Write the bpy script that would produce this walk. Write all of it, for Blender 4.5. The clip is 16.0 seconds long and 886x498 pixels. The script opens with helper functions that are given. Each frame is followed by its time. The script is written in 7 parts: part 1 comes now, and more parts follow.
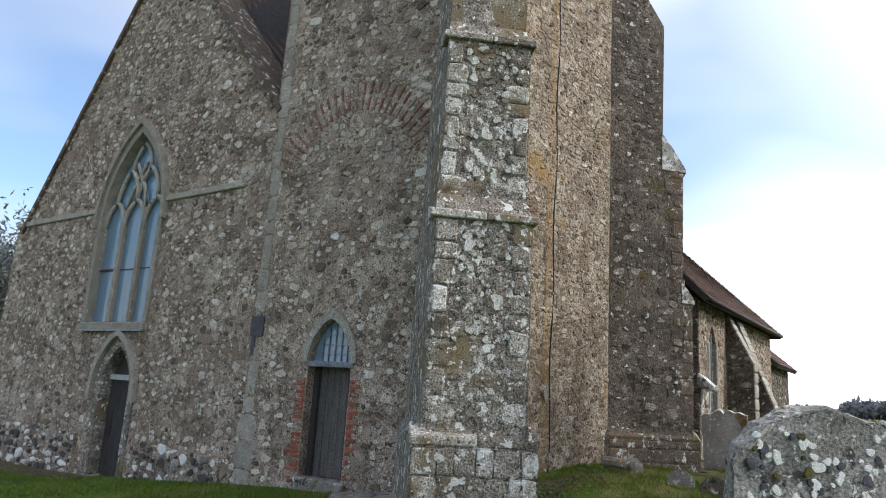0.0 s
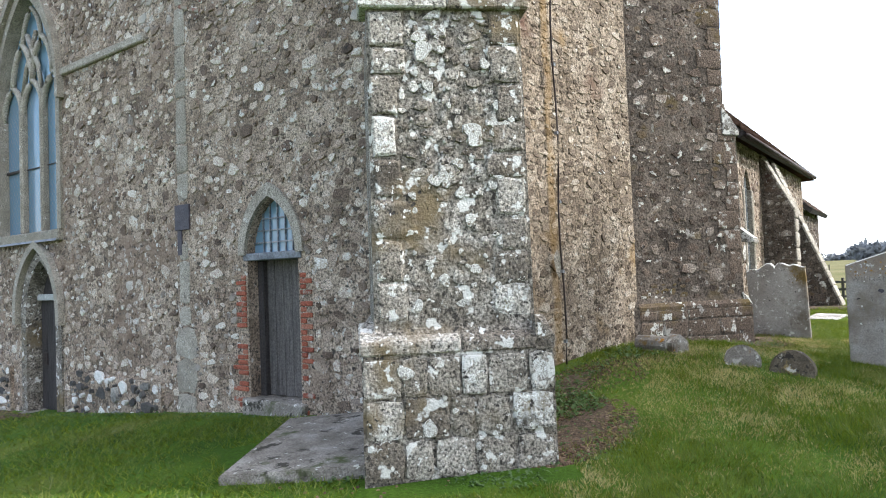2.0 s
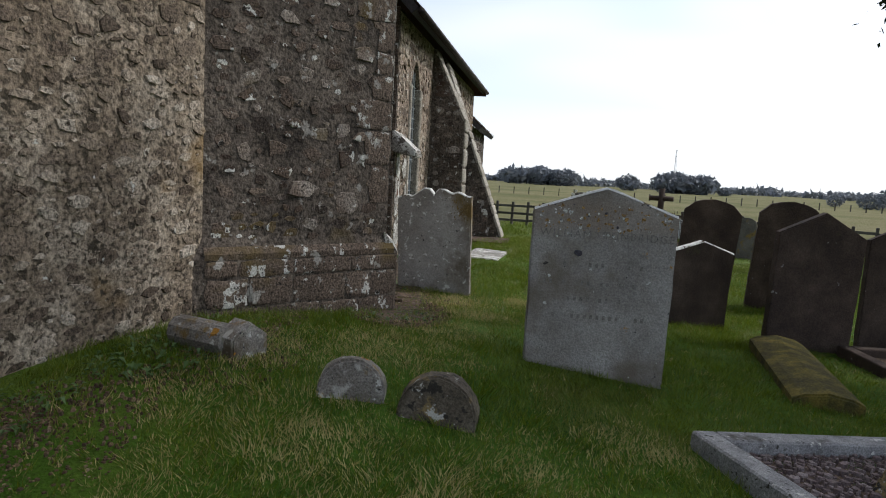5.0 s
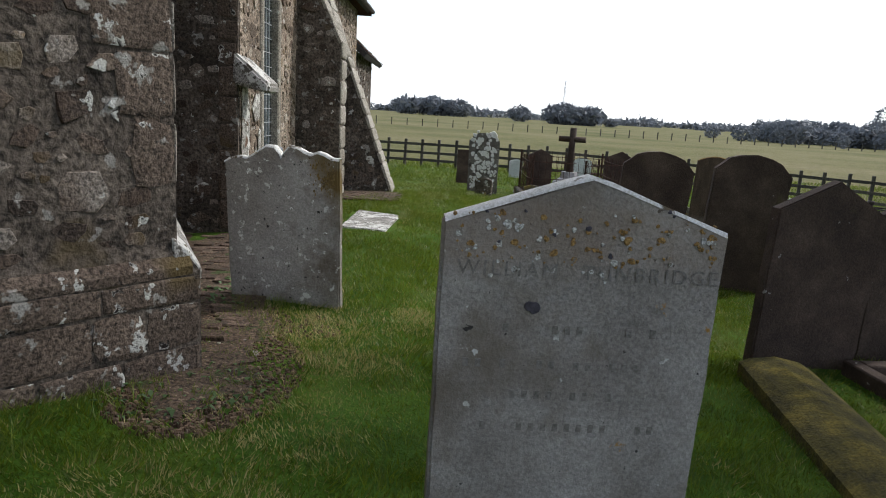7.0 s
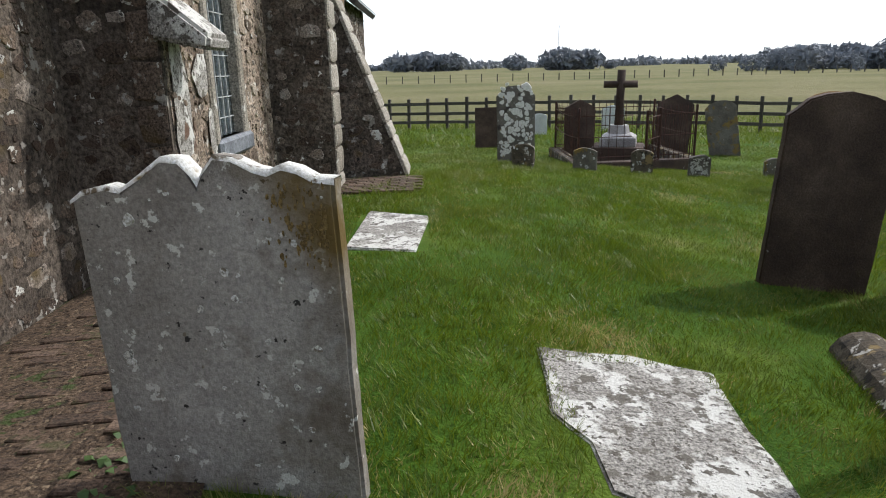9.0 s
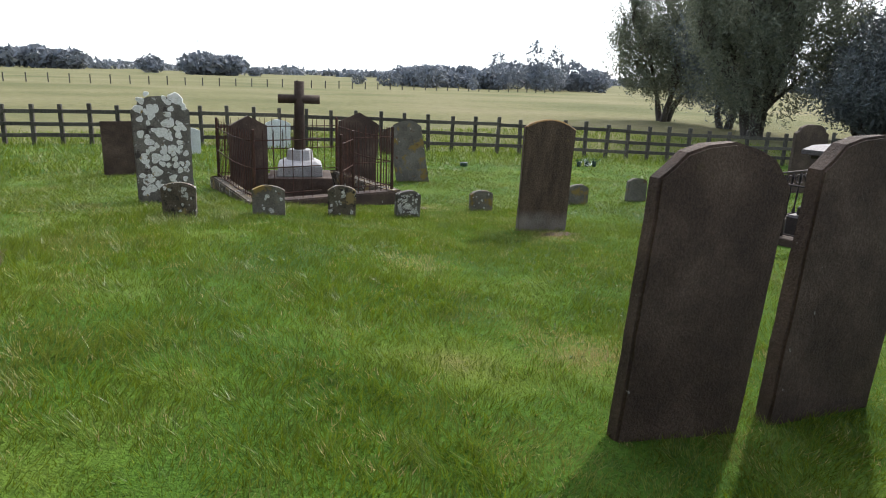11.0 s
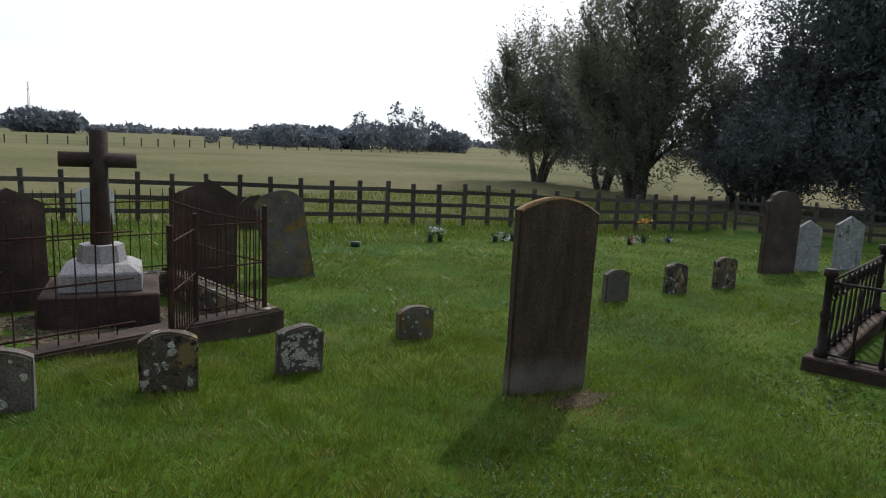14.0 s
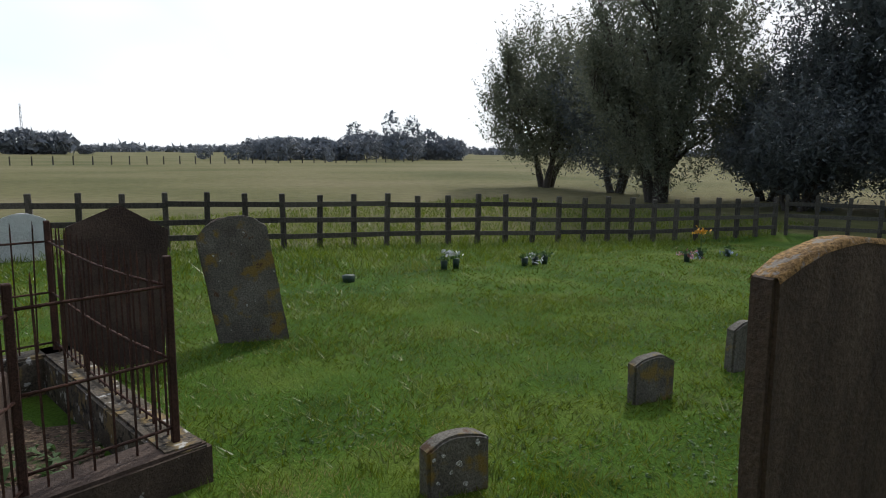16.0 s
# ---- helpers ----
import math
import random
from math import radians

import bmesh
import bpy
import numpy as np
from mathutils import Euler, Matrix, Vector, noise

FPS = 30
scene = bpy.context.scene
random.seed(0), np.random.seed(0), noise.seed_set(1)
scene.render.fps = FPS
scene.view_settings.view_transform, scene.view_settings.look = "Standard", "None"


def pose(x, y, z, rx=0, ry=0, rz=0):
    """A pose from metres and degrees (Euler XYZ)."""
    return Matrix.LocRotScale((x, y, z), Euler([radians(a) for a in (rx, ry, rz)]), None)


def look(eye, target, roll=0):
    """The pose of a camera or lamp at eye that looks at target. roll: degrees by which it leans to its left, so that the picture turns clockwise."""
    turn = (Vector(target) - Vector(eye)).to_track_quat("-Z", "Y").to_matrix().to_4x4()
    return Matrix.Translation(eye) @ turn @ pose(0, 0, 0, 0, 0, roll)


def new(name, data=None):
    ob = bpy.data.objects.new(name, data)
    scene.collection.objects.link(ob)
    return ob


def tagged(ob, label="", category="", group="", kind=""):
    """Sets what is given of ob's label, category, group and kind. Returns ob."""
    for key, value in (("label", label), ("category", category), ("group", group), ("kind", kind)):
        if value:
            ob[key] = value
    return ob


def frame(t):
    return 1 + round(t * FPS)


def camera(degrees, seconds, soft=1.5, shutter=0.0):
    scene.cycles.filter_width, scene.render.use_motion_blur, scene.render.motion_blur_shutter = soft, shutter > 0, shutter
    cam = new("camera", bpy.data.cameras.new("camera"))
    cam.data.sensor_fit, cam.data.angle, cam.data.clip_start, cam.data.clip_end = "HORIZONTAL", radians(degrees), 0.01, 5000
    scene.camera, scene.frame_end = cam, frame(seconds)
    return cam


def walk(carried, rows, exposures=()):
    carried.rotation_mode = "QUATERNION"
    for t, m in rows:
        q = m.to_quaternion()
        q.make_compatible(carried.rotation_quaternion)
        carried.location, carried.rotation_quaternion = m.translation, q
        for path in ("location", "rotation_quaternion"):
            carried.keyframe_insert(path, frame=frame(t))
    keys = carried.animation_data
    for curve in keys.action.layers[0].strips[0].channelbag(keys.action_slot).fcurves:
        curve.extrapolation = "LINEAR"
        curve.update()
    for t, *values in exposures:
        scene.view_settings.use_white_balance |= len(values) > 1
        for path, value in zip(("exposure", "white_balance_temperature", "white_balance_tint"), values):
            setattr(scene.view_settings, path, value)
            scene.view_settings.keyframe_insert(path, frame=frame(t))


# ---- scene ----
cam = camera(67.4, 16.0, 1.0)
PATH = [
    (0, (-0.199, -0.05, 1.66), (-1.331, 1.547, 2.071), 3.6),
    (0.5, (-0.55, 0.511, 1.689), (-1.696, 2.128, 1.962), 2.0),
    (1, (-0.889, 1.146, 1.67), (-2.125, 2.713, 1.8), -0.3),
    (1.5, (-1.216, 1.798, 1.652), (-2.458, 3.365, 1.686), -1.1),
    (2, (-1.499, 2.573, 1.637), (-2.66, 4.199, 1.709), -2.2),
    (2.5, (-1.751, 3.359, 1.636), (-2.9, 4.995, 1.667), -0.8),
    (3, (-1.944, 4.212, 1.72), (-3.007, 5.906, 1.704), 0.0),
    (3.3, (-1.981, 4.658, 1.742), (-2.896, 6.436, 1.677), 0.6),
    (3.5, (-2.004, 4.939, 1.781), (-2.847, 6.749, 1.659), 1.8),
    (4, (-2.054, 5.733, 1.789), (-2.536, 7.668, 1.634), 0.7),
    (4.5, (-2.098, 6.48, 1.776), (-2.422, 8.445, 1.592), 0.5),
    (5, (-2.182, 7.287, 1.753), (-2.479, 9.253, 1.533), 3.1),
    (5.2, (-2.226, 7.584, 1.811), (-2.464, 9.554, 1.563), 2.4),
    (7.3, (-2.348, 10.578, 1.937), (-2.312, 12.535, 1.529), 3.6),
    (7.5, (-2.393, 10.906, 1.902), (-2.361, 12.867, 1.51), 3.5),
    (8, (-2.544, 11.743, 1.887), (-2.531, 13.699, 1.47), 1.7),
    (8.5, (-2.672, 12.449, 1.876), (-2.783, 14.391, 1.411), 2.6),
    (9, (-2.753, 13.254, 1.864), (-2.74, 15.183, 1.335), -1.4),
    (9.5, (-2.738, 13.99, 1.81), (-2.526, 15.911, 1.295), 1.1),
    (9.7, (-2.726, 14.296, 1.793), (-2.392, 16.211, 1.323), 2.6),
    (11.8, (-2.201, 17.514, 1.904), (-1.052, 19.06, 1.365), 2.1),
    (12, (-2.129, 17.789, 1.867), (-0.968, 19.341, 1.373), 3.7),
    (12.5, (-1.862, 18.416, 1.87), (-0.483, 19.833, 1.565), 3.9),
    (13, (-1.53, 19.082, 1.799), (-0.176, 20.53, 1.528), 3.7),
    (13.5, (-1.197, 19.678, 1.778), (0.119, 21.145, 1.437), 2.8),
    (14, (-0.751, 20.212, 1.735), (0.573, 21.678, 1.421), 2.5),
    (14.5, (-0.309, 20.806, 1.685), (1.025, 22.277, 1.445), 2.8),
    (15, (0.17, 21.444, 1.591), (1.536, 22.88, 1.326), 1.4),
    (15.5, (0.571, 22.028, 1.593), (1.851, 23.528, 1.258), 2.9),
    (16, (1.052, 22.696, 1.609), (2.381, 24.162, 1.319), 0.5),
]
rows_walk = [(t, look(eye, target, roll)) for t, eye, target, roll in PATH]
walk(cam, rows_walk, [(0.0, -0.5), (0.5, -0.2), (1.0, 0.15), (1.5, 0.35), (2.0, 0.32), (3.0, 0.2), (3.6, 0.05), (4.0, -0.25), (4.4, -0.7), (5.0, -1.0), (7.3, -0.75), (8.3, -1.0), (8.8, -0.65), (9.7, -0.3), (11.8, 0.0), (12.1, -0.12), (12.6, -0.65), (13.1, -1.27), (13.5, -1.28), (14.0, -1.07), (15.0, -1.25), (16.0, -1.15)])

# ---- light ----
SUN_AZ, SUN_EL = 62.0, 40.0
world = bpy.data.worlds.new("sky")
scene.world = world
world.use_nodes = True
wn, wl = world.node_tree.nodes, world.node_tree.links
wn.clear()
sky = wn.new("ShaderNodeTexSky")
sky.sky_type, sky.sun_disc = "NISHITA", False
sky.sun_elevation, sky.sun_rotation = radians(SUN_EL), radians(SUN_AZ)
sky.air_density, sky.dust_density, sky.ozone_density = 1.0, 0.3, 2.0
# thin high cloud over the blue, thickest round the sun and the horizon
wcoord = wn.new("ShaderNodeTexCoord")
wmap = wn.new("ShaderNodeMapping")
wmap.inputs["Scale"].default_value = (1.0, 1.0, 3.0)
wnoise = wn.new("ShaderNodeTexNoise")
wnoise.inputs["Scale"].default_value, wnoise.inputs["Detail"].default_value = 1.1, 3.0
wramp = wn.new("ShaderNodeMapRange")
wramp.inputs["From Min"].default_value, wramp.inputs["From Max"].default_value = 0.4, 0.75
wramp.inputs["To Min"].default_value, wramp.inputs["To Max"].default_value = 0.14, 0.95
wmix = wn.new("ShaderNodeMix")
wmix.data_type = "RGBA"
# the cloud glows more towards the sun
wdot = wn.new("ShaderNodeVectorMath")
wdot.operation = "DOT_PRODUCT"
wdot.inputs[1].default_value = (math.cos(radians(SUN_EL)) * math.sin(radians(SUN_AZ)), math.cos(radians(SUN_EL)) * math.cos(radians(SUN_AZ)), math.sin(radians(SUN_EL)))
wglow = wn.new("ShaderNodeMapRange")
wglow.interpolation_type = "SMOOTHSTEP"
wglow.inputs["From Min"].default_value, wglow.inputs["From Max"].default_value = -0.6, 1.0
wglow.inputs["To Min"].default_value, wglow.inputs["To Max"].default_value = 10.0, 18.0
wtint = wn.new("ShaderNodeMix")
wtint.data_type, wtint.blend_type = "RGBA", "MULTIPLY"
wtint.inputs["Factor"].default_value = 1.0
wtint.inputs["A"].default_value = (0.98, 1.0, 1.06, 1.0)
wl.new(wcoord.outputs["Generated"], wdot.inputs[0])
wl.new(wdot.outputs["Value"], wglow.inputs["Value"])
wl.new(wglow.outputs["Result"], wtint.inputs["B"])
wl.new(wtint.outputs["Result"], wmix.inputs["B"])
wbg = wn.new("ShaderNodeBackground")
wbg.inputs["Strength"].default_value = 0.15
wout = wn.new("ShaderNodeOutputWorld")
wl.new(wcoord.outputs["Generated"], wmap.inputs["Vector"])
wl.new(wmap.outputs["Vector"], wnoise.inputs["Vector"])
wl.new(wnoise.outputs["Fac"], wramp.inputs["Value"])
wthin = wn.new("ShaderNodeMapRange")
wthin.interpolation_type = "SMOOTHSTEP"
wthin.inputs["From Min"].default_value, wthin.inputs["From Max"].default_value = 0.28, 0.88
wthin.inputs["To Min"].default_value, wthin.inputs["To Max"].default_value = 0.0, 1.0
# haze low over the horizon
wup = wn.new("ShaderNodeSeparateXYZ")
whaze = wn.new("ShaderNodeMapRange")
whaze.interpolation_type = "SMOOTHSTEP"
whaze.inputs["From Min"].default_value, whaze.inputs["From Max"].default_value = 0.02, 0.3
whaze.inputs["To Min"].default_value, whaze.inputs["To Max"].default_value = 0.9, 0.0
wl.new(wcoord.outputs["Generated"], wup.inputs[0])
wl.new(wup.outputs["Z"], whaze.inputs["Value"])
wmost = wn.new("ShaderNodeMath")
wmost.operation = "MAXIMUM"
wmost2 = wn.new("ShaderNodeMath")
wmost2.operation = "MAXIMUM"
wl.new(wdot.outputs["Value"], wthin.inputs["Value"])
wl.new(wthin.outputs["Result"], wmost.inputs[0])
wl.new(wramp.outputs["Result"], wmost.inputs[1])
wl.new(wmost.outputs[0], wmost2.inputs[0])
wl.new(whaze.outputs["Result"], wmost2.inputs[1])
wl.new(wmost2.outputs[0], wmix.inputs["Factor"])
wclear = wn.new("ShaderNodeMix")
wclear.data_type, wclear.blend_type = "RGBA", "MULTIPLY"
wclear.inputs["Factor"].default_value = 1.0
wclear.inputs["B"].default_value = (1.6, 1.95, 2.2, 1.0)
wl.new(sky.outputs["Color"], wclear.inputs["A"])
wl.new(wclear.outputs["Result"], wmix.inputs["A"])
wl.new(wmix.outputs["Result"], wbg.inputs["Color"])
wl.new(wbg.outputs["Background"], wout.inputs["Surface"])
sun_data = bpy.data.lights.new("sun", "SUN")
sun_data.energy, sun_data.angle, sun_data.color = 4.2, radians(2.0), (1.0, 0.975, 0.94)
sun = new("sun", sun_data)
sun_way = Vector((math.cos(radians(SUN_EL)) * math.sin(radians(SUN_AZ)), math.cos(radians(SUN_EL)) * math.cos(radians(SUN_AZ)), math.sin(radians(SUN_EL))))
sun.matrix_basis = look(sun_way * 60, (0, 0, 0))


# ---- materials ----
def surface(name, stops, scale=3.0, rough=0.85, bump=0.3, bump_scale=40.0, island=0.0, each=0.0, spots=(), metal=0.0, streak=None, fine=0.35, spec=0.3, band=None):
    """A stained, grainy surface. stops: (place, colour) along a ramp driven by noise; island, each: how much every piece or object differs;
    spots: (colour, scale, threshold, softness) patches of lichen, moss or dirt;
    a fifth item lets a patch run on over neighbouring pieces."""
    mat = bpy.data.materials.new(name)
    mat.use_nodes = True
    n, l = mat.node_tree.nodes, mat.node_tree.links
    bsdf = n["Principled BSDF"]
    bsdf.inputs["Roughness"].default_value, bsdf.inputs["Metallic"].default_value = rough, metal
    bsdf.inputs["Specular IOR Level"].default_value = spec
    coord = n.new("ShaderNodeTexCoord")
    info = n.new("ShaderNodeObjectInfo")
    shift = n.new("ShaderNodeVectorMath")
    shift.operation = "MULTIPLY_ADD"
    wide = n.new("ShaderNodeCombineXYZ")
    for i in range(3):
        l.new(info.outputs["Random"], wide.inputs[i])
    shift.inputs[1].default_value = (37.0, 51.0, 23.0)
    l.new(wide.outputs[0], shift.inputs[0])
    l.new(coord.outputs["Object"], shift.inputs[2])
    vec = shift.outputs[0]
    if streak:
        stretch = n.new("ShaderNodeMapping")
        stretch.inputs["Scale"].default_value = streak
        l.new(vec, stretch.inputs["Vector"])
        vec_base = stretch.outputs[0]
    else:
        vec_base = vec

    def tex(sc, detail, v):
        t = n.new("ShaderNodeTexNoise")
        t.inputs["Scale"].default_value, t.inputs["Detail"].default_value, t.inputs["Roughness"].default_value = sc, detail, 0.62
        l.new(v, t.inputs["Vector"])
        return t.outputs["Fac"]

    def calc(op, a, b):
        m = n.new("ShaderNodeMath")
        m.operation = op
        for i, v in ((0, a), (1, b)):
            if isinstance(v, float):
                m.inputs[i].default_value = v
            else:
                l.new(v, m.inputs[i])
        return m.outputs[0]

    fac = calc("MULTIPLY_ADD", tex(scale, 6.0, vec_base), 1.7)
    fac.node.inputs[2].default_value = -0.35
    fac = calc("MULTIPLY", fac, 1.0 - 0.75 * max(island, each))
    if island:
        geo = n.new("ShaderNodeNewGeometry")
        fac = calc("ADD", fac, calc("MULTIPLY", geo.outputs["Random Per Island"], 0.75 * island))
    if each:
        fac = calc("ADD", fac, calc("MULTIPLY", info.outputs["Random"], 0.75 * each))
    ramp = n.new("ShaderNodeValToRGB")
    while len(ramp.color_ramp.elements) < len(stops):
        ramp.color_ramp.elements.new(0.5)
    for e, (place, col) in zip(ramp.color_ramp.elements, stops):
        e.position, e.color = place, (*col, 1.0)
    l.new(fac, ramp.inputs["Fac"])
    colour = ramp.outputs["Color"]
    grain = tex(bump_scale, 5.0, vec)
    if fine:
        g = n.new("ShaderNodeMix")
        g.data_type, g.blend_type = "RGBA", "OVERLAY"
        g.inputs["Factor"].default_value = fine
        l.new(colour, g.inputs["A"])
        wide_grain = n.new("ShaderNodeMapRange")
        wide_grain.inputs["From Min"].default_value, wide_grain.inputs["From Max"].default_value = 0.34, 0.66
        l.new(grain, wide_grain.inputs["Value"])
        l.new(wide_grain.outputs["Result"], g.inputs["B"])
        colour = g.outputs["Result"]
    for col, sc, thr, soft, *whole in spots:
        s = n.new("ShaderNodeMapRange")
        s.inputs["From Min"].default_value, s.inputs["From Max"].default_value = thr, thr + soft
        l.new(tex(sc, 3.5, coord.outputs["Object"]) if whole else tex(sc, 4.0, vec), s.inputs["Value"])
        m = n.new("ShaderNodeMix")
        m.data_type = "RGBA"
        l.new(s.outputs["Result"], m.inputs["Factor"])
        l.new(colour, m.inputs["A"])
        m.inputs["B"].default_value = (*col, 1.0)
        colour = m.outputs["Result"]
    if band:
        # a streaky stain along a line: direction, place along it, half width, colour
        dot = n.new("ShaderNodeVectorMath")
        dot.operation = "DOT_PRODUCT"
        dot.inputs[1].default_value = band[0]
        l.new(coord.outputs["Object"], dot.inputs[0])
        away = calc("ABSOLUTE", calc("SUBTRACT", calc("ADD", dot.outputs["Value"], calc("MULTIPLY", tex(1.5, 3.0, coord.outputs["Object"]), 0.2)), band[1] + 0.1), 0.0)
        s = n.new("ShaderNodeMapRange")
        s.inputs["From Min"].default_value, s.inputs["From Max"].default_value = band[2] * 0.4, band[2]
        s.inputs["To Min"].default_value, s.inputs["To Max"].default_value = 0.8, 0.0
        l.new(away, s.inputs["Value"])
        m = n.new("ShaderNodeMix")
        m.data_type = "RGBA"
        l.new(calc("MULTIPLY", s.outputs["Result"], calc("MULTIPLY", tex(5.0, 4.0, vec), band[4] if len(band) > 4 else 1.0)), m.inputs["Factor"])
        l.new(colour, m.inputs["A"])
        m.inputs["B"].default_value = (*band[3], 1.0)
        colour = m.outputs["Result"]
    l.new(colour, bsdf.inputs["Base Color"])
    if bump:
        b = n.new("ShaderNodeBump")
        b.inputs["Strength"].default_value, b.inputs["Distance"].default_value = bump, 0.02
        l.new(calc("ADD", grain, tex(bump_scale * 0.2, 3.0, vec)), b.inputs["Height"])
        l.new(b.outputs["Normal"], bsdf.inputs["Normal"])
    return mat


WHITE_LICHEN, ORANGE_LICHEN, DARK_MOSS = (0.62, 0.61, 0.56), (0.38, 0.22, 0.06), (0.07, 0.075, 0.03)
M = {}
# rusty run below the conductor cable
STAIN = ((0.2092, 0.978, 0.0), 9.123, 0.1, (0.3, 0.18, 0.055))
M["mortar"] = surface("lime mortar and rubble core", [(0.1, (0.108, 0.08, 0.058)), (0.45, (0.265, 0.205, 0.155)), (0.8, (0.46, 0.378, 0.3))], 1.6, 0.95, 1.0, 34.0,
                      spots=[((0.26, 0.19, 0.145), 0.55, 0.56, 0.18, 1), (DARK_MOSS, 0.7, 0.7, 0.12), ((0.58, 0.55, 0.5), 8.0, 0.6, 0.06), ((0.07, 0.06, 0.05), 13.0, 0.58, 0.06)], fine=0.8)
M["flint"] = surface("field flints and rag stones", [(0.0, (0.037, 0.027, 0.022)), (0.22, (0.15, 0.108, 0.081)), (0.46, (0.33, 0.253, 0.196)), (0.7, (0.51, 0.428, 0.35)), (0.85, (0.65, 0.6, 0.53)), (0.95, (0.82, 0.8, 0.76))], 3.0, 0.85, 0.8, 60.0,
                     island=0.95, spots=[((0.24, 0.17, 0.125), 0.55, 0.57, 0.18, 1), ((0.4, 0.375, 0.34), 0.9, 0.6, 0.1, 1), (WHITE_LICHEN, 8.0, 0.62, 0.03), (ORANGE_LICHEN, 3.0, 0.72, 0.08), ((0.035, 0.03, 0.027), 14.0, 0.62, 0.05)], fine=0.7)
M["rag"] = surface("warm rubble of the tower side", [(0.0, (0.05, 0.036, 0.026)), (0.3, (0.14, 0.106, 0.078)), (0.6, (0.28, 0.224, 0.168)), (0.82, (0.43, 0.37, 0.3)), (0.95, (0.66, 0.61, 0.54))], 3.0, 0.88, 0.8, 50.0,
                   island=0.9, spots=[((0.3, 0.19, 0.075), 0.8, 0.6, 0.12, 1), ((0.15, 0.085, 0.058), 0.9, 0.6, 0.12, 1), (WHITE_LICHEN, 8.0, 0.65, 0.04), (ORANGE_LICHEN, 1.7, 0.68, 0.1), ((0.05, 0.038, 0.026), 13.0, 0.61, 0.05)], fine=0.7, band=STAIN)
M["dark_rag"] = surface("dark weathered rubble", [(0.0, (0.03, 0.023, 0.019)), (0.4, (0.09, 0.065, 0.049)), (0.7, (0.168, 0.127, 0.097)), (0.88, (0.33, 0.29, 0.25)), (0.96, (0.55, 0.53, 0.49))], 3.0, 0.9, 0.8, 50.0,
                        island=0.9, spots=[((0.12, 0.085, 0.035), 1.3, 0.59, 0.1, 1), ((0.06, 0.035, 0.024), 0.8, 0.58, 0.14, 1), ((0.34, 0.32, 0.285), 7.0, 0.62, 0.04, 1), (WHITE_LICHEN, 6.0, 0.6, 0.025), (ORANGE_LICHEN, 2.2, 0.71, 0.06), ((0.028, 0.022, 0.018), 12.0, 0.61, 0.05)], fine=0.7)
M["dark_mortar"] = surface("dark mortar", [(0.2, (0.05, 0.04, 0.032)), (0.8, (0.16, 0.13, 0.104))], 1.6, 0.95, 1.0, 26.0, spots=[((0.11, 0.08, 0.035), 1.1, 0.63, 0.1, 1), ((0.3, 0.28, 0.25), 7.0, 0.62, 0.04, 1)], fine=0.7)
M["rag_mortar"] = surface("warm lime mortar", [(0.1, (0.1, 0.073, 0.05)), (0.45, (0.23, 0.182, 0.133)), (0.8, (0.39, 0.33, 0.26))], 2.0, 0.95, 1.0, 28.0, spots=[((0.3, 0.19, 0.075), 0.8, 0.6, 0.12, 1), ((0.15, 0.085, 0.058), 0.9, 0.6, 0.12, 1), ((0.06, 0.048, 0.033), 10.0, 0.58, 0.06)], fine=0.8, band=STAIN)
M["block"] = surface("lichened dressed stone", [(0.0, (0.06, 0.048, 0.038)), (0.25, (0.15, 0.125, 0.1)), (0.5, (0.27, 0.24, 0.2)), (0.7, (0.4, 0.37, 0.325)), (0.85, (0.66, 0.65, 0.61)), (1.0, (0.75, 0.74, 0.71))], 6.0, 0.88, 1.0, 45.0,
                     each=0.75, spots=[((0.19, 0.145, 0.085), 1.2, 0.52, 0.12, 1), ((0.07, 0.058, 0.045), 2.6, 0.58, 0.12, 1), (ORANGE_LICHEN, 4.0, 0.72, 0.06), ((0.045, 0.04, 0.034), 16.0, 0.62, 0.03), ((0.66, 0.65, 0.61), 4.4, 0.615, 0.035, 1), ((0.68, 0.67, 0.63), 8.0, 0.615, 0.035, 1), ((0.7, 0.69, 0.65), 14.0, 0.64, 0.025)], fine=0.85)
M["block_mortar"] = surface("pale patched mortar", [(0.1, (0.09, 0.076, 0.06)), (0.5, (0.2, 0.178, 0.148)), (0.9, (0.38, 0.35, 0.31))], 5.0, 0.95, 1.0, 40.0,
                            spots=[((0.19, 0.145, 0.085), 1.2, 0.52, 0.12, 1), ((0.07, 0.058, 0.045), 2.6, 0.58, 0.12, 1), ((0.045, 0.04, 0.034), 12.0, 0.6, 0.04), ((0.66, 0.65, 0.61), 4.4, 0.615, 0.035, 1), ((0.68, 0.67, 0.63), 8.0, 0.615, 0.035, 1)], fine=0.85)
M["knapped"] = surface("black and white knapped flints", [(0.0, (0.025, 0.025, 0.027)), (0.45, (0.09, 0.085, 0.08)), (0.6, (0.4, 0.38, 0.35)), (0.85, (0.75, 0.74, 0.71))], 4.0, 0.7, 0.6, 50.0, island=0.95, fine=0.5)
M["quoin"] = surface("pale dressed quoins", [(0.2, (0.22, 0.195, 0.155)), (0.8, (0.42, 0.385, 0.33))], 4.0, 0.85, 0.6, 50.0, each=0.5, spots=[((0.1, 0.085, 0.065), 4.0, 0.63, 0.1), (WHITE_LICHEN, 7.0, 0.64, 0.05)], fine=0.6)
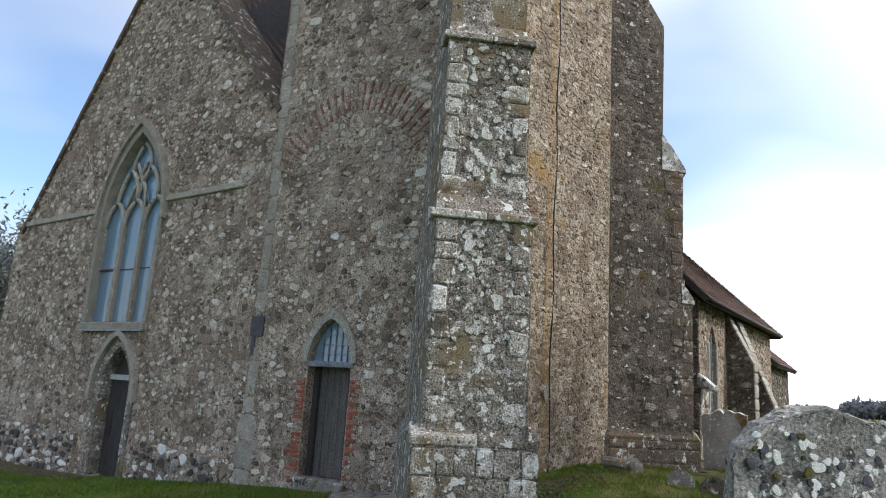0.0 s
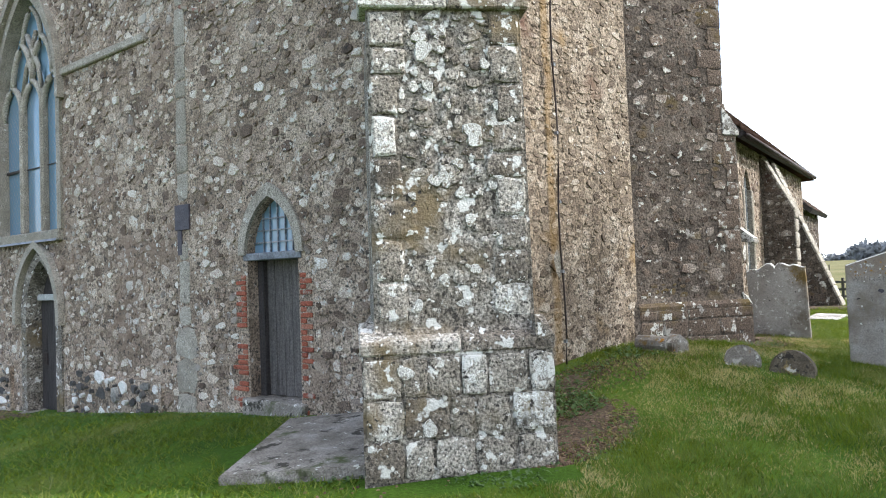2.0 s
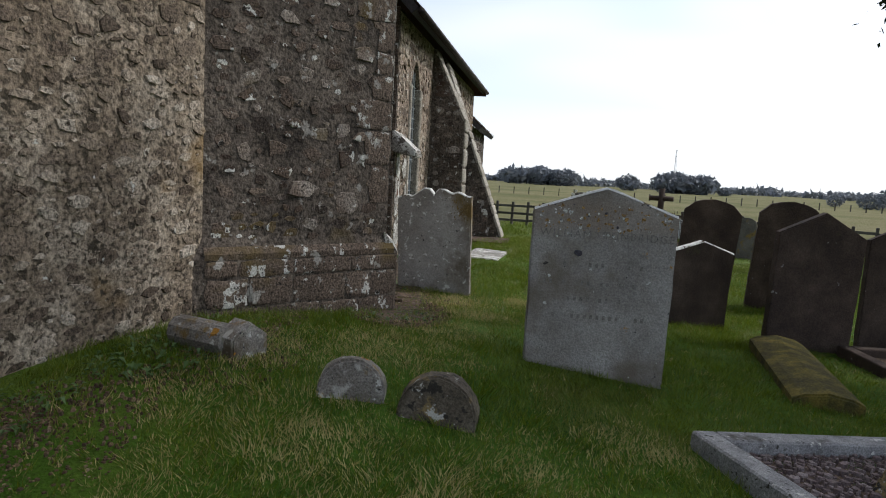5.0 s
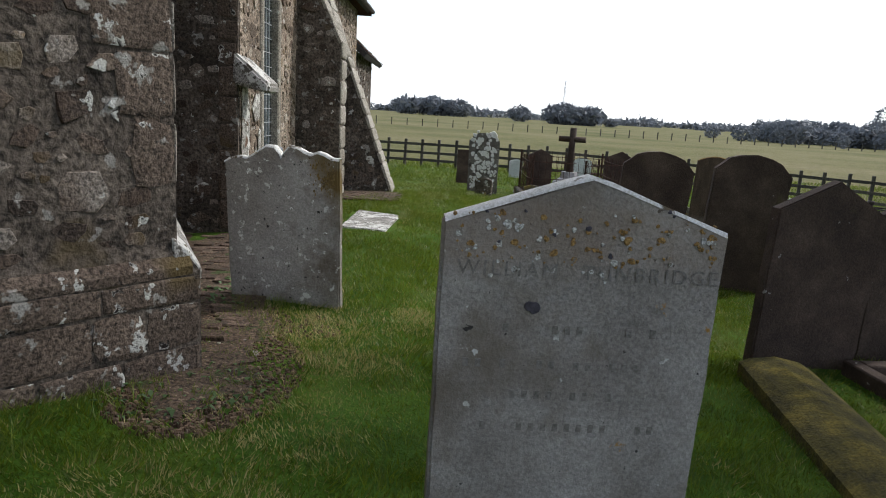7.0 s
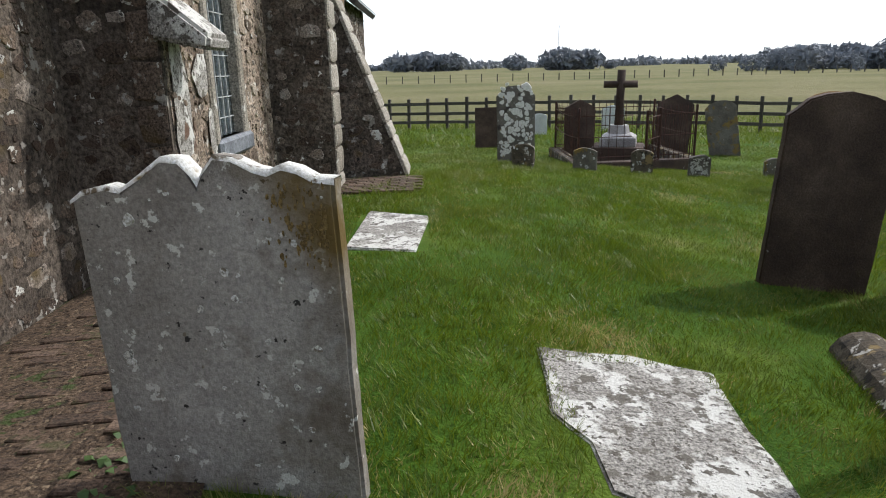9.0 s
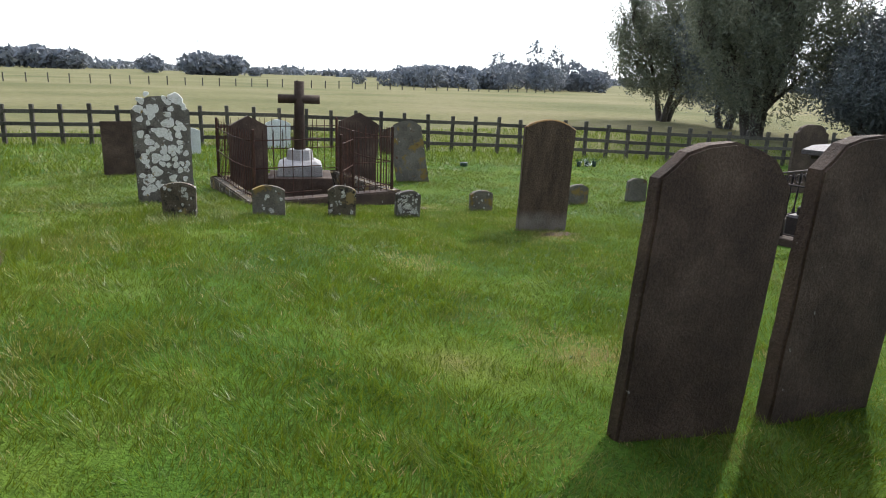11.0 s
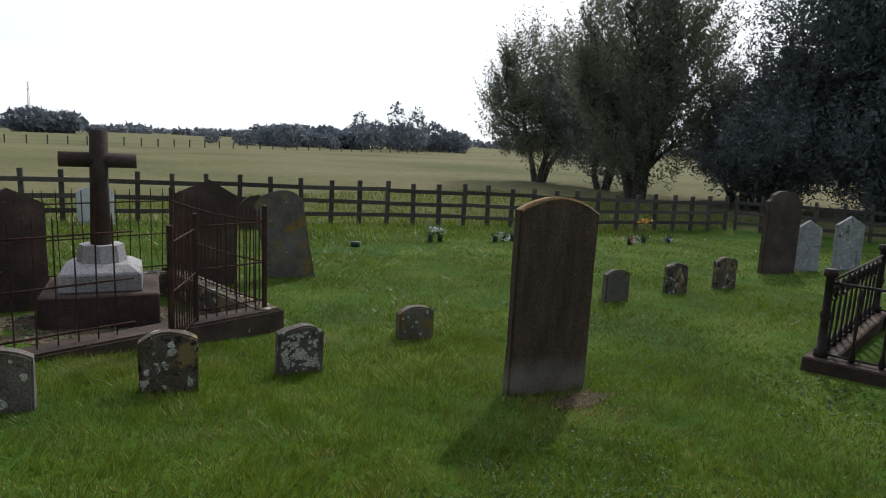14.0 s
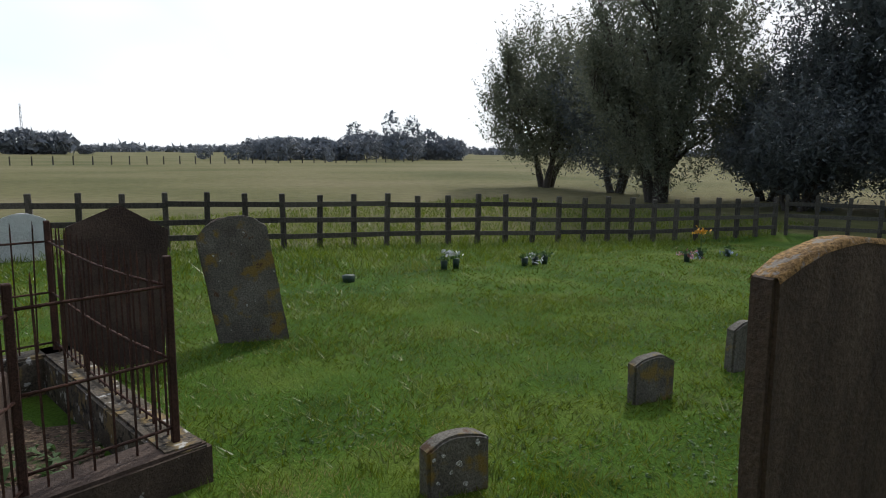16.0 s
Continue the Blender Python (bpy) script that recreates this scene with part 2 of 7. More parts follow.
M["brick"] = surface("old red brick", [(0.0, (0.16, 0.05, 0.036)), (0.5, (0.33, 0.1, 0.06)), (1.0, (0.38, 0.19, 0.13))], 4.0, 0.88, 0.6, 60.0, each=0.8, spots=[((0.33, 0.29, 0.24), 6.0, 0.6, 0.08)], fine=0.5)
M["faded_brick"] = surface("faded red brick on edge", [(0.0, (0.15, 0.065, 0.05)), (0.5, (0.24, 0.105, 0.08)), (1.0, (0.3, 0.17, 0.135))], 4.0, 0.9, 0.6, 60.0, each=0.8, spots=[((0.3, 0.27, 0.22), 5.0, 0.5, 0.1)], fine=0.5)
M["paver"] = surface("worn path bricks", [(0.0, (0.05, 0.034, 0.025)), (0.5, (0.105, 0.07, 0.05)), (1.0, (0.19, 0.135, 0.1))], 4.0, 0.9, 0.6, 50.0, each=0.8, spots=[(DARK_MOSS, 4.0, 0.56, 0.1), ((0.05, 0.038, 0.028), 9.0, 0.56, 0.08)], fine=0.7)
M["tile"] = surface("red clay roof tiles", [(0.0, (0.055, 0.031, 0.023)), (0.5, (0.11, 0.062, 0.046)), (1.0, (0.18, 0.108, 0.08))], 3.0, 0.85, 0.4, 40.0, island=0.8, spots=[(DARK_MOSS, 1.5, 0.62, 0.1)])
M["old_wood"] = surface("bare silvered oak", [(0.1, (0.045, 0.04, 0.037)), (0.9, (0.17, 0.155, 0.145))], 3.0, 0.85, 0.5, 40.0, each=0.3, streak=(9.0, 9.0, 0.7))
M["dark_wood"] = surface("dark oak boards", [(0.1, (0.018, 0.016, 0.016)), (0.9, (0.07, 0.062, 0.06))], 3.0, 0.8, 0.5, 40.0, each=0.3, streak=(9.0, 9.0, 0.7))
M["fence_wood"] = surface("weathered fence timber", [(0.1, (0.035, 0.03, 0.025)), (0.9, (0.13, 0.115, 0.09))], 4.0, 0.9, 0.5, 40.0, each=0.5, streak=(6.0, 6.0, 1.0))
M["pale_wood"] = surface("painted pale timber", [(0.2, (0.32, 0.33, 0.33)), (0.9, (0.55, 0.56, 0.55))], 4.0, 0.7, 0.3, 40.0)
M["lead"] = surface("grey lead", [(0.2, (0.13, 0.14, 0.16)), (0.9, (0.32, 0.34, 0.37))], 4.0, 0.55, 0.2, 30.0, metal=0.3)
M["slate"] = surface("purple slate plaque", [(0.2, (0.045, 0.04, 0.05)), (0.9, (0.1, 0.09, 0.105))], 6.0, 0.6, 0.3, 40.0)
M["stone_grey"] = surface("grey headstone", [(0.1, (0.15, 0.13, 0.11)), (0.5, (0.27, 0.245, 0.215)), (0.9, (0.4, 0.375, 0.34))], 2.0, 0.85, 0.6, 70.0, fine=0.45,
                          spots=[((0.13, 0.1, 0.07), 2.2, 0.5, 0.16), ((0.23, 0.15, 0.055), 3.4, 0.58, 0.07), (WHITE_LICHEN, 12.0, 0.61, 0.03), ((0.42, 0.2, 0.03), 8.0, 0.66, 0.03), ((0.04, 0.036, 0.032), 20.0, 0.65, 0.03), ((0.5, 0.47, 0.42), 4.5, 0.63, 0.05)])
M["stone_edged"] = surface("grey headstone with a brown-lichened edge", [(0.1, (0.2, 0.178, 0.155)), (0.5, (0.31, 0.285, 0.255)), (0.9, (0.42, 0.395, 0.36))], 1.6, 0.85, 0.4, 70.0, fine=0.25,
                            spots=[((0.13, 0.1, 0.07), 2.2, 0.5, 0.16), (WHITE_LICHEN, 12.0, 0.62, 0.03), ((0.04, 0.036, 0.032), 20.0, 0.66, 0.03)], band=((0.85, 0.0, 0.5), 1.1, 0.26, (0.15, 0.1, 0.03), 2.4))
M["stone_crowned"] = surface("grey headstone with orange and pink lichen near its top", [(0.1, (0.2, 0.178, 0.155)), (0.5, (0.3, 0.275, 0.245)), (0.9, (0.41, 0.385, 0.35))], 2.0, 0.85, 0.4, 70.0, fine=0.25,
                              spots=[((0.17, 0.14, 0.105), 1.6, 0.52, 0.2), (WHITE_LICHEN, 9.0, 0.68, 0.03), ((0.38, 0.2, 0.05), 7.0, 0.7, 0.04), ((0.05, 0.045, 0.04), 16.0, 0.69, 0.02)], band=((0.0, 0.0, 1.0), 1.52, 0.2, (0.27, 0.2, 0.14), 1.0))
M["stone_dark"] = surface("dark weathered headstone", [(0.1, (0.036, 0.025, 0.02)), (0.5, (0.074, 0.05, 0.038)), (0.9, (0.135, 0.096, 0.072))], 2.2, 0.85, 0.5, 60.0, fine=0.25,
                          spots=[((0.33, 0.31, 0.28), 10.0, 0.7, 0.03), ((0.1, 0.09, 0.04), 3.0, 0.66, 0.15)])
M["stone_foot"] = surface("tall brown headstone with pale lichen at its foot", [(0.1, (0.048, 0.032, 0.022)), (0.5, (0.088, 0.06, 0.041)), (0.9, (0.14, 0.1, 0.068))], 2.2, 0.85, 0.5, 60.0, fine=0.25, streak=(3.0, 3.0, 0.6),
                          spots=[((0.33, 0.31, 0.28), 10.0, 0.72, 0.03), ((0.2, 0.15, 0.05), 3.0, 0.68, 0.1)], band=((0.0, 0.0, 1.0), 0.28, 0.24, (0.3, 0.27, 0.23), 1.3))
M["stone_spotted"] = surface("headstone blotched with white lichen", [(0.1, (0.085, 0.075, 0.065)), (0.9, (0.2, 0.18, 0.155))], 3.0, 0.88, 0.4, 60.0,
                             spots=[((0.5, 0.49, 0.46), 14.0, 0.62, 0.03), ((0.06, 0.05, 0.045), 8.0, 0.6, 0.06)])
M["stone_crusty"] = surface("grey headstone crusted with small lichens", [(0.1, (0.13, 0.12, 0.105)), (0.9, (0.34, 0.325, 0.295))], 4.0, 0.9, 0.8, 50.0, fine=0.6, spots=[((0.06, 0.055, 0.045), 7.0, 0.58, 0.06), ((0.6, 0.6, 0.57), 15.0, 0.6, 0.03), ((0.22, 0.17, 0.08), 5.0, 0.66, 0.06)])
M["stone_white"] = surface("clean white stone", [(0.1, (0.5, 0.5, 0.48)), (0.9, (0.72, 0.72, 0.7))], 3.0, 0.7, 0.15, 60.0)
M["marble"] = surface("weathered pale marble", [(0.1, (0.24, 0.225, 0.22)), (0.9, (0.44, 0.42, 0.41))], 3.0, 0.6, 0.2, 60.0, spots=[((0.16, 0.15, 0.13), 4.0, 0.62, 0.12)])
M["ledger"] = surface("lichen-whitened ledger slab", [(0.1, (0.2, 0.185, 0.165)), (0.9, (0.42, 0.4, 0.365))], 3.0, 0.85, 0.6, 60.0, fine=0.7,
                      spots=[((0.64, 0.63, 0.59), 3.6, 0.5, 0.04), ((0.14, 0.125, 0.105), 9.0, 0.57, 0.04), ((0.09, 0.08, 0.065), 24.0, 0.58, 0.04), ((0.2, 0.19, 0.08), 4.0, 0.73, 0.05)])
M["lichen_white"] = surface("white lichen crust", [(0.1, (0.58, 0.57, 0.53)), (0.9, (0.8, 0.79, 0.75))], 14.0, 0.95, 0.4, 90.0, fine=0.5, spots=[((0.13, 0.1, 0.065), 8.0, 0.6, 0.06), ((0.24, 0.16, 0.05), 5.0, 0.64, 0.06)])
M["lichen_pale"] = surface("pale grey lichen crust", [(0.1, (0.36, 0.35, 0.32)), (0.5, (0.52, 0.51, 0.47)), (0.9, (0.68, 0.67, 0.63))], 18.0, 0.95, 0.6, 90.0, fine=0.7, each=0.4, spots=[((0.2, 0.17, 0.13), 26.0, 0.57, 0.06), ((0.12, 0.1, 0.075), 9.0, 0.62, 0.08)])
M["lichen_brown"] = surface("brown and ochre lichen", [(0.1, (0.11, 0.075, 0.028)), (0.9, (0.25, 0.17, 0.065))], 14.0, 0.95, 0.5, 90.0, fine=0.5, each=0.5)
M["lichen_orange"] = surface("ochre and rust lichen", [(0.1, (0.2, 0.12, 0.05)), (0.9, (0.4, 0.24, 0.08))], 18.0, 0.95, 0.5, 90.0, fine=0.6, each=0.5, spots=[((0.25, 0.22, 0.18), 22.0, 0.55, 0.06)])
M["kerb"] = surface("granite kerb", [(0.1, (0.2, 0.195, 0.19)), (0.9, (0.4, 0.39, 0.38))], 6.0, 0.8, 0.5, 90.0, fine=0.4, spots=[((0.09, 0.08, 0.065), 3.5, 0.58, 0.1), (WHITE_LICHEN, 16.0, 0.62, 0.03), ((0.06, 0.055, 0.045), 18.0, 0.62, 0.04)])
M["concrete"] = surface("worn concrete slab", [(0.1, (0.12, 0.105, 0.085)), (0.5, (0.24, 0.215, 0.185)), (0.9, (0.38, 0.355, 0.32))], 3.0, 0.9, 0.6, 60.0, fine=0.45, spots=[((0.05, 0.045, 0.035), 4.0, 0.57, 0.06), ((0.07, 0.085, 0.03), 2.5, 0.58, 0.1), (WHITE_LICHEN, 9.0, 0.64, 0.03)])
M["rust"] = surface("rusted wrought iron", [(0.1, (0.03, 0.016, 0.012)), (0.6, (0.075, 0.035, 0.024)), (0.95, (0.14, 0.062, 0.04))], 8.0, 0.8, 0.4, 90.0, each=0.3, metal=0.15)
M["iron"] = surface("dark cast iron", [(0.1, (0.02, 0.018, 0.018)), (0.9, (0.07, 0.05, 0.045))], 8.0, 0.65, 0.3, 90.0, metal=0.3)
M["tomb"] = surface("dark polished tomb stone", [(0.1, (0.02, 0.015, 0.016)), (0.9, (0.06, 0.047, 0.048))], 3.0, 0.5, 0.2, 60.0)
M["tomb_top"] = surface("smooth pale tomb slab", [(0.1, (0.105, 0.09, 0.092)), (0.9, (0.17, 0.147, 0.15))], 2.0, 0.65, 0.2, 60.0, spec=0.3)
M["gravel"] = surface("grave chippings", [(0.0, (0.09, 0.065, 0.06)), (0.5, (0.2, 0.15, 0.14)), (1.0, (0.34, 0.29, 0.27))], 5.0, 0.9, 0.5, 60.0, island=0.8)
M["litter"] = surface("dead leaves and crumbs", [(0.0, (0.045, 0.029, 0.019)), (0.5, (0.12, 0.076, 0.048)), (0.8, (0.24, 0.16, 0.1)), (1.0, (0.42, 0.36, 0.28))], 5.0, 0.9, 0.5, 60.0, island=0.9)
M["soil"] = surface("bare brown soil", [(0.1, (0.045, 0.03, 0.02)), (0.9, (0.13, 0.09, 0.06))], 5.0, 0.95, 1.0, 34.0, fine=0.8, spots=[((0.24, 0.18, 0.12), 30.0, 0.6, 0.04), ((0.05, 0.075, 0.02), 6.0, 0.58, 0.06)])
M["moss"] = surface("mossy body stone", [(0.1, (0.03, 0.024, 0.014)), (0.5, (0.1, 0.085, 0.022)), (0.8, (0.2, 0.15, 0.03)), (0.95, (0.24, 0.19, 0.08))], 5.0, 0.95, 0.7, 50.0)
M["bark"] = surface("willow bark", [(0.1, (0.035, 0.03, 0.025)), (0.9, (0.12, 0.1, 0.08))], 3.0, 0.95, 0.8, 30.0, streak=(4.0, 4.0, 0.8))
M["plastic_green"] = surface("dark green pot", [(0.2, (0.012, 0.03, 0.018)), (0.9, (0.03, 0.06, 0.035))], 5.0, 0.5, 0.1, 40.0)
M["petal_white"] = surface("white petals", [(0.1, (0.6, 0.6, 0.6)), (0.9, (0.82, 0.82, 0.8))], 9.0, 0.7, 0.1, 40.0)
M["petal_orange"] = surface("orange petals", [(0.1, (0.6, 0.25, 0.02)), (0.9, (0.75, 0.42, 0.04))], 9.0, 0.7, 0.1, 40.0)
M["petal_blue"] = surface("pale blue wrapping", [(0.1, (0.25, 0.33, 0.5)), (0.9, (0.55, 0.6, 0.7))], 9.0, 0.6, 0.1, 40.0)
M["petal_pink"] = surface("pink petals", [(0.1, (0.5, 0.16, 0.2)), (0.9, (0.7, 0.4, 0.42))], 9.0, 0.7, 0.1, 40.0)


def leaf_material(name, dark, light, through_it=0.25, rough=0.6, dry=None):
    mat = bpy.data.materials.new(name)
    mat.use_nodes = True
    n, l = mat.node_tree.nodes, mat.node_tree.links
    bsdf = n["Principled BSDF"]
    bsdf.inputs["Roughness"].default_value = rough
    geo = n.new("ShaderNodeNewGeometry")
    coord = n.new("ShaderNodeTexCoord")
    patch = n.new("ShaderNodeTexNoise")
    patch.inputs["Scale"].default_value = 0.6
    l.new(coord.outputs["Object"], patch.inputs["Vector"])
    add = n.new("ShaderNodeMath")
    add.operation = "MULTIPLY_ADD"
    add.inputs[1].default_value = 0.6
    l.new(geo.outputs["Random Per Island"], add.inputs[0])
    half = n.new("ShaderNodeMath")
    half.operation = "MULTIPLY"
    half.inputs[1].default_value = 0.45
    l.new(patch.outputs["Fac"], half.inputs[0])
    l.new(half.outputs[0], add.inputs[2])
    mix = n.new("ShaderNodeMix")
    mix.data_type = "RGBA"
    mix.inputs["A"].default_value, mix.inputs["B"].default_value = (*dark, 1.0), (*light, 1.0)
    l.new(add.outputs[0], mix.inputs["Factor"])
    colour = mix.outputs["Result"]
    if dry:
        worn = n.new("ShaderNodeTexNoise")
        worn.inputs["Scale"].default_value, worn.inputs["Detail"].default_value = 0.85, 6.0
        l.new(coord.outputs["Object"], worn.inputs["Vector"])
        span = n.new("ShaderNodeMapRange")
        span.inputs["From Min"].default_value, span.inputs["From Max"].default_value = 0.55, 0.72
        l.new(worn.outputs["Fac"], span.inputs["Value"])
        straw = n.new("ShaderNodeMix")
        straw.data_type = "RGBA"
        l.new(span.outputs["Result"], straw.inputs["Factor"])
        l.new(colour, straw.inputs["A"])
        straw.inputs["B"].default_value = (*dry, 1.0)
        colour = straw.outputs["Result"]
    l.new(colour, bsdf.inputs["Base Color"])
    clear = n.new("ShaderNodeBsdfTranslucent")
    l.new(colour, clear.inputs["Color"])
    blend = n.new("ShaderNodeMixShader")
    blend.inputs["Fac"].default_value = through_it
    l.new(bsdf.outputs[0], blend.inputs[1])
    l.new(clear.outputs[0], blend.inputs[2])
    l.new(blend.outputs[0], n["Material Output"].inputs["Surface"])
    return mat


M["willow"] = leaf_material("grey-green willow leaves", (0.07, 0.08, 0.05), (0.27, 0.285, 0.2), 0.5)
M["willow_dark"] = leaf_material("dark willow leaves", (0.04, 0.05, 0.045), (0.2, 0.22, 0.215), 0.35, 0.45)
M["yew"] = leaf_material("dark yew sprays", (0.012, 0.022, 0.012), (0.03, 0.045, 0.025))
# aerial haze is painted into this leaf colour: paler and bluer than near trees
M["far_leaf_haze"] = leaf_material("distant foliage paled blue for haze", (0.12, 0.135, 0.15), (0.2, 0.215, 0.235), 0.25)
M["blade"] = leaf_material("lawn grass blades", (0.035, 0.078, 0.005), (0.215, 0.268, 0.018), 0.42, 0.42, (0.2, 0.22, 0.05))
M["straw"] = leaf_material("dry straw-coloured grass", (0.3, 0.24, 0.09), (0.58, 0.48, 0.22), 0.3)
M["weed"] = leaf_material("broad weed leaves", (0.05, 0.1, 0.03), (0.12, 0.2, 0.06), 0.3)


def ground_material():
    """Mown churchyard grass, worn patches by the walls, dry pasture beyond the fence."""
    mat = bpy.data.materials.new("churchyard grass and pasture")
    mat.use_nodes = True
    n, l = mat.node_tree.nodes, mat.node_tree.links
    bsdf = n["Principled BSDF"]
    bsdf.inputs["Roughness"].default_value = 0.95
    bsdf.inputs["Specular IOR Level"].default_value = 0.1
    coord = n.new("ShaderNodeTexCoord")

    def tex(sc, detail=5.0):
        t = n.new("ShaderNodeTexNoise")
        t.inputs["Scale"].default_value, t.inputs["Detail"].default_value = sc, detail
        l.new(coord.outputs["Object"], t.inputs["Vector"])
        return t.outputs["Fac"]

    def ramp(fac, stops):
        r = n.new("ShaderNodeValToRGB")
        while len(r.color_ramp.elements) < len(stops):
            r.color_ramp.elements.new(0.5)
        for e, (place, col) in zip(r.color_ramp.elements, stops):
            e.position, e.color = place, (*col, 1.0)
        l.new(fac, r.inputs["Fac"])
        return r.outputs["Color"]

    def mix(fac, a, b, blend="MIX"):
        m = n.new("ShaderNodeMix")
        m.data_type, m.blend_type = "RGBA", blend
        if isinstance(fac, float):
            m.inputs["Factor"].default_value = fac
        else:
            l.new(fac, m.inputs["Factor"])
        l.new(a, m.inputs["A"])
        l.new(b, m.inputs["B"])
        return m.outputs["Result"]

    lawn = ramp(tex(0.8), [(0.3, (0.03, 0.07, 0.008)), (0.5, (0.055, 0.11, 0.012)), (0.66, (0.095, 0.14, 0.02)), (0.78, (0.16, 0.15, 0.05))])
    lawn = mix(0.55, lawn, ramp(tex(34.0), [(0.3, (0.25, 0.25, 0.25)), (0.7, (0.8, 0.8, 0.8))]), "OVERLAY")
    field = ramp(tex(0.05, 8.0), [(0.3, (0.095, 0.1, 0.036)), (0.5, (0.15, 0.14, 0.06)), (0.72, (0.2, 0.172, 0.09))])
    field = mix(0.4, field, ramp(tex(1.6, 8.0), [(0.3, (0.3, 0.3, 0.3)), (0.7, (0.7, 0.7, 0.7))]), "OVERLAY")
    # the fence line divides lawn from pasture
    parts = n.new("ShaderNodeSeparateXYZ")
    l.new(coord.outputs["Object"], parts.inputs[0])

    def line(a, b, c, soft):
        """0 on this side of a x + b y = c, 1 beyond it"""
        m1 = n.new("ShaderNodeMath"); m1.operation = "MULTIPLY"; m1.inputs[1].default_value = a
        l.new(parts.outputs["X"], m1.inputs[0])
        m2 = n.new("ShaderNodeMath"); m2.operation = "MULTIPLY_ADD"; m2.inputs[1].default_value = b
        l.new(parts.outputs["Y"], m2.inputs[0]); l.new(m1.outputs[0], m2.inputs[2])
        r = n.new("ShaderNodeMapRange")
        r.inputs["From Min"].default_value, r.inputs["From Max"].default_value = c, c + soft
        l.new(m2.outputs[0], r.inputs["Value"])
        return r.outputs["Result"]

    def most(a, b):
        m = n.new("ShaderNodeMath"); m.operation = "MAXIMUM"
        l.new(a, m.inputs[0]); l.new(b, m.inputs[1])
        return m.outputs[0]

    beyond = most(line(0.318, 0.948, 36.5, 0.5), line(0.93, 0.37, 32.6, 0.6))
    beyond = most(beyond, most(line(-1.0, 0.0, 30.0, 1.0), line(0.0, -1.0, 14.0, 1.0)))
    colour = mix(beyond, lawn, field)
    l.new(colour, bsdf.inputs["Base Color"])
    b = n.new("ShaderNodeBump")
    b.inputs["Strength"].default_value, b.inputs["Distance"].default_value = 0.7, 0.03
    l.new(tex(60.0, 4.0), b.inputs["Height"])
    l.new(b.outputs["Normal"], bsdf.inputs["Normal"])
    return mat


M["ground"] = ground_material()


def glass_material(name, tint, rough=0.05):
    mat = bpy.data.materials.new(name)
    mat.use_nodes = True
    n, l = mat.node_tree.nodes, mat.node_tree.links
    bsdf = n["Principled BSDF"]
    bsdf.inputs["Base Color"].default_value = (*tint, 1.0)
    bsdf.inputs["Roughness"].default_value = rough
    bsdf.inputs["Specular IOR Level"].default_value = 0.9
    coord = n.new("ShaderNodeTexCoord")
    t = n.new("ShaderNodeTexNoise")
    t.inputs["Scale"].default_value = 5.0
    l.new(coord.outputs["Object"], t.inputs["Vector"])
    b = n.new("ShaderNodeBump")
    b.inputs["Strength"].default_value, b.inputs["Distance"].default_value = 0.12, 0.02
    l.new(t.outputs["Fac"], b.inputs["Height"])
    l.new(b.outputs["Normal"], bsdf.inputs["Normal"])
    return mat


M["pane"] = glass_material("blue-grey leaded glass", (0.16, 0.27, 0.36), 0.12)
M["pane_dark"] = glass_material("dark old glass", (0.05, 0.065, 0.07), 0.1)


# ---- building tools ----
WORLD_OF = {}


def thing(name, m=Matrix(), label="", category="", group="", kind=""):
    """An empty at a thing's base, which carries its parts."""
    ob = new(name)
    ob.empty_display_size = 0.2
    ob.matrix_basis = m
    return tagged(ob, label, category, group, kind)


def link_mesh(name, mesh, material, parent=None, label=""):
    ob = new(name, mesh)
    if material is not None and not mesh.materials:
        mesh.materials.append(material)
    if parent is not None:
        ob.parent = parent
        if parent.name in WORLD_OF:
            ob.matrix_parent_inverse = WORLD_OF[parent.name]
    if label:
        ob["label"] = label
    return ob


def raw(name, verts, faces, material, parent=None, label="", smooth=False):
    mesh = bpy.data.meshes.new(name)
    mesh.from_pydata([tuple(v) for v in verts], [], [tuple(f) for f in faces])
    mesh.update()
    if smooth:
        mesh.shade_smooth()
    return link_mesh(name, mesh, material, parent, label)


def part(name, bm, material, parent=None, label="", smooth=False):
    bmesh.ops.recalc_face_normals(bm, faces=bm.faces)
    mesh = bpy.data.meshes.new(name)
    bm.to_mesh(mesh)
    bm.free()
    if smooth:
        mesh.shade_smooth()
    return link_mesh(name, mesh, material, parent, label)


def add_box(bm, x0, x1, y0, y1, z0, z1, m=None):
    vs = [bm.verts.new((x, y, z)) for z in (z0, z1) for y in (y0, y1) for x in (x0, x1)]
    for f in ((0, 2, 3, 1), (4, 5, 7, 6), (0, 1, 5, 4), (2, 6, 7, 3), (0, 4, 6, 2), (1, 3, 7, 5)):
        bm.faces.new([vs[i] for i in f])
    if m is not None:
        bmesh.ops.transform(bm, matrix=m, verts=vs)
    return vs


def box(name, x0, x1, y0, y1, z0, z1, material, parent=None, label="", bevel=0.0, m=None, rough=0.0):
    bm = bmesh.new()
    add_box(bm, x0, x1, y0, y1, z0, z1)
    if bevel:
        bmesh.ops.bevel(bm, geom=bm.edges[:], offset=bevel, segments=1, affect="EDGES")
    if rough:
        for v in bm.verts:
            v.co += Vector((random.uniform(-rough, rough), random.uniform(-rough, rough), random.uniform(-rough, rough)))
    if m is not None:
        bmesh.ops.transform(bm, matrix=m, verts=bm.verts)
    return part(name, bm, material, parent, label)


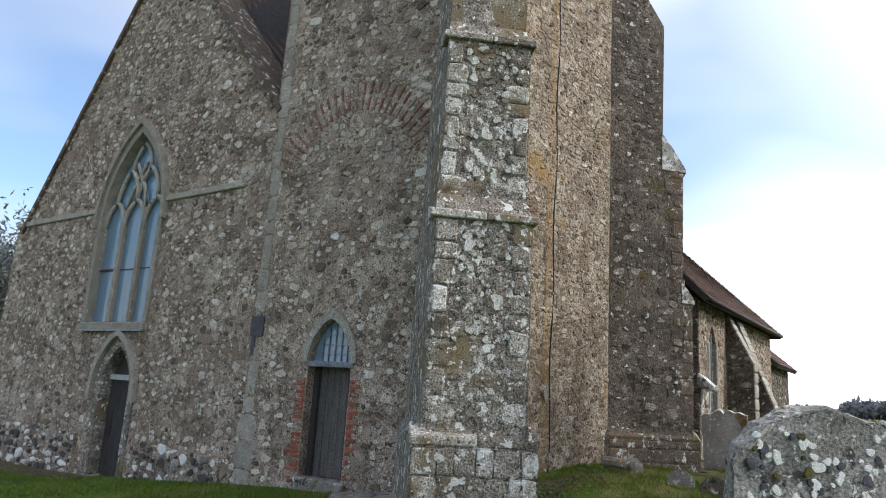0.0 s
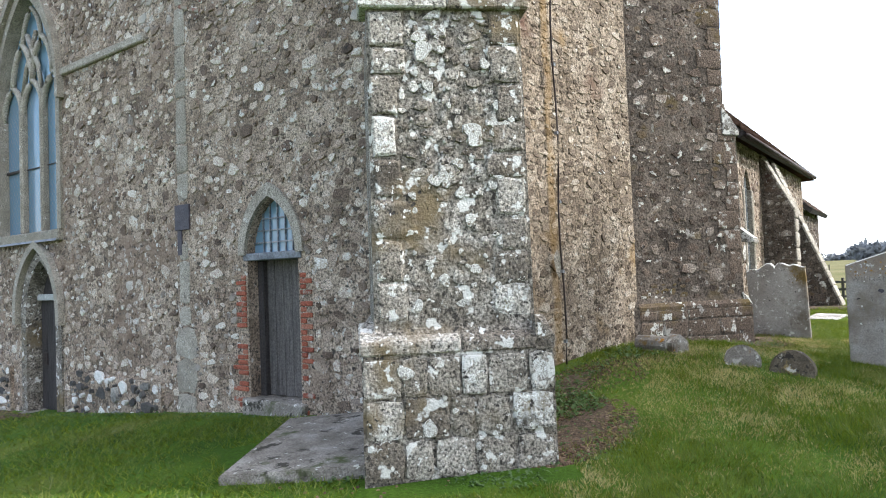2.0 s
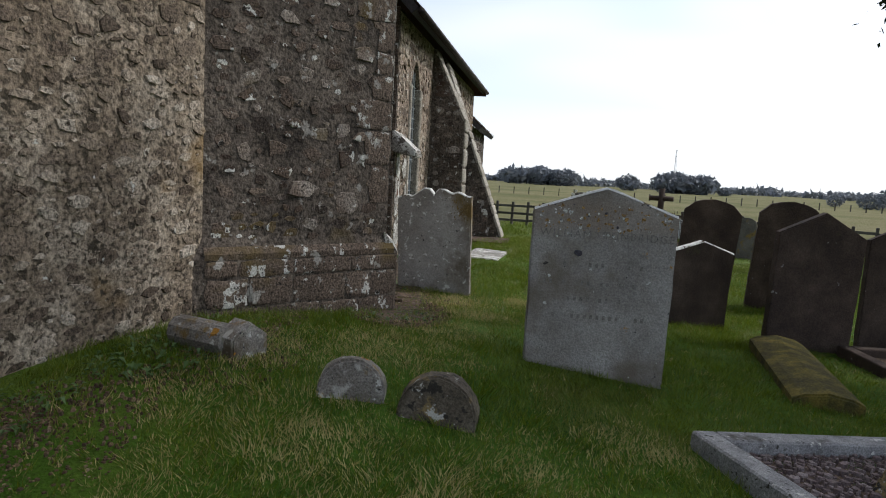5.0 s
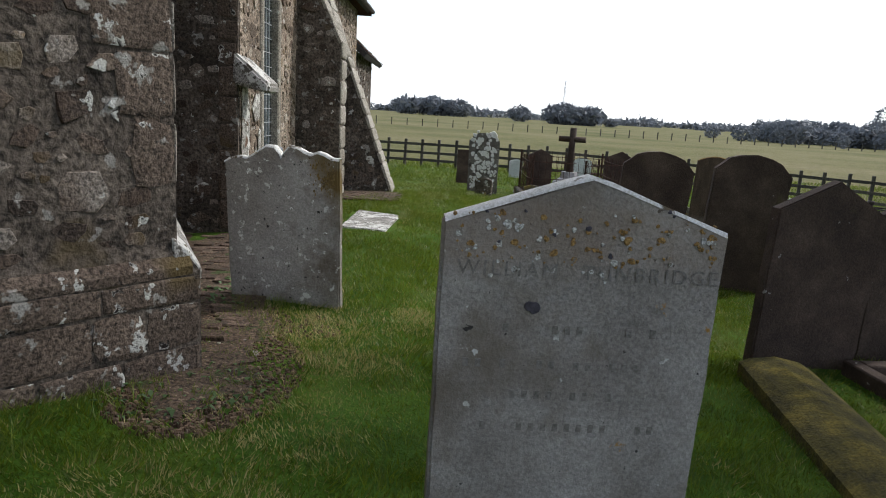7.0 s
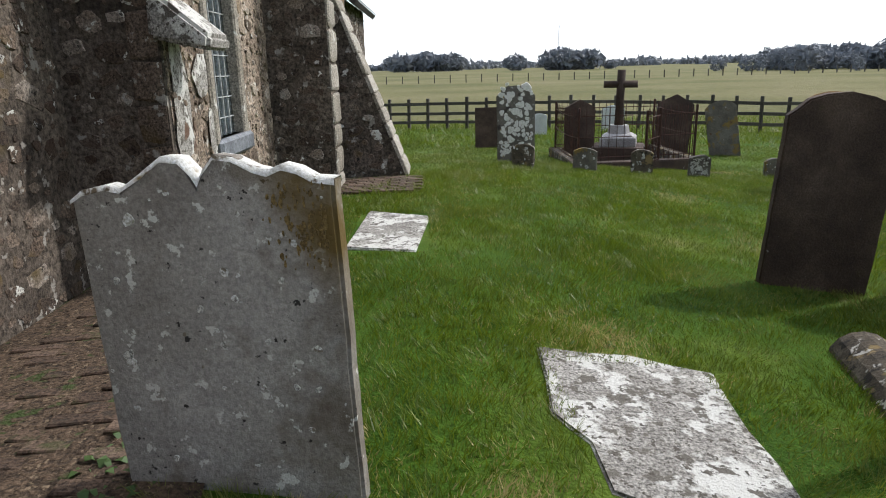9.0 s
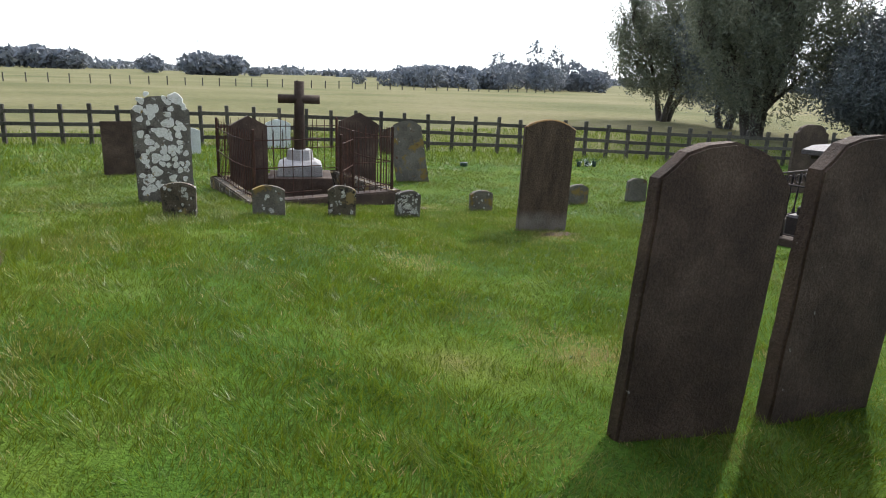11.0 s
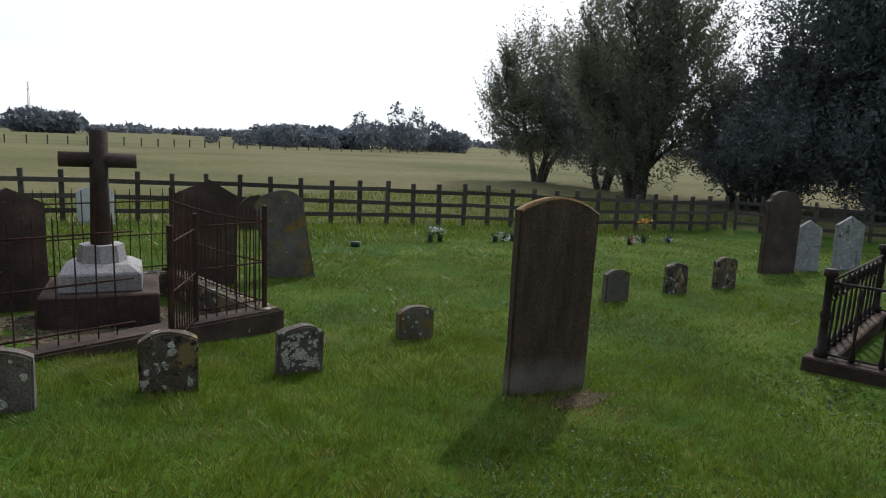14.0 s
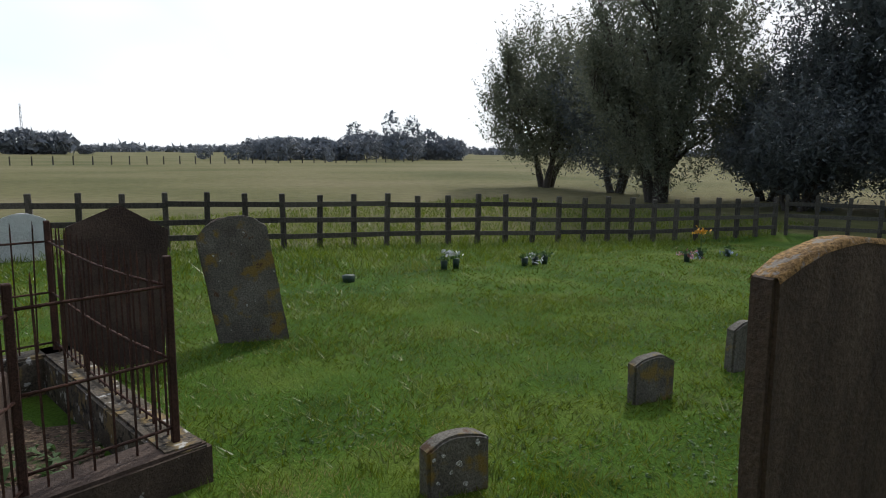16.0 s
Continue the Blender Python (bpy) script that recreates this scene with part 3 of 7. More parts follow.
def add_tube(bm, pts, radii, sides=6, cap=True):
    rings = []
    for i, p in enumerate(pts):
        p = Vector(p)
        d = (Vector(pts[min(i + 1, len(pts) - 1)]) - Vector(pts[max(i - 1, 0)])).normalized()
        a = d.orthogonal().normalized()
        b = d.cross(a)
        r = radii[i] if isinstance(radii, (list, tuple)) else radii
        rings.append([bm.verts.new(p + r * (math.cos(k * 2 * math.pi / sides) * a + math.sin(k * 2 * math.pi / sides) * b)) for k in range(sides)])
    for r0, r1 in zip(rings, rings[1:]):
        best = min(range(sides), key=lambda s: (r1[s].co - r0[0].co).length)
        for k in range(sides):
            bm.faces.new((r0[k], r0[(k + 1) % sides], r1[(k + 1 + best) % sides], r1[(k + best) % sides]))
    if cap:
        bm.faces.new(rings[0][::-1])
        bm.faces.new(rings[-1])


def tube(name, pts, radii, material, parent=None, sides=6, label="", smooth=True):
    bm = bmesh.new()
    add_tube(bm, pts, radii, sides)
    return part(name, bm, material, parent, label, smooth)


def extrude_outline(bm, outline, depth, m=None, bevel=0.0):
    """A flat outline of (x, z) points made a slab of that depth along y, from -depth / 2."""
    front = [bm.verts.new((x, -depth / 2, z)) for x, z in outline]
    back = [bm.verts.new((x, depth / 2, z)) for x, z in outline]
    n = len(outline)
    bm.faces.new(front)
    bm.faces.new(back[::-1])
    for i in range(n):
        bm.faces.new((front[i], back[i], back[(i + 1) % n], front[(i + 1) % n]))
    bmesh.ops.recalc_face_normals(bm, faces=bm.faces)
    if bevel:
        rim = [e for e in bm.edges if len(e.link_faces) == 2 and abs(e.verts[0].co.y - e.verts[1].co.y) < 1e-6]
        bmesh.ops.bevel(bm, geom=rim, offset=bevel, segments=2, affect="EDGES")
    if m is not None:
        bmesh.ops.transform(bm, matrix=m, verts=bm.verts)


BUMPS = [(-4.6, 11.5, 3.0, 0.507), (-16.0, 8.5, 5.0, -0.296), (-3.2, 23.0, 4.5, 0.429), (-3.0, 17.0, 3.5, 0.323), (3.0, 27.0, 4.0, -0.135), (1.0, 17.0, 4.0, -0.235)]


def ground_z(x, y):
    """The lie of the land: the church stands on a low mound in flat marsh."""
    u, v = np.asarray(x, float) / 10, np.asarray(y, float) / 10
    z = -0.008 + 0.094 * u + 0.102 * v - 0.159 * u * u - 0.044 * u * v - 0.056 * v * v
    for cx, cy, s, h in BUMPS:
        z = z + h * np.exp(-((10 * u - cx) ** 2 + (10 * v - cy) ** 2) / s ** 2)
    z = np.clip(z, -0.95, 0.7)
    r = np.hypot(10 * u + 1.0, 10 * v - 15.0)
    w = np.clip((r - 23.0) / 12.0, 0.0, 1.0)
    w = w * w * (3 - 2 * w)
    return z * (1 - w) - 0.72 * w


def gz(x, y):
    return float(ground_z(x, y))


def rubble(name, origin, u, v, w, h, cell, material, parent, inside=None, seed=1, depth=0.016, tilt=0.0, label="", fill=1.0, big=0.1, k=7, edge=(0.78, 0.92)):
    """Many uneven stones of mixed size set in a wall face: u runs along the wall, v up it; the large ones are laid first and small ones fill the gaps."""
    rng = np.random.default_rng(seed)
    u, v, o = np.array(u, float), np.array(v, float), np.array(origin, float)
    nrm = np.cross(u, v)
    cw, ch = cell
    step = min(cw, ch) / 4
    taken = np.zeros((int(h / step) + 2, int(w / step) + 2), bool)
    area = w * h / (cw * ch)
    laid = []
    for size, count in ((2.1, area * big * 0.25), (1.6, area * 0.35), (1.15, area * 1.2), (0.8, area * 2.2), (0.52, area * 2.4)):
        count = int(count)
        cs, ct = rng.uniform(0.02, w - 0.02, count), rng.uniform(0, h, count)
        ok = np.ones(count, bool) if inside is None else inside(cs, ct)
        hw, hh = cw * 0.5 * size * rng.uniform(0.7, 1.25, count), ch * 0.5 * size * rng.uniform(0.7, 1.25, count)
        for p, q, a, b in zip(cs[ok], ct[ok], hw[ok], hh[ok]):
            if p - a < 0 or p + a > w or q - b * 0.6 < 0:
                continue
            i0, i1, j0, j1 = int(max(q - b * 0.85, 0) / step), int((q + b * 0.85) / step) + 1, int((p - a * 0.85) / step), int((p + a * 0.85) / step) + 1
            spot = taken[i0:i1, j0:j1]
            if spot.mean() > 0.06:
                continue
            taken[i0:i1, j0:j1] = True
            laid.append((p, q, a, b))
    s, t, a, b = np.array(laid).T
    n = len(s)
    a, b = a * fill, b * fill
    turn = rng.normal(tilt, 0.2, n)
    ang = (np.arange(k) / k * 2 * np.pi)[None, :] + rng.uniform(-0.3, 0.3, (n, k))
    square = np.maximum(np.abs(np.cos(ang)), np.abs(np.sin(ang))) ** -0.45
    rad = rng.uniform(0.64, 1.12, (n, k)) * square
    px, py = a[:, None] * rad * np.cos(ang), b[:, None] * rad * np.sin(ang)
    c, d = np.cos(turn)[:, None], np.sin(turn)[:, None]
    px, py = px * c - py * d, px * d + py * c
    top = depth * rng.uniform(0.15, 1.4, n)
    ring0 = o + (s[:, None] + px)[..., None] * u + (t[:, None] + py)[..., None] * v - 0.012 * nrm
    inset = rng.uniform(edge[0], edge[1], (n, k))
    lean_u, lean_v = rng.normal(0, 0.05, (2, n))
    tip = np.maximum(top[:, None] * rng.uniform(0.85, 1.1, (n, k)) + px * lean_u[:, None] + py * lean_v[:, None], 0.001)
    ring1 = o + (s[:, None] + px * inset)[..., None] * u + (t[:, None] + py * inset)[..., None] * v + tip[..., None] * nrm
    mid = o + s[:, None] * u + t[:, None] * v + (top * 1.08)[:, None] * nrm
    verts = np.concatenate([ring0, ring1, mid[:, None, :]], axis=1).reshape(-1, 3)
    base = (np.arange(n) * (2 * k + 1))[:, None]
    i0 = np.arange(k)[None, :]
    i1 = (np.arange(k) + 1)[None, :] % k
    quads = np.stack([base + i0, base + i1, base + k + i1, base + k + i0], -1).reshape(-1, 4)
    tris = np.stack([base + k + i0, base + k + i1, np.broadcast_to(base + 2 * k, (n, k))], -1).reshape(-1, 3)
    mesh = bpy.data.meshes.new(name)
    mesh.from_pydata(verts.tolist(), [], quads.tolist() + tris.tolist())
    mesh.update()
    ob = link_mesh(name, mesh, material, parent, label)
    ob["kind"] = "stuff"
    return ob


def block(name, c, u, v, n, w, h, d, material, parent, rng, label=""):
    """One roughly squared stone, its outer face proud of the wall by d, with worn edges."""
    u, v, n, c = Vector(u), Vector(v), Vector(n), Vector(c)
    e = min(w, h) * rng.uniform(0.07, 0.15)
    base = [(-1, -1), (rng.uniform(-0.3, 0.3), -1), (1, -1), (1, rng.uniform(-0.3, 0.3)), (1, 1), (rng.uniform(-0.3, 0.3), 1), (-1, 1), (-1, rng.uniform(-0.3, 0.3))]
    ring = [(x * w / 2 - (0.5 * e if x in (-1, 1) and y in (-1, 1) else 0.0) * x + rng.uniform(-0.45, 0.45) * e, y * h / 2 - (0.5 * e if x in (-1, 1) and y in (-1, 1) else 0.0) * y + rng.uniform(-0.45, 0.45) * e) for x, y in base]
    verts = [c + u * x + v * y - n * 0.03 for x, y in ring] + [c + u * x + v * y + n * d * rng.uniform(0.35, 0.65) for x, y in ring]
    verts += [c + u * x * (1 - 2 * e / w) + v * y * (1 - 2 * e / h) + n * d * rng.uniform(0.8, 1.2) for x, y in ring]
    verts.append(c + n * d * rng.uniform(0.95, 1.3))
    faces = [(q + o, (q + 1) % 8 + o, (q + 1) % 8 + 8 + o, q + 8 + o) for o in (0, 8) for q in range(8)] + [(16 + q, 16 + (q + 1) % 8, 24) for q in range(8)]
    return raw(name, verts, faces, material, parent, label)


def loose_stones(origin, u, v, w, h, cell, material, parent, seed, depth=0.016, name="stone"):
    """Uneven stones fitted into a face, each one a piece of its own."""
    rng = np.random.default_rng(seed)
    u, v, o = np.array(u, float), np.array(v, float), np.array(origin, float)
    nrm = np.cross(u, v)
    cw, ch = cell
    k = 8
    laid = []
    for trial in range(2600):
        ww, hh = cw * rng.uniform(0.35, 1.5) * (1.0 if trial < 700 else 0.6), ch * rng.uniform(0.5, 1.4) * (1.0 if trial < 700 else 0.6)
        cx, cy = rng.uniform(ww * 0.4, w - ww * 0.4), rng.uniform(hh * 0.4, h - hh * 0.4)
        if any(abs(cx - p) < 0.47 * (ww + q) and abs(cy - r) < 0.47 * (hh + t) for p, q, r, t in laid):
            continue
        laid.append((cx, ww, cy, hh))
        if len(laid) > 190:
            break
        ang = np.arange(k) / k * 2 * np.pi + 0.39 + rng.uniform(-0.25, 0.25, k)
        sq = 1.0 / np.maximum(np.abs(np.cos(ang)), np.abs(np.sin(ang))) ** 0.6
        rad = rng.uniform(0.72, 1.12, k) * sq
        px, py = ww * 0.45 * rad * np.cos(ang), hh * 0.45 * rad * np.sin(ang)
        turn = rng.normal(0, 0.15)
        px, py = px * math.cos(turn) - py * math.sin(turn), px * math.sin(turn) + py * math.cos(turn)
        top = depth * rng.uniform(0.2, 1.2)
        verts = [o + (cx + a) * u + (cy + b) * v - 0.012 * nrm for a, b in zip(px, py)]
        verts += [o + (cx + a * 0.85) * u + (cy + b * 0.85) * v + top * rng.uniform(0.6, 1.2) * nrm for a, b in zip(px, py)]
        verts.append(o + cx * u + cy * v + top * 1.2 * nrm)
        faces = [(i, (i + 1) % k, (i + 1) % k + k, i + k) for i in range(k)] + [(i + k, (i + 1) % k + k, 2 * k) for i in range(k)]
        raw(name, verts, faces, material, parent)


def lichen(ob, n, w, z0, z1, face, sizes, material, seed, label="round white lichen", put=None, gap=0.85, drift=0.0):
    """Irregular crusts of lichen on the face of a stone, each a low domed disc; put(x, d, z) places them, d metres out from the face."""
    rng = random.Random(seed)
    put = put or (lambda x, d, z: (x, -face - d, z))
    laid = []
    for trial in range(n * 12):
        r = rng.uniform(*sizes) * (0.6 if trial % 3 else 1.0)
        x, z = rng.uniform(-w / 2 + r, w / 2 - r), rng.uniform(z0 + r, z1 - r)
        if any(math.hypot(x - p, z - q) < gap * (r + t) for p, q, t in laid) or rng.random() < drift * (0.5 - x / w):
            continue
        laid.append((x, z, r))
        if len(laid) >= n:
            break
    for x, z, r in laid:
        k = 12
        swell = [rng.uniform(0, 6.28) for i in range(2)]
        ring = [(r * (1 + 0.16 * math.sin(2 * i * 0.5236 + swell[0]) + 0.12 * math.sin(3 * i * 0.5236 + swell[1]) + rng.uniform(-0.12, 0.12)), i * 2 * math.pi / k) for i in range(k)]
        verts = [put(x + q * math.cos(a), -0.02, z + q * math.sin(a)) for q, a in ring] + [put(x + 0.88 * q * math.cos(a), 0.003, z + 0.88 * q * math.sin(a)) for q, a in ring] + [put(x, 0.0035, z)]
        faces = [(i, (i + 1) % k, (i + 1) % k + k, i + k) for i in range(k)] + [(i + k, (i + 1) % k + k, 2 * k) for i in range(k)]
        raw("lichen_patch", verts, faces, material, ob, label)


# ---- the ground ----
def spread(a, b, step, far):
    """Coordinates with even steps from a to b, growing ever wider out to far on both sides."""
    mid = list(np.arange(a, b + 1e-6, step))
    lo, hi, d = [], [], step
    x = a
    while x > -far:
        d *= 1.28
        x -= d
        lo.append(x)
    d, x = step, b
    while x < far:
        d *= 1.28
        x += d
        hi.append(x)
    return np.array(lo[::-1] + mid + hi)


gx, gy = spread(-26, 30, 0.4, 3000), spread(-10, 44, 0.4, 3000)
GX, GY = np.meshgrid(gx, gy)
GZ = ground_z(GX, GY) + 0.012 * np.sin(GX * 2.1 + 0.7 * GY) * np.sin(GY * 1.7 - 0.4 * GX)
gi = np.arange(GX.size).reshape(GX.shape)
ground = raw("ground", np.stack([GX.ravel(), GY.ravel(), GZ.ravel()], 1).tolist(),
             np.stack([gi[:-1, :-1], gi[:-1, 1:], gi[1:, 1:], gi[1:, :-1]], -1).reshape(-1, 4).tolist(), M["ground"], smooth=True)
tagged(ground, "mown green churchyard lawn running out into dry flat pasture", "ground", kind="structure")

# ---- the church ----
CHURCH_AT = Matrix.Translation((-10.0, 13.0, -0.6))
church = thing("church", CHURCH_AT, "old flint church with a tower, buttresses and red tiled roofs", "church")
WORLD_OF["church"] = CHURCH_AT.inverted()
from mathutils import geometry


def arch(cx, hw, bottom, spring, apex, n=8):
    """A pointed arch as (x, z) points, from its bottom left, clockwise seen from outside."""
    h = apex - spring
    r = (hw * hw + h * h) / (2 * hw)
    end = math.asin(min(1.0, h / r)) if r > h else math.pi / 2
    left = [(cx - hw + r - r * math.cos(end * i / n), spring + r * math.sin(end * i / n)) for i in range(n + 1)]
    right = [(2 * cx - x, z) for x, z in left[::-1][1:]]
    return [(cx - hw, bottom)] + left + right + [(cx + hw, bottom)]


def holed_wall(name, outline, holes, place, depth, material, parent, label=""):
    """A wall with real openings. Points are (s, z); place(s, z, d) puts them into the world, d metres into the wall."""
    loops = [outline] + holes
    tris = geometry.tessellate_polygon([[Vector((s, z, 0)) for s, z in lp] for lp in loops])
    flat = [p for lp in loops for p in lp]
    n = len(flat)
    verts = [place(s, z, 0.0) for s, z in flat] + [place(s, z, depth) for s, z in flat]
    faces = [tuple(t) for t in tris] + [tuple(i + n for i in t[::-1]) for t in tris]
    at = 0
    for lp in loops:
        m = len(lp)
        faces += [(at + i, at + (i + 1) % m, at + (i + 1) % m + n, at + i + n) for i in range(m)]
        at += m
    bm = bmesh.new()
    vs = [bm.verts.new(v) for v in verts]
    for f in faces:
        try:
            bm.faces.new([vs[i] for i in f])
        except ValueError:
            pass
    return part(name, bm, material, parent, label)


def in_loop(s, t, loop):
    """Which of the points lie inside a loop."""
    inside = np.zeros(s.shape, bool)
    for (x0, z0), (x1, z1) in zip(loop, loop[1:] + loop[:1]):
        if z0 != z1:
            inside ^= ((z0 > t) != (z1 > t)) & (s < (x1 - x0) * (t - z0) / (z1 - z0) + x0)
    return inside


def band(name, inner, outer, y0, y1, material, parent, label=""):
    """A moulded surround between two open lines of (x, z) points, standing from y0 (outer) back to y1."""
    n = len(inner)
    verts = [(x, y0, z) for x, z in outer] + [(x, y0, z) for x, z in inner] + [(x, y1, z) for x, z in inner] + [(x, y1, z) for x, z in outer]
    faces = []
    for i in range(n - 1):
        for a, b in ((0, 1), (1, 2), (2, 3), (3, 0)):
            faces.append((a * n + i, a * n + i + 1, b * n + i + 1, b * n + i))
    faces += [(0, n, 2 * n, 3 * n), (n - 1, 4 * n - 1, 3 * n - 1, 2 * n - 1)]
    bm = bmesh.new()
    vs = [bm.verts.new(v) for v in verts]
    for f in faces:
        bm.faces.new([vs[i] for i in f])
    return part(name, bm, material, parent, label)


WY = 8.40                      # the west front
TX = -5.42
SA, SB = Vector((-5.72, 8.75, 0.0)), Vector((-4.95, 12.35, 0.0))     # the tower's side wall in plan
SD = (SB - SA).normalized()
SN = Vector((SD.y, -SD.x, 0.0))
UPZ = Vector((0, 0, 1))
west = lambda s, z, d: (s, WY + d, z)
west_tower = lambda s, z, d: (s, WY - 0.03 + d, z)

# nave gable
APEX = (-15.55, 13.1)
win_open = arch(-15.55, 1.3, 2.72, 5.2, 7.5)
nave_door_open = arch(-15.05, 0.62, -1.2, 1.15, 2.2)
gable = [(-21.55, -1.6), (-10.5, -1.6), (-10.5, 7.0), APEX, (-20.98, 5.55), (-21.55, 5.4)]
nave_wall = holed_wall("nave_wall", gable, [win_open, nave_door_open], west, 0.8, M["mortar"], church, "flint rubble west gable wall")
clear_win, clear_door = arch(-15.55, 1.48, 2.5, 5.2, 7.78), arch(-15.1, 0.98, -1.6, 1.15, 2.5)
GO = (-21.55, WY, -1.2)
rubble("stones", GO, (1, 0, 0), (0, 0, 1), 11.05, 14.2, (0.15, 0.1), M["flint"], nave_wall, seed=3, big=0.08,
       inside=lambda s, t: in_loop(s - 21.55, t - 1.2, gable) & ~in_loop(s - 21.55, t - 1.2, clear_win) & ~in_loop(s - 21.55, t - 1.2, clear_door))

# string course and verge of the gable
for a, b in ((-21.5, -16.95), (-14.1, -11.3)):
    box("string_course", a, b, WY - 0.07, WY + 0.02, 5.5, 5.64, M["quoin"], nave_wall, "weathered pale stone string", 0.02)
for p, q in (((-21.15, 5.3), APEX), ((APEX[0], APEX[1]), (-10.5, 7.0))):
    d = Vector((q[0] - p[0], 0, q[1] - p[1]))
    up = Vector((-d.z, 0, d.x)).normalized() * (1 if d.x > 0 else -1)
    vs = [Vector((p[0], y, p[1])) + up * k + e for y in (WY - 0.09, WY + 0.95) for e in (Vector(), d) for k in (0.0, 0.12)]
    raw("verge", vs, [(0, 2, 3, 1), (4, 5, 7, 6), (0, 1, 5, 4), (2, 6, 7, 3), (1, 3, 7, 5), (0, 4, 6, 2)], M["dark_rag"], nave_wall, "dark stone verge")
# a low plinth of rough flints
def skirt(x0, x1, z0, z1, seed):
    rubble("stones", (x0, WY - 0.06, z0), (1, 0, 0), (0, 0, 1), x1 - x0, z1 - z0, (0.17, 0.12), M["knapped"], nave_wall, seed=seed, depth=0.06, big=0.2)
    box("plinth", x0, x1, WY - 0.07, WY + 0.02, z0 - 0.5, z1, M["mortar"], nave_wall)
skirt(-21.5, -16.3, -1.0, 0.12, 5)
skirt(-13.85, -11.0, -0.75, 0.12, 6)

# west window of the nave
window = raw("window", *(lambda b: (b, [(0, 1, 2, 3)]))([(-16.9, WY - 0.12, 2.5), (-14.2, WY - 0.12, 2.5), (-14.2, WY - 0.02, 2.72), (-16.9, WY - 0.02, 2.72)]), M["lead"], church, "tall three-light pointed window with blue-grey leaded panes")
box("window_sill", -16.95, -14.15, WY - 0.1, WY + 0.3, 2.5, 2.71, M["quoin"], window, "pale stone sill", 0.02)
win_in, win_out = arch(-15.55, 1.27, 2.72, 5.2, 7.45), arch(-15.55, 1.42, 2.72, 5.2, 7.66)
band("surround", win_in, win_out, WY - 0.05, WY + 0.34, M["quoin"], window, "pale dressed stone surround")
band("hood_mould", arch(-15.55, 1.43, 5.1, 5.2, 7.68), arch(-15.55, 1.53, 5.1, 5.2, 7.84), WY - 0.13, WY + 0.01, M["quoin"], window, "weathered hood mould")
glass_y = WY + 0.17
for k, (a, b) in enumerate(((-16.82, -16.04), (-15.94, -15.16), (-15.06, -14.28))):
    raw("pane", [(a, glass_y, 2.74), (b, glass_y, 2.74), (b, glass_y, 5.9), (a, glass_y, 5.9)], [(0, 1, 2, 3)], M["pane"], window)
raw("tracery_glass", [(x, glass_y + 0.02, z) for x, z in arch(-15.55, 1.25, 5.2, 5.22, 7.42)], [tuple(range(len(arch(-15.55, 1.25, 5.2, 5.22, 7.42))))], M["pane"], window)
for x in (-15.99, -15.11):
    box("mullion", x - 0.06, x + 0.06, WY + 0.04, WY + 0.2, 2.72, 5.5, M["quoin"], window, "", 0.035)
def bar(pts, r=0.06, name="tracery"):
    tube(name, [(x, WY + 0.11, z) for x, z in pts], r, M["quoin"], window, 6)
for cx in (-16.43, -15.55, -14.67):
    bar(arch(cx, 0.43, 5.0, 5.1, 5.75, 5)[1:-1])
for cx in (-15.98, -15.12):
    bar(arch(cx, 0.43, 5.7, 5.75, 6.55, 5)[1:-1])
bar(arch(-15.55, 0.4, 6.5, 6.5, 7.2, 5)[1:-1], 0.05)
bar([(-15.96, 5.5), (-15.8, 6.0), (-15.35, 6.7)], 0.05)
bar([(-15.14, 5.5), (-15.3, 6.0), (-15.75, 6.7)], 0.05)
# lead lattice of the lights
lat = bmesh.new()
for a, b in ((-16.82, -16.04), (-15.94, -15.16), (-15.06, -14.28)):
    w = b - a
    for k in range(-6, 34):
        for sgn in (1, -1):
            z0 = 2.74 + k * 0.16
            p, q = (a, z0), (b, z0 + w * 1.35)
            if sgn < 0:
                p, q = (a, z0 + w * 1.35), (b, z0)
            lo, hi = 2.75, 5.6
            def cut(p, q):
                (x0, y0), (x1, y1) = p, q
                t0, t1 = 0.0, 1.0
                dz = y1 - y0
                ta, tb = sorted(((lo - y0) / dz, (hi - y0) / dz))
                t0, t1 = max(t0, ta), min(t1, tb)
                return None if t1 - t0 < 0.02 else ((x0 + (x1 - x0) * t0, y0 + dz * t0), (x0 + (x1 - x0) * t1, y0 + dz * t1))
            c = cut(p, q)
            if c:
                (x0, z0c), (x1, z1c) = c
                e = 0.006
                lat.faces.new([lat.verts.new(v) for v in ((x0, glass_y - 0.01, z0c - e), (x1, glass_y - 0.01, z1c - e), (x1, glass_y - 0.01, z1c + e), (x0, glass_y - 0.01, z0c + e))])
part("lattice", lat, M["lead"], window, "fine diamond lead lattice")
box("saddle_bar", -16.82, -16.04, glass_y - 0.05, glass_y - 0.02, 4.0, 4.05, M["iron"], window)
box("saddle_bar", -15.94, -14.28, glass_y - 0.03, glass_y - 0.015, 4.0, 4.02, M["iron"], window)

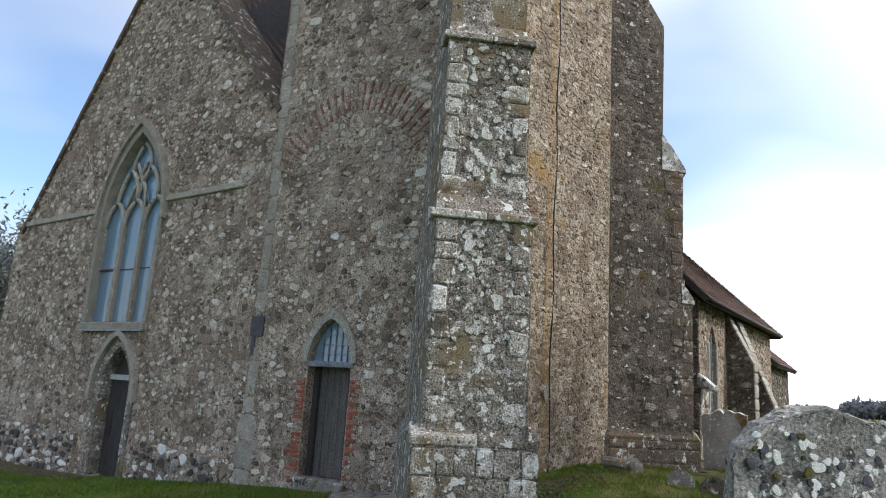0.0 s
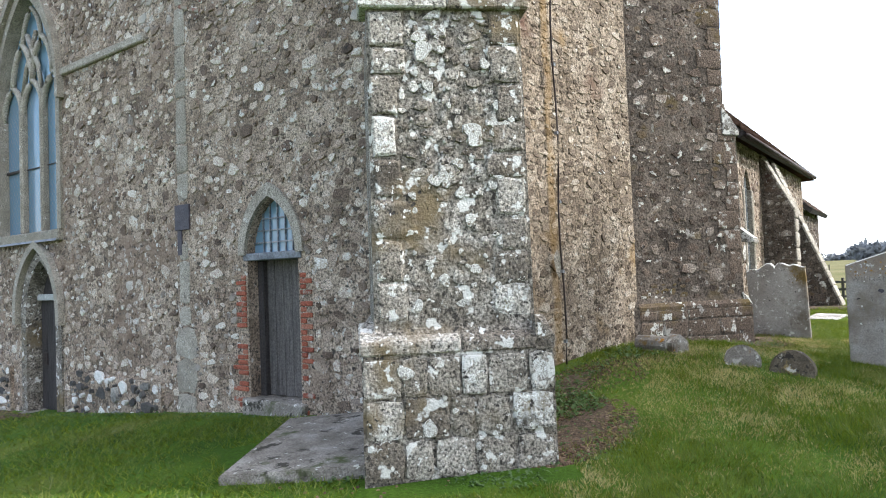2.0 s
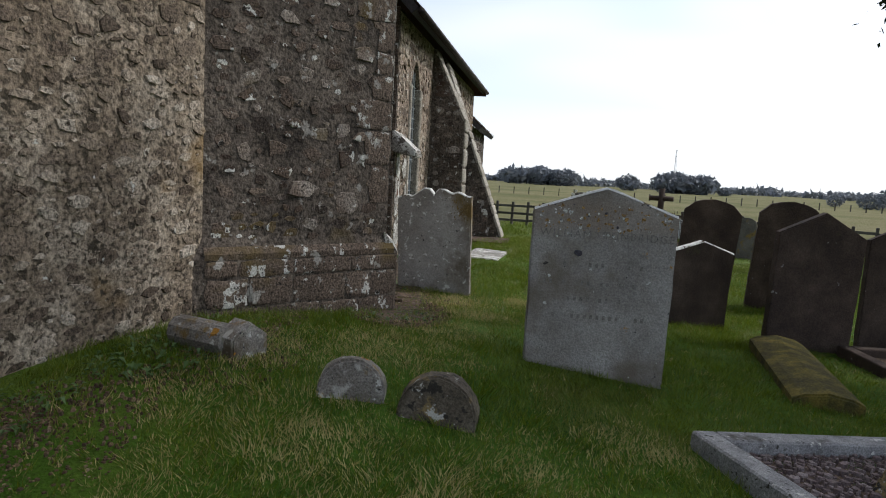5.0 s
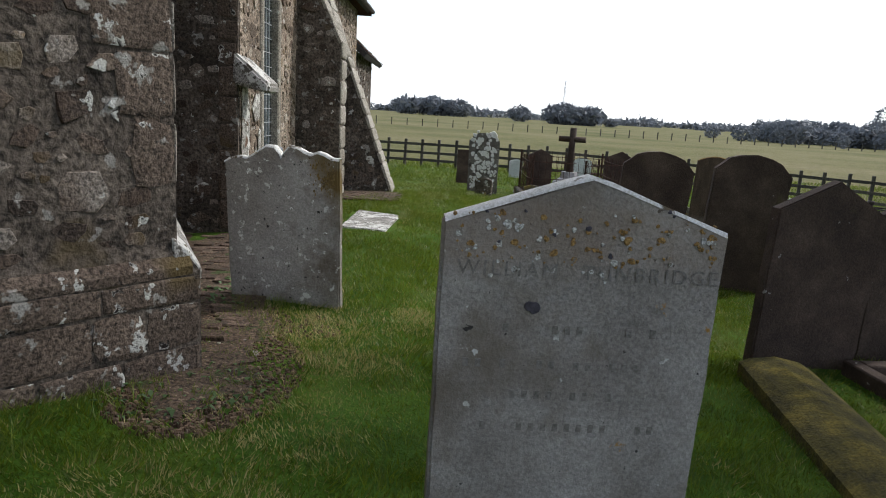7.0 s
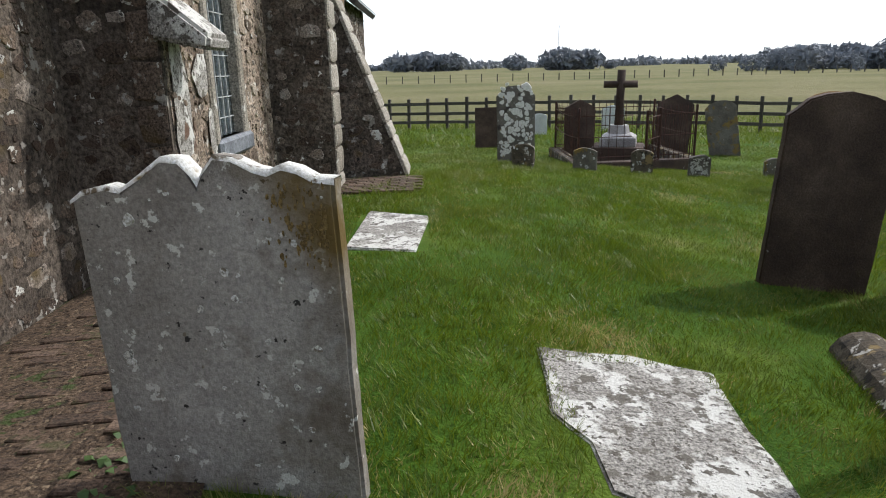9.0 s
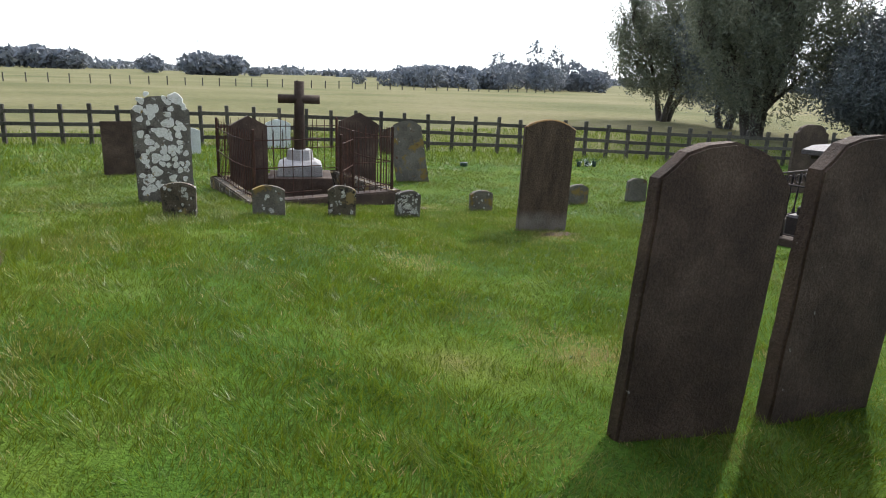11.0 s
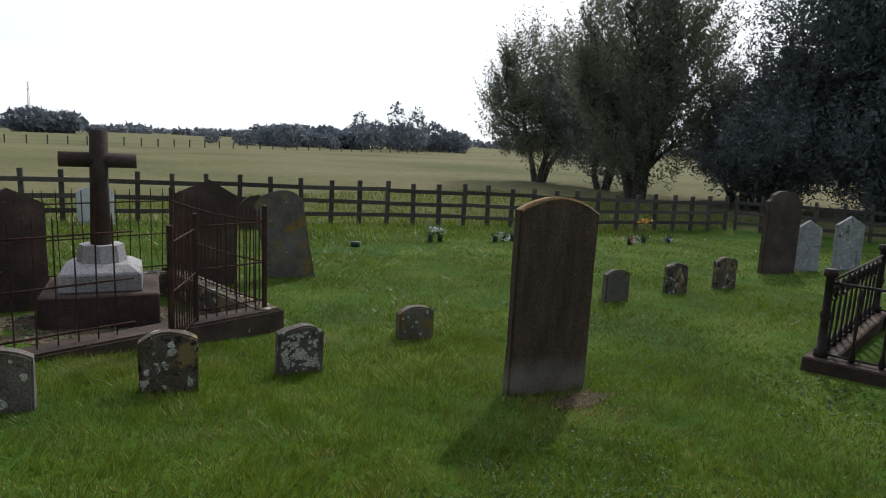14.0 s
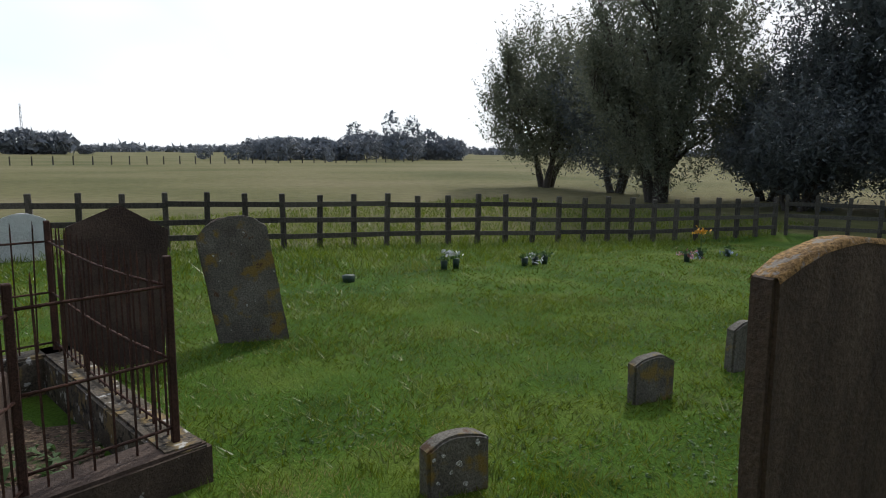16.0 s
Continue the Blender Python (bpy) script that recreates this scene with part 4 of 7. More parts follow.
# nave door
def plank_door(name, x0, x1, y, z0, z1, boards, material, parent, label):
    door = box(name, x0, x1, y + 0.03, y + 0.07, z0, z1, material, parent, label)
    w = (x1 - x0) / boards
    for k in range(boards):
        box("plank", x0 + k * w + 0.004, x0 + (k + 1) * w - 0.004, y - random.uniform(0.0, 0.006), y + 0.03, z0 + random.uniform(0, 0.02), z1, material, door, "", 0.004)
    return door
nave_door = plank_door("door", -15.62, -14.48, WY + 0.24, -0.72, 1.4, 5, M["dark_wood"], church, "closed dark oak plank door in a moulded stone arch")
band("door_surround", arch(-15.05, 0.6, -1.2, 1.15, 2.16), arch(-15.05, 0.82, -1.2, 1.15, 2.38), WY - 0.03, WY + 0.4, M["block_mortar"], nave_door, "worn dressed stone surround")
band("hood_mould", arch(-15.1, 0.83, 0.95, 1.15, 2.4), arch(-15.1, 0.96, 0.95, 1.15, 2.54), WY - 0.12, WY + 0.01, M["quoin"], nave_door, "weathered hood mould")
box("transom", -15.66, -14.44, WY + 0.16, WY + 0.28, 1.4, 1.52, M["pale_wood"], nave_door, "grey painted transom", 0.01)
raw("tympanum", [(x, WY + 0.26, z) for x, z in arch(-15.05, 0.62, 1.5, 1.52, 2.18)], [tuple(range(len(arch(-15.05, 0.62, 1.5, 1.52, 2.18))))], M["dark_wood"], nave_door)
box("lock", -15.5, -15.36, WY + 0.215, WY + 0.245, 0.15, 0.38, M["iron"], nave_door, "black iron lock plate", 0.006)
box("threshold", -15.75, -14.35, WY - 0.2, WY + 0.5, -1.3, -0.73, M["concrete"], nave_door, "worn stone threshold", 0.02)

# tower
td_open = arch(-8.41, 0.5, -0.6, 1.98, 2.74)
tower_face = [(-10.55, -1.4), (-5.8, -1.4), (-5.8, 17.0), (-10.55, 17.0)]
tower_wall = holed_wall("tower_wall", tower_face, [td_open], west_tower, 0.9, M["mortar"], church, "flint rubble west face of the tower")
clear_td = arch(-8.41, 0.66, -1.4, 1.98, 2.9)
def brick_zone(s, t):
    x, z = s - 10.55, t - 0.8
    return ((x > -9.2) & (x < -7.6) & (z < 1.75)) | in_loop(x, z, clear_td)
def arch_zone(x, z):
    r = np.hypot(x + 8.35, z - 5.0)
    return (r > 1.58) & (r < 2.17) & (z > 5.7)
rubble("stones", (-10.3, WY - 0.03, -0.8), (1, 0, 0), (0, 0, 1), 4.45, 13.5, (0.145, 0.1), M["flint"], tower_wall, seed=8, big=0.08,
       inside=lambda s, t: ~brick_zone(s + 0.25, t) & ~((s < 0.2) & (t > 0.5)) & ~arch_zone(s - 10.3, t - 0.8))
south_wall = raw("tower_side", [p + UPZ * z for z in (-1.0, 17.0) for p in (SA, SB, SB - SN * 0.8, SA - SN * 0.8)],
                 [(0, 1, 5, 4), (1, 2, 6, 5), (2, 3, 7, 6), (3, 0, 4, 7), (4, 5, 6, 7)], M["rag_mortar"], church, "warm rubble side face of the tower")
rubble("stones", SA + UPZ * -0.1, SD, UPZ, 3.7, 12.2, (0.13, 0.065), M["rag"], south_wall, seed=12, tilt=0.1, big=0.16, depth=0.011)
box("tower_back", -10.5, -5.75, 13.8, 14.6, -1.0, 17.0, M["mortar"], church)
box("tower_back", -10.55, -9.75, WY + 0.9, 13.8, -1.0, 17.0, M["mortar"], church)
box("tower_roof", -10.5, -5.0, WY + 0.05, 14.55, 16.9, 17.05, M["lead"], church, "flat lead tower roof")
# pale quoins up the tower's north-west corner
rngq = random.Random(4)
z = -0.5
while z < 12:
    h = rngq.uniform(0.25, 0.75) if z > 0.9 else 0.5
    if 2.2 < z < 2.8:
        h = 0.62
    else:
        w = rngq.uniform(0.2, 0.34) if z > 0.9 else 0.5
        block("quoin", (-10.36, WY - 0.03, z + h / 2), (1, 0, 0), (0, 0, 1), (0, -1, 0), w, h - 0.02, 0.014, M["quoin"], tower_wall, rngq)
    z += h
box("plaque", -10.55, -10.19, WY - 0.06, WY - 0.028, 2.42, 2.8, M["slate"], tower_wall, "small dark slate plaque", 0.006)
box("plaque", -10.5, -10.4, WY - 0.05, WY - 0.028, 2.05, 2.42, M["slate"], tower_wall)
# blocked arch of thin red bricks on edge
for k in range(27):
    a = math.pi * (0.12 + 0.76 * k / 26)
    for ring in range(2):
        r = 1.72 + ring * 0.3
        m = Matrix.Translation((-8.35 - r * math.cos(a), WY - 0.035, 5.0 + r * 1.0 * math.sin(a))) @ Matrix.Rotation(a - math.pi / 2, 4, "Y")
        box("brick", -0.026, 0.026, -0.015, 0.02, -0.12, 0.12, M["faded_brick"], tower_wall, "", 0.006, m)
# tower door
tdoor = plank_door("door", -8.82, -7.98, WY + 0.22, 0.06, 1.9, 5, M["old_wood"], church, "closed silvered oak plank door under a pointed leaded fanlight")
box("door_frame", -8.93, -8.8, WY + 0.14, WY + 0.3, 0.0, 1.92, M["dark_wood"], tdoor, "dark frame post", 0.008)
box("door_frame", -8.0, -7.9, WY + 0.14, WY + 0.3, 0.0, 1.92, M["dark_wood"], tdoor, "dark frame post", 0.008)
box("lintel", -8.98, -7.84, WY - 0.05, WY + 0.3, 1.9, 2.0, M["lead"], tdoor, "grey lead-covered lintel", 0.01)
band("arch_surround", arch(-8.41, 0.5, 1.98, 1.99, 2.74), arch(-8.41, 0.64, 1.98, 1.99, 2.92), WY - 0.08, WY + 0.12, M["quoin"], tdoor, "pale pointed stone arch")
fan = arch(-8.41, 0.5, 1.99, 2.0, 2.73)
raw("fanlight", [(x, WY + 0.1, z) for x, z in fan], [tuple(range(len(fan)))], M["pane"], tdoor, "blue leaded fanlight")
for x in (-8.7, -8.56, -8.41, -8.26, -8.12):
    top = 2.0 + 0.73 * math.sqrt(max(0.05, 1 - (abs(x + 8.41) / 0.5) ** 1.5))
    box("glazing_bar", x - 0.009, x + 0.009, WY + 0.075, WY + 0.1, 2.0, top, M["lead"], tdoor)
for z in (2.14, 2.3, 2.46):
    hw = 0.5 * (1 - ((z - 2.0) / 0.74) ** 1.6) ** 0.75
    box("glazing_bar", -8.41 - hw, -8.41 + hw, WY + 0.07, WY + 0.095, z - 0.009, z + 0.009, M["lead"], tdoor)
box("threshold", -9.0, -7.8, WY - 0.12, WY + 0.4, -0.4, 0.06, M["concrete"], tdoor, "worn stone threshold", 0.02)
# red brick jambs, toothed into the flint
rngb = random.Random(7)
for side, sgn in ((-8.94, -1), (-7.88, 1)):
    for k in range(25):
        z = -0.05 + k * 0.072
        if (sgn > 0 and (k < 8 and k % 3)) or rngb.random() < 0.12 or (sgn < 0 and 11 < k < 15):
            continue
        w = (0.11, 0.22)[k % 2] + (0.1 if k < 9 and sgn < 0 else 0.0)
        xc = side + sgn * w / 2
        block("brick", (xc, WY - 0.03, z), (1, 0, 0), (0, 0, 1), (0, -1, 0), w - 0.012, 0.062, 0.018, M["brick"], tower_wall, rngb)

# tiled roofs
def tiled(name, a, b, c, d, parent, rows, cols, label="red-brown clay tile roof"):
    """A roof slope a (eave start), b (eave end), c (top end), d (top start), laid with overlapping tiles."""
    a, b, c, d = Vector(a), Vector(b), Vector(c), Vector(d)
    nrm = (b - a).cross(d - a).normalized()
    verts, faces = [], []
    rng = random.Random(rows)
    for r in range(rows):
        t0, t1 = r / rows, min(1.0, (r + 1.18) / rows)
        for k in range(cols):
            s0, s1 = (k + 0.5 * (r % 2)) / cols, (k + 0.5 * (r % 2) + 0.96) / cols
            s0, s1 = min(s0, 1.0), min(s1, 1.0)
            if s1 - s0 < 0.2 / cols:
                continue
            lift = 0.035 + rng.uniform(0, 0.012)
            P = lambda s, t, e: a.lerp(b, s).lerp(d.lerp(c, s), t) + nrm * e
            i = len(verts)
            verts += [P(s0, t0, lift), P(s1, t0, lift), P(s1, t1, 0.012), P(s0, t1, 0.012), P(s0, t0, lift - 0.022), P(s1, t0, lift - 0.022)]
            faces += [(i, i + 1, i + 2, i + 3), (i + 4, i + 5, i + 1, i)]
    under = raw(name, [a, b, c, d, a - nrm * 0.15, b - nrm * 0.15, c - nrm * 0.15, d - nrm * 0.15], [(0, 1, 2, 3), (7, 6, 5, 4), (0, 4, 5, 1), (1, 5, 6, 2), (2, 6, 7, 3), (3, 7, 4, 0)], M["dark_wood"], parent, label)
    tiles = raw("tiles", verts, faces, M["tile"], under)
    tiles["kind"] = "stuff"
    return under
tiled("roof", (-10.6, 9.3, 6.8), (-15.3, 9.3, 12.4), (-15.3, 29.0, 12.9), (-10.6, 29.0, 6.8), church, 60, 40)
tiled("roof", (-20.9, 29.0, 5.4), (-20.9, 9.2, 5.4), (-15.55, 9.2, 12.9), (-15.55, 29.0, 12.9), church, 40, 40)
tiled("roof", (-14.6, 9.35, 10.9), (-10.45, 9.35, 6.3), (-10.45, 12.5, 11.6), (-14.6, 12.5, 15.5), church, 26, 26)
box("nave_wall_far", -21.5, -20.7, WY + 0.82, 29.0, -1.6, 5.4, M["mortar"], church)

# ---- diagonal buttress at the tower's corner ----
BU = Vector((0.735, 0.678, 0.0))
BN = Vector((0.678, -0.735, 0.0))
BM = Vector((-4.505, 6.95, 0.0))
UP = Vector((0, 0, 1))
buttress = raw("buttress", *(lambda: (
    [BM + BU * sx * hw - BN * dn + UP * zz for zz, hw, f in ((-0.3, 0.78, 0.0), (1.05, 0.77, 0.02), (1.2, 0.66, 0.13), (3.86, 0.645, 0.15), (4.2, 0.61, 0.36), (6.5, 0.59, 0.38), (6.85, 0.56, 0.58), (11.0, 0.53, 0.62)) for sx, dn in ((-1, f), (1, f), (1, 2.3), (-1, 2.3))],
    [(i * 4 + a, i * 4 + (a + 1) % 4, i * 4 + 4 + (a + 1) % 4, i * 4 + 4 + a) for i in range(7) for a in range(4)] + [(28, 29, 30, 31)]))(), M["block_mortar"], church, "stepped diagonal buttress of lichened stone blocks")
rngs = random.Random(21)
def course_face(z0, z1, hw, front, hmin, hmax, wmin, wmax, d, corner=0.0):
    """Courses of uneven blocks over one face of the diagonal buttress."""
    z = z0
    while z < z1 - 0.05:
        h = min(rngs.uniform(hmin, hmax), z1 - z)
        s = -hw
        first = True
        while s < hw - 0.04:
            w = rngs.uniform(wmin, wmax)
            if corner and (first or s + w > hw - corner):
                w = rngs.uniform(corner, corner * 1.6)
            if hw - s - w < wmin * 0.7:
                w = hw - s
            c = BM + BU * (s + w / 2) - BN * front + UP * (z + h / 2)
            block("stone", c, BU, UP, BN, w - 0.012, h - 0.012, d * rngs.uniform(0.4, 1.1), M["block"], buttress, rngs)
            s += w
            first = False
        z += h
def course_side(z0, z1, hw, front, hmin, hmax, wmin, wmax, d):
    z = z0
    while z < z1 - 0.05:
        h = min(rngs.uniform(hmin, hmax), z1 - z)
        s = front + 0.02
        while s < 1.7:
            w = rngs.uniform(wmin, wmax)
            c = BM + BU * hw - BN * (s + w / 2) + UP * (z + h / 2)
            block("stone", c, -BN, UP, BU, w - 0.012, h - 0.012, d * rngs.uniform(0.4, 1.1), M["block"], buttress, rngs)
            s += w
        z += h
course_face(0.02, 0.98, 0.77, 0.0, 0.32, 0.32, 0.2, 0.36, 0.02)
course_side(0.02, 0.98, 0.77, 0.0, 0.32, 0.32, 0.25, 0.4, 0.02)
lichen(buttress, 60, 1.26, 1.3, 3.7, 0.0, (0.03, 0.085), M["lichen_pale"], 61, "blotch of white lichen", lambda x, d, z: BM + BU * x + BN * (d - 0.122) + UP * z, 0.5, 0.9)
lichen(buttress, 18, 1.46, 0.1, 0.95, 0.0, (0.03, 0.07), M["lichen_pale"], 62, "blotch of white lichen", lambda x, d, z: BM + BU * x + BN * (d + 0.016) + UP * z, 0.5)
lichen(buttress, 26, 1.16, 4.3, 6.4, 0.0, (0.04, 0.1), M["lichen_pale"], 63, "blotch of white lichen", lambda x, d, z: BM + BU * x + BN * (d - 0.345) + UP * z, 0.8)
def corner_quoins(z0, z1, hw, front):
    for sgn in (-1, 1):
        z = z0
        while z < z1 - 0.1:
            h = min(rngs.uniform(0.2, 0.36), z1 - z)
            w = rngs.uniform(0.2, 0.36)
            block("stone", BM + BU * sgn * (hw - w / 2) - BN * front + UP * (z + h / 2), BU, UP, BN, w - 0.012, h - 0.012, 0.025, M["block"], buttress, rngs)
            z += h
corner_quoins(1.26, 3.8, 0.64, 0.14)
loose_stones(BM - BU * 0.42 - BN * 0.14 + UP * 1.26, BU, UP, 0.84, 2.56, (0.17, 0.13), M["block"], buttress, 5)
course_side(1.24, 3.8, 0.64, 0.14, 0.18, 0.3, 0.2, 0.4, 0.02)
corner_quoins(4.25, 6.42, 0.595, 0.37)
loose_stones(BM - BU * 0.4 - BN * 0.37 + UP * 4.25, BU, UP, 0.8, 2.2, (0.19, 0.14), M["block"], buttress, 6)
course_side(4.25, 6.4, 0.595, 0.37, 0.3, 0.4, 0.3, 0.5, 0.02)
course_face(6.9, 10.5, 0.55, 0.6, 0.22, 0.32, 0.18, 0.36, 0.02, 0.24)
def coping(z, hw, front, drop, rise, over):
    """A sloping weathering: two stones across the front, each with a nosing."""
    for a, b in ((-hw - over, 0.02), (0.025, hw + over)):
        pts = []
        for s in (a, b):
            pts += [BM + BU * s - BN * (front - over) + UP * z, BM + BU * s - BN * (front - over) + UP * (z + drop), BM + BU * s - BN * (front + 0.28) + UP * (z + drop + rise), BM + BU * s - BN * (front + 0.28) + UP * z]
        bm = bmesh.new()
        vs = [bm.verts.new(p) for p in pts]
        for f in ((0, 1, 2, 3), (7, 6, 5, 4), (0, 4, 5, 1), (1, 5, 6, 2), (2, 6, 7, 3), (3, 7, 4, 0)):
            bm.faces.new([vs[i] for i in f])
        bmesh.ops.bevel(bm, geom=bm.edges[:], offset=0.015, segments=1, affect="EDGES")
        part("coping", bm, M["block"], buttress, "weathered coping stone")
coping(1.0, 0.77, 0.02, 0.1, 0.16, 0.02)
coping(3.82, 0.645, 0.15, 0.1, 0.1, 0.07)
coping(6.46, 0.59, 0.38, 0.1, 0.12, 0.07)
# side returns of the plinth weathering
bm = bmesh.new()
vs = [bm.verts.new(p) for p in [BM + BU * h - BN * f + UP * z for f in (0.0, 1.7) for h, z in ((0.775, 1.0), (0.79, 1.1), (0.63, 1.27), (0.63, 1.0))]]
for f in ((0, 1, 2, 3), (7, 6, 5, 4), (0, 4, 5, 1), (1, 5, 6, 2), (2, 6, 7, 3), (3, 7, 4, 0)):
    bm.faces.new([vs[i] for i in f])
part("coping", bm, M["block"], buttress, "weathered coping stone")

# ---- straight-sided buttresses ----
def stepped_buttress(name, y0, y1, x_in, profile, label, material, core, seed, cell):
    """profile: (x, z) of the outer edge going up."""
    verts, faces = [], []
    for x, z in profile:
        verts += [(x, y0, z), (x, y1, z), (x_in, y1, z), (x_in, y0, z)]
    for i in range(len(profile) - 1):
        faces += [(i * 4 + a, i * 4 + (a + 1) % 4, i * 4 + 4 + (a + 1) % 4, i * 4 + 4 + a) for a in range(4)]
    faces.append(tuple(range(len(profile) * 4 - 4, len(profile) * 4)))
    ob = raw(name, verts, faces, core, church, label)
    zs, xs = np.array([p[1] for p in profile]), np.array([p[0] for p in profile])
    z0, zt = profile[0][1], profile[-1][1]
    rubble("stones", (x_in, y0, z0), (1, 0, 0), (0, 0, 1), max(xs) - x_in, zt - z0, cell, material, ob, seed=seed, big=0.1, depth=0.012,
           inside=lambda s, t: x_in + s < np.interp(z0 + t, zs, xs) - 0.1)
    return ob, zs, xs


# ---- second diagonal buttress, at the tower's far corner ----
CI, CF, CK = Vector((-4.95, 12.35, 0)), Vector((-3.675, 13.86, 0)), Vector((-4.335, 15.21, 0))
CA = (CF - CI).normalized()
CE = (CK - CF).normalized()
CN, CM = Vector((CA.y, -CA.x, 0)), Vector((CE.y, -CE.x, 0))
B2P = [(0.0, -0.3), (0.0, 0.96), (0.11, 1.14), (0.11, 3.68), (0.32, 4.05), (0.28, 6.45), (0.75, 7.2), (0.7, 9.7), (1.1, 10.3), (1.1, 13.0)]
verts, faces = [], []
for o, z in B2P:
    verts += [p + UPZ * z for p in (CI - CA * 0.6 + CN * (0.0 if z > 1.1 else 0.05), CF - CA * o + CN * (0.0 if z > 1.1 else 0.05), CK - CA * o, CK - CA * 2.2)]
for i in range(len(B2P) - 1):
    faces += [(i * 4 + a, i * 4 + (a + 1) % 4, i * 4 + 4 + (a + 1) % 4, i * 4 + 4 + a) for a in range(4)]
faces.append(tuple(range(len(B2P) * 4 - 4, len(B2P) * 4)))
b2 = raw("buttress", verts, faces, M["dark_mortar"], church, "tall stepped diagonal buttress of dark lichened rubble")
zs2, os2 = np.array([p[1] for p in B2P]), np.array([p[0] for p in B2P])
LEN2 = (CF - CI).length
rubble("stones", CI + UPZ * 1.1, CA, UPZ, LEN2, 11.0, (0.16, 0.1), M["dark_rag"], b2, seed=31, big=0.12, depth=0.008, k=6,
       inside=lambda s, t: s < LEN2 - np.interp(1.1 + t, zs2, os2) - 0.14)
rngc = random.Random(9)
z = -0.1
while z < 0.9:
    h = min(rngc.uniform(0.17, 0.27), 0.95 - z)
    s0 = 0.0
    while s0 < LEN2 - 0.05:
        w = rngc.uniform(0.28, 0.62)
        w = LEN2 - s0 if LEN2 - s0 - w < 0.2 else w
        block("stone", CI + CA * (s0 + w / 2) + CN * 0.05 + UPZ * (z + h / 2), CA, UPZ, CN, w - 0.008, h - 0.008, rngc.uniform(0.008, 0.016), M["dark_rag"], b2, rngc)
        s0 += w
    z += h
z = 0.0
while z < 6.4:
    h = rngc.uniform(0.22, 0.36)
    o = float(np.interp(z + h / 2, zs2, os2))
    w = rngc.uniform(0.2, 0.46)
    if z > 1.1:
        block("quoin", CF - CA * (o + w / 2) + UPZ * (z + h / 2), CA, UPZ, CN, w - 0.006, h - 0.008, 0.012, M["dark_rag"], b2, rngc)
    if not (0.72 < z + h / 2 < 1.3):
        s0 = 0.0
        while s0 < 1.4:
            w = min(rngc.uniform(0.2, 0.45), 1.5 - s0)
            block("stone", CF - CA * o + CE * (s0 + w / 2) + UPZ * (z + h / 2), CE, UPZ, CM, w - 0.006, h - 0.01, 0.014, M[rngc.choice(("block", "block", "ledger", "quoin"))], b2, rngc)
            s0 += w
    z += h
def b2_cap(z0, o0, z1, o1, nose):
    """A sloping weathering stone along the end of the buttress."""
    bm = bmesh.new()
    pts = []
    for e in (-0.03, 0.5, 1.0, 1.52):
        wob = 0.012 * math.sin(e * 9)
        pts.append([bm.verts.new(CF + CE * e - CA * oo + UPZ * (zz + wob)) for oo, zz in ((o0 - nose, z0 - 0.05), (o0 - nose, z0 + 0.03), ((o0 + o1) / 2 - nose * 0.4, (z0 + z1) / 2 + 0.05), (o1 + 0.02, z1 + 0.03), (o1 + 0.02, z0 - 0.05))])
    for r0, r1 in zip(pts, pts[1:]):
        for k in range(5):
            bm.faces.new((r0[k], r0[(k + 1) % 5], r1[(k + 1) % 5], r1[k]))
    bm.faces.new(pts[0][::-1]); bm.faces.new(pts[-1])
    bmesh.ops.bevel(bm, geom=bm.edges[:], offset=0.012, segments=1, affect="EDGES")
    part("coping", bm, M["ledger"], b2, "lichen-white weathering stone")
b2_cap(0.95, 0.0, 1.14, 0.12, 0.035)
b2_cap(3.68, 0.12, 4.05, 0.33, 0.07)
b2_cap(6.45, 0.28, 7.2, 0.76, 0.08)
# plinth ledge along the long side
raw("coping", [CI + CN * d + UPZ * z for d, z in ((0.055, 0.95), (0.06, 1.0), (-0.01, 1.11))] + [CF - CA * 0.05 + CN * d + UPZ * z for d, z in ((0.055, 0.95), (0.06, 1.0), (-0.01, 1.11))], [(0, 3, 4, 1), (1, 4, 5, 2)], M["dark_rag"], b2, "dark plinth weathering")

# thin lightning cable down the tower's side
CB = Vector((-5.29, 10.46, 0)) + SN * 0.05
tube("cable", [CB + SD * 0.03 * math.sin(k * 1.3) + UPZ * (0.4 + k * 0.5) for k in range(25)], 0.013, M["iron"], church, 5, "thin dark conductor cable down the wall")
for k in range(12):
    box("clip", -0.02, 0.02, -0.02, 0.02, -0.02, 0.02, M["lead"], church, "", 0.0, Matrix.Translation(CB + UPZ * (0.7 + k * 0.9)))
pm = bmesh.new()
ring = [pm.verts.new(CB - SN * 0.025 + SD * ((0.075 + 0.02 * math.sin(3 * a)) * math.cos(a) - 0.05) + UPZ * (1.7 + (0.17 + 0.03 * math.sin(4 * a)) * math.sin(a))) for a in np.linspace(0, 6.28, 14, endpoint=False)]
pm.faces.new(ring)
part("mortar_patch", pm, M["quoin"], south_wall, "smooth pale mortar patch")

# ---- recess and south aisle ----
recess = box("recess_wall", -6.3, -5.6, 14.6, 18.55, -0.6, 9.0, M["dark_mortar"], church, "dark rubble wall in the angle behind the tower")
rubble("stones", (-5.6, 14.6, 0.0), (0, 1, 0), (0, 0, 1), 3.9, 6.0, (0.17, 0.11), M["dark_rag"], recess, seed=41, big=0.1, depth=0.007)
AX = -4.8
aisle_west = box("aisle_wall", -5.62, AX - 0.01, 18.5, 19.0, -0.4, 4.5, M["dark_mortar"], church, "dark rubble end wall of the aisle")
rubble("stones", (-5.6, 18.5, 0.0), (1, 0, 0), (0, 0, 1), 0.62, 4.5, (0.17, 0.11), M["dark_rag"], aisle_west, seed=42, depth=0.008)
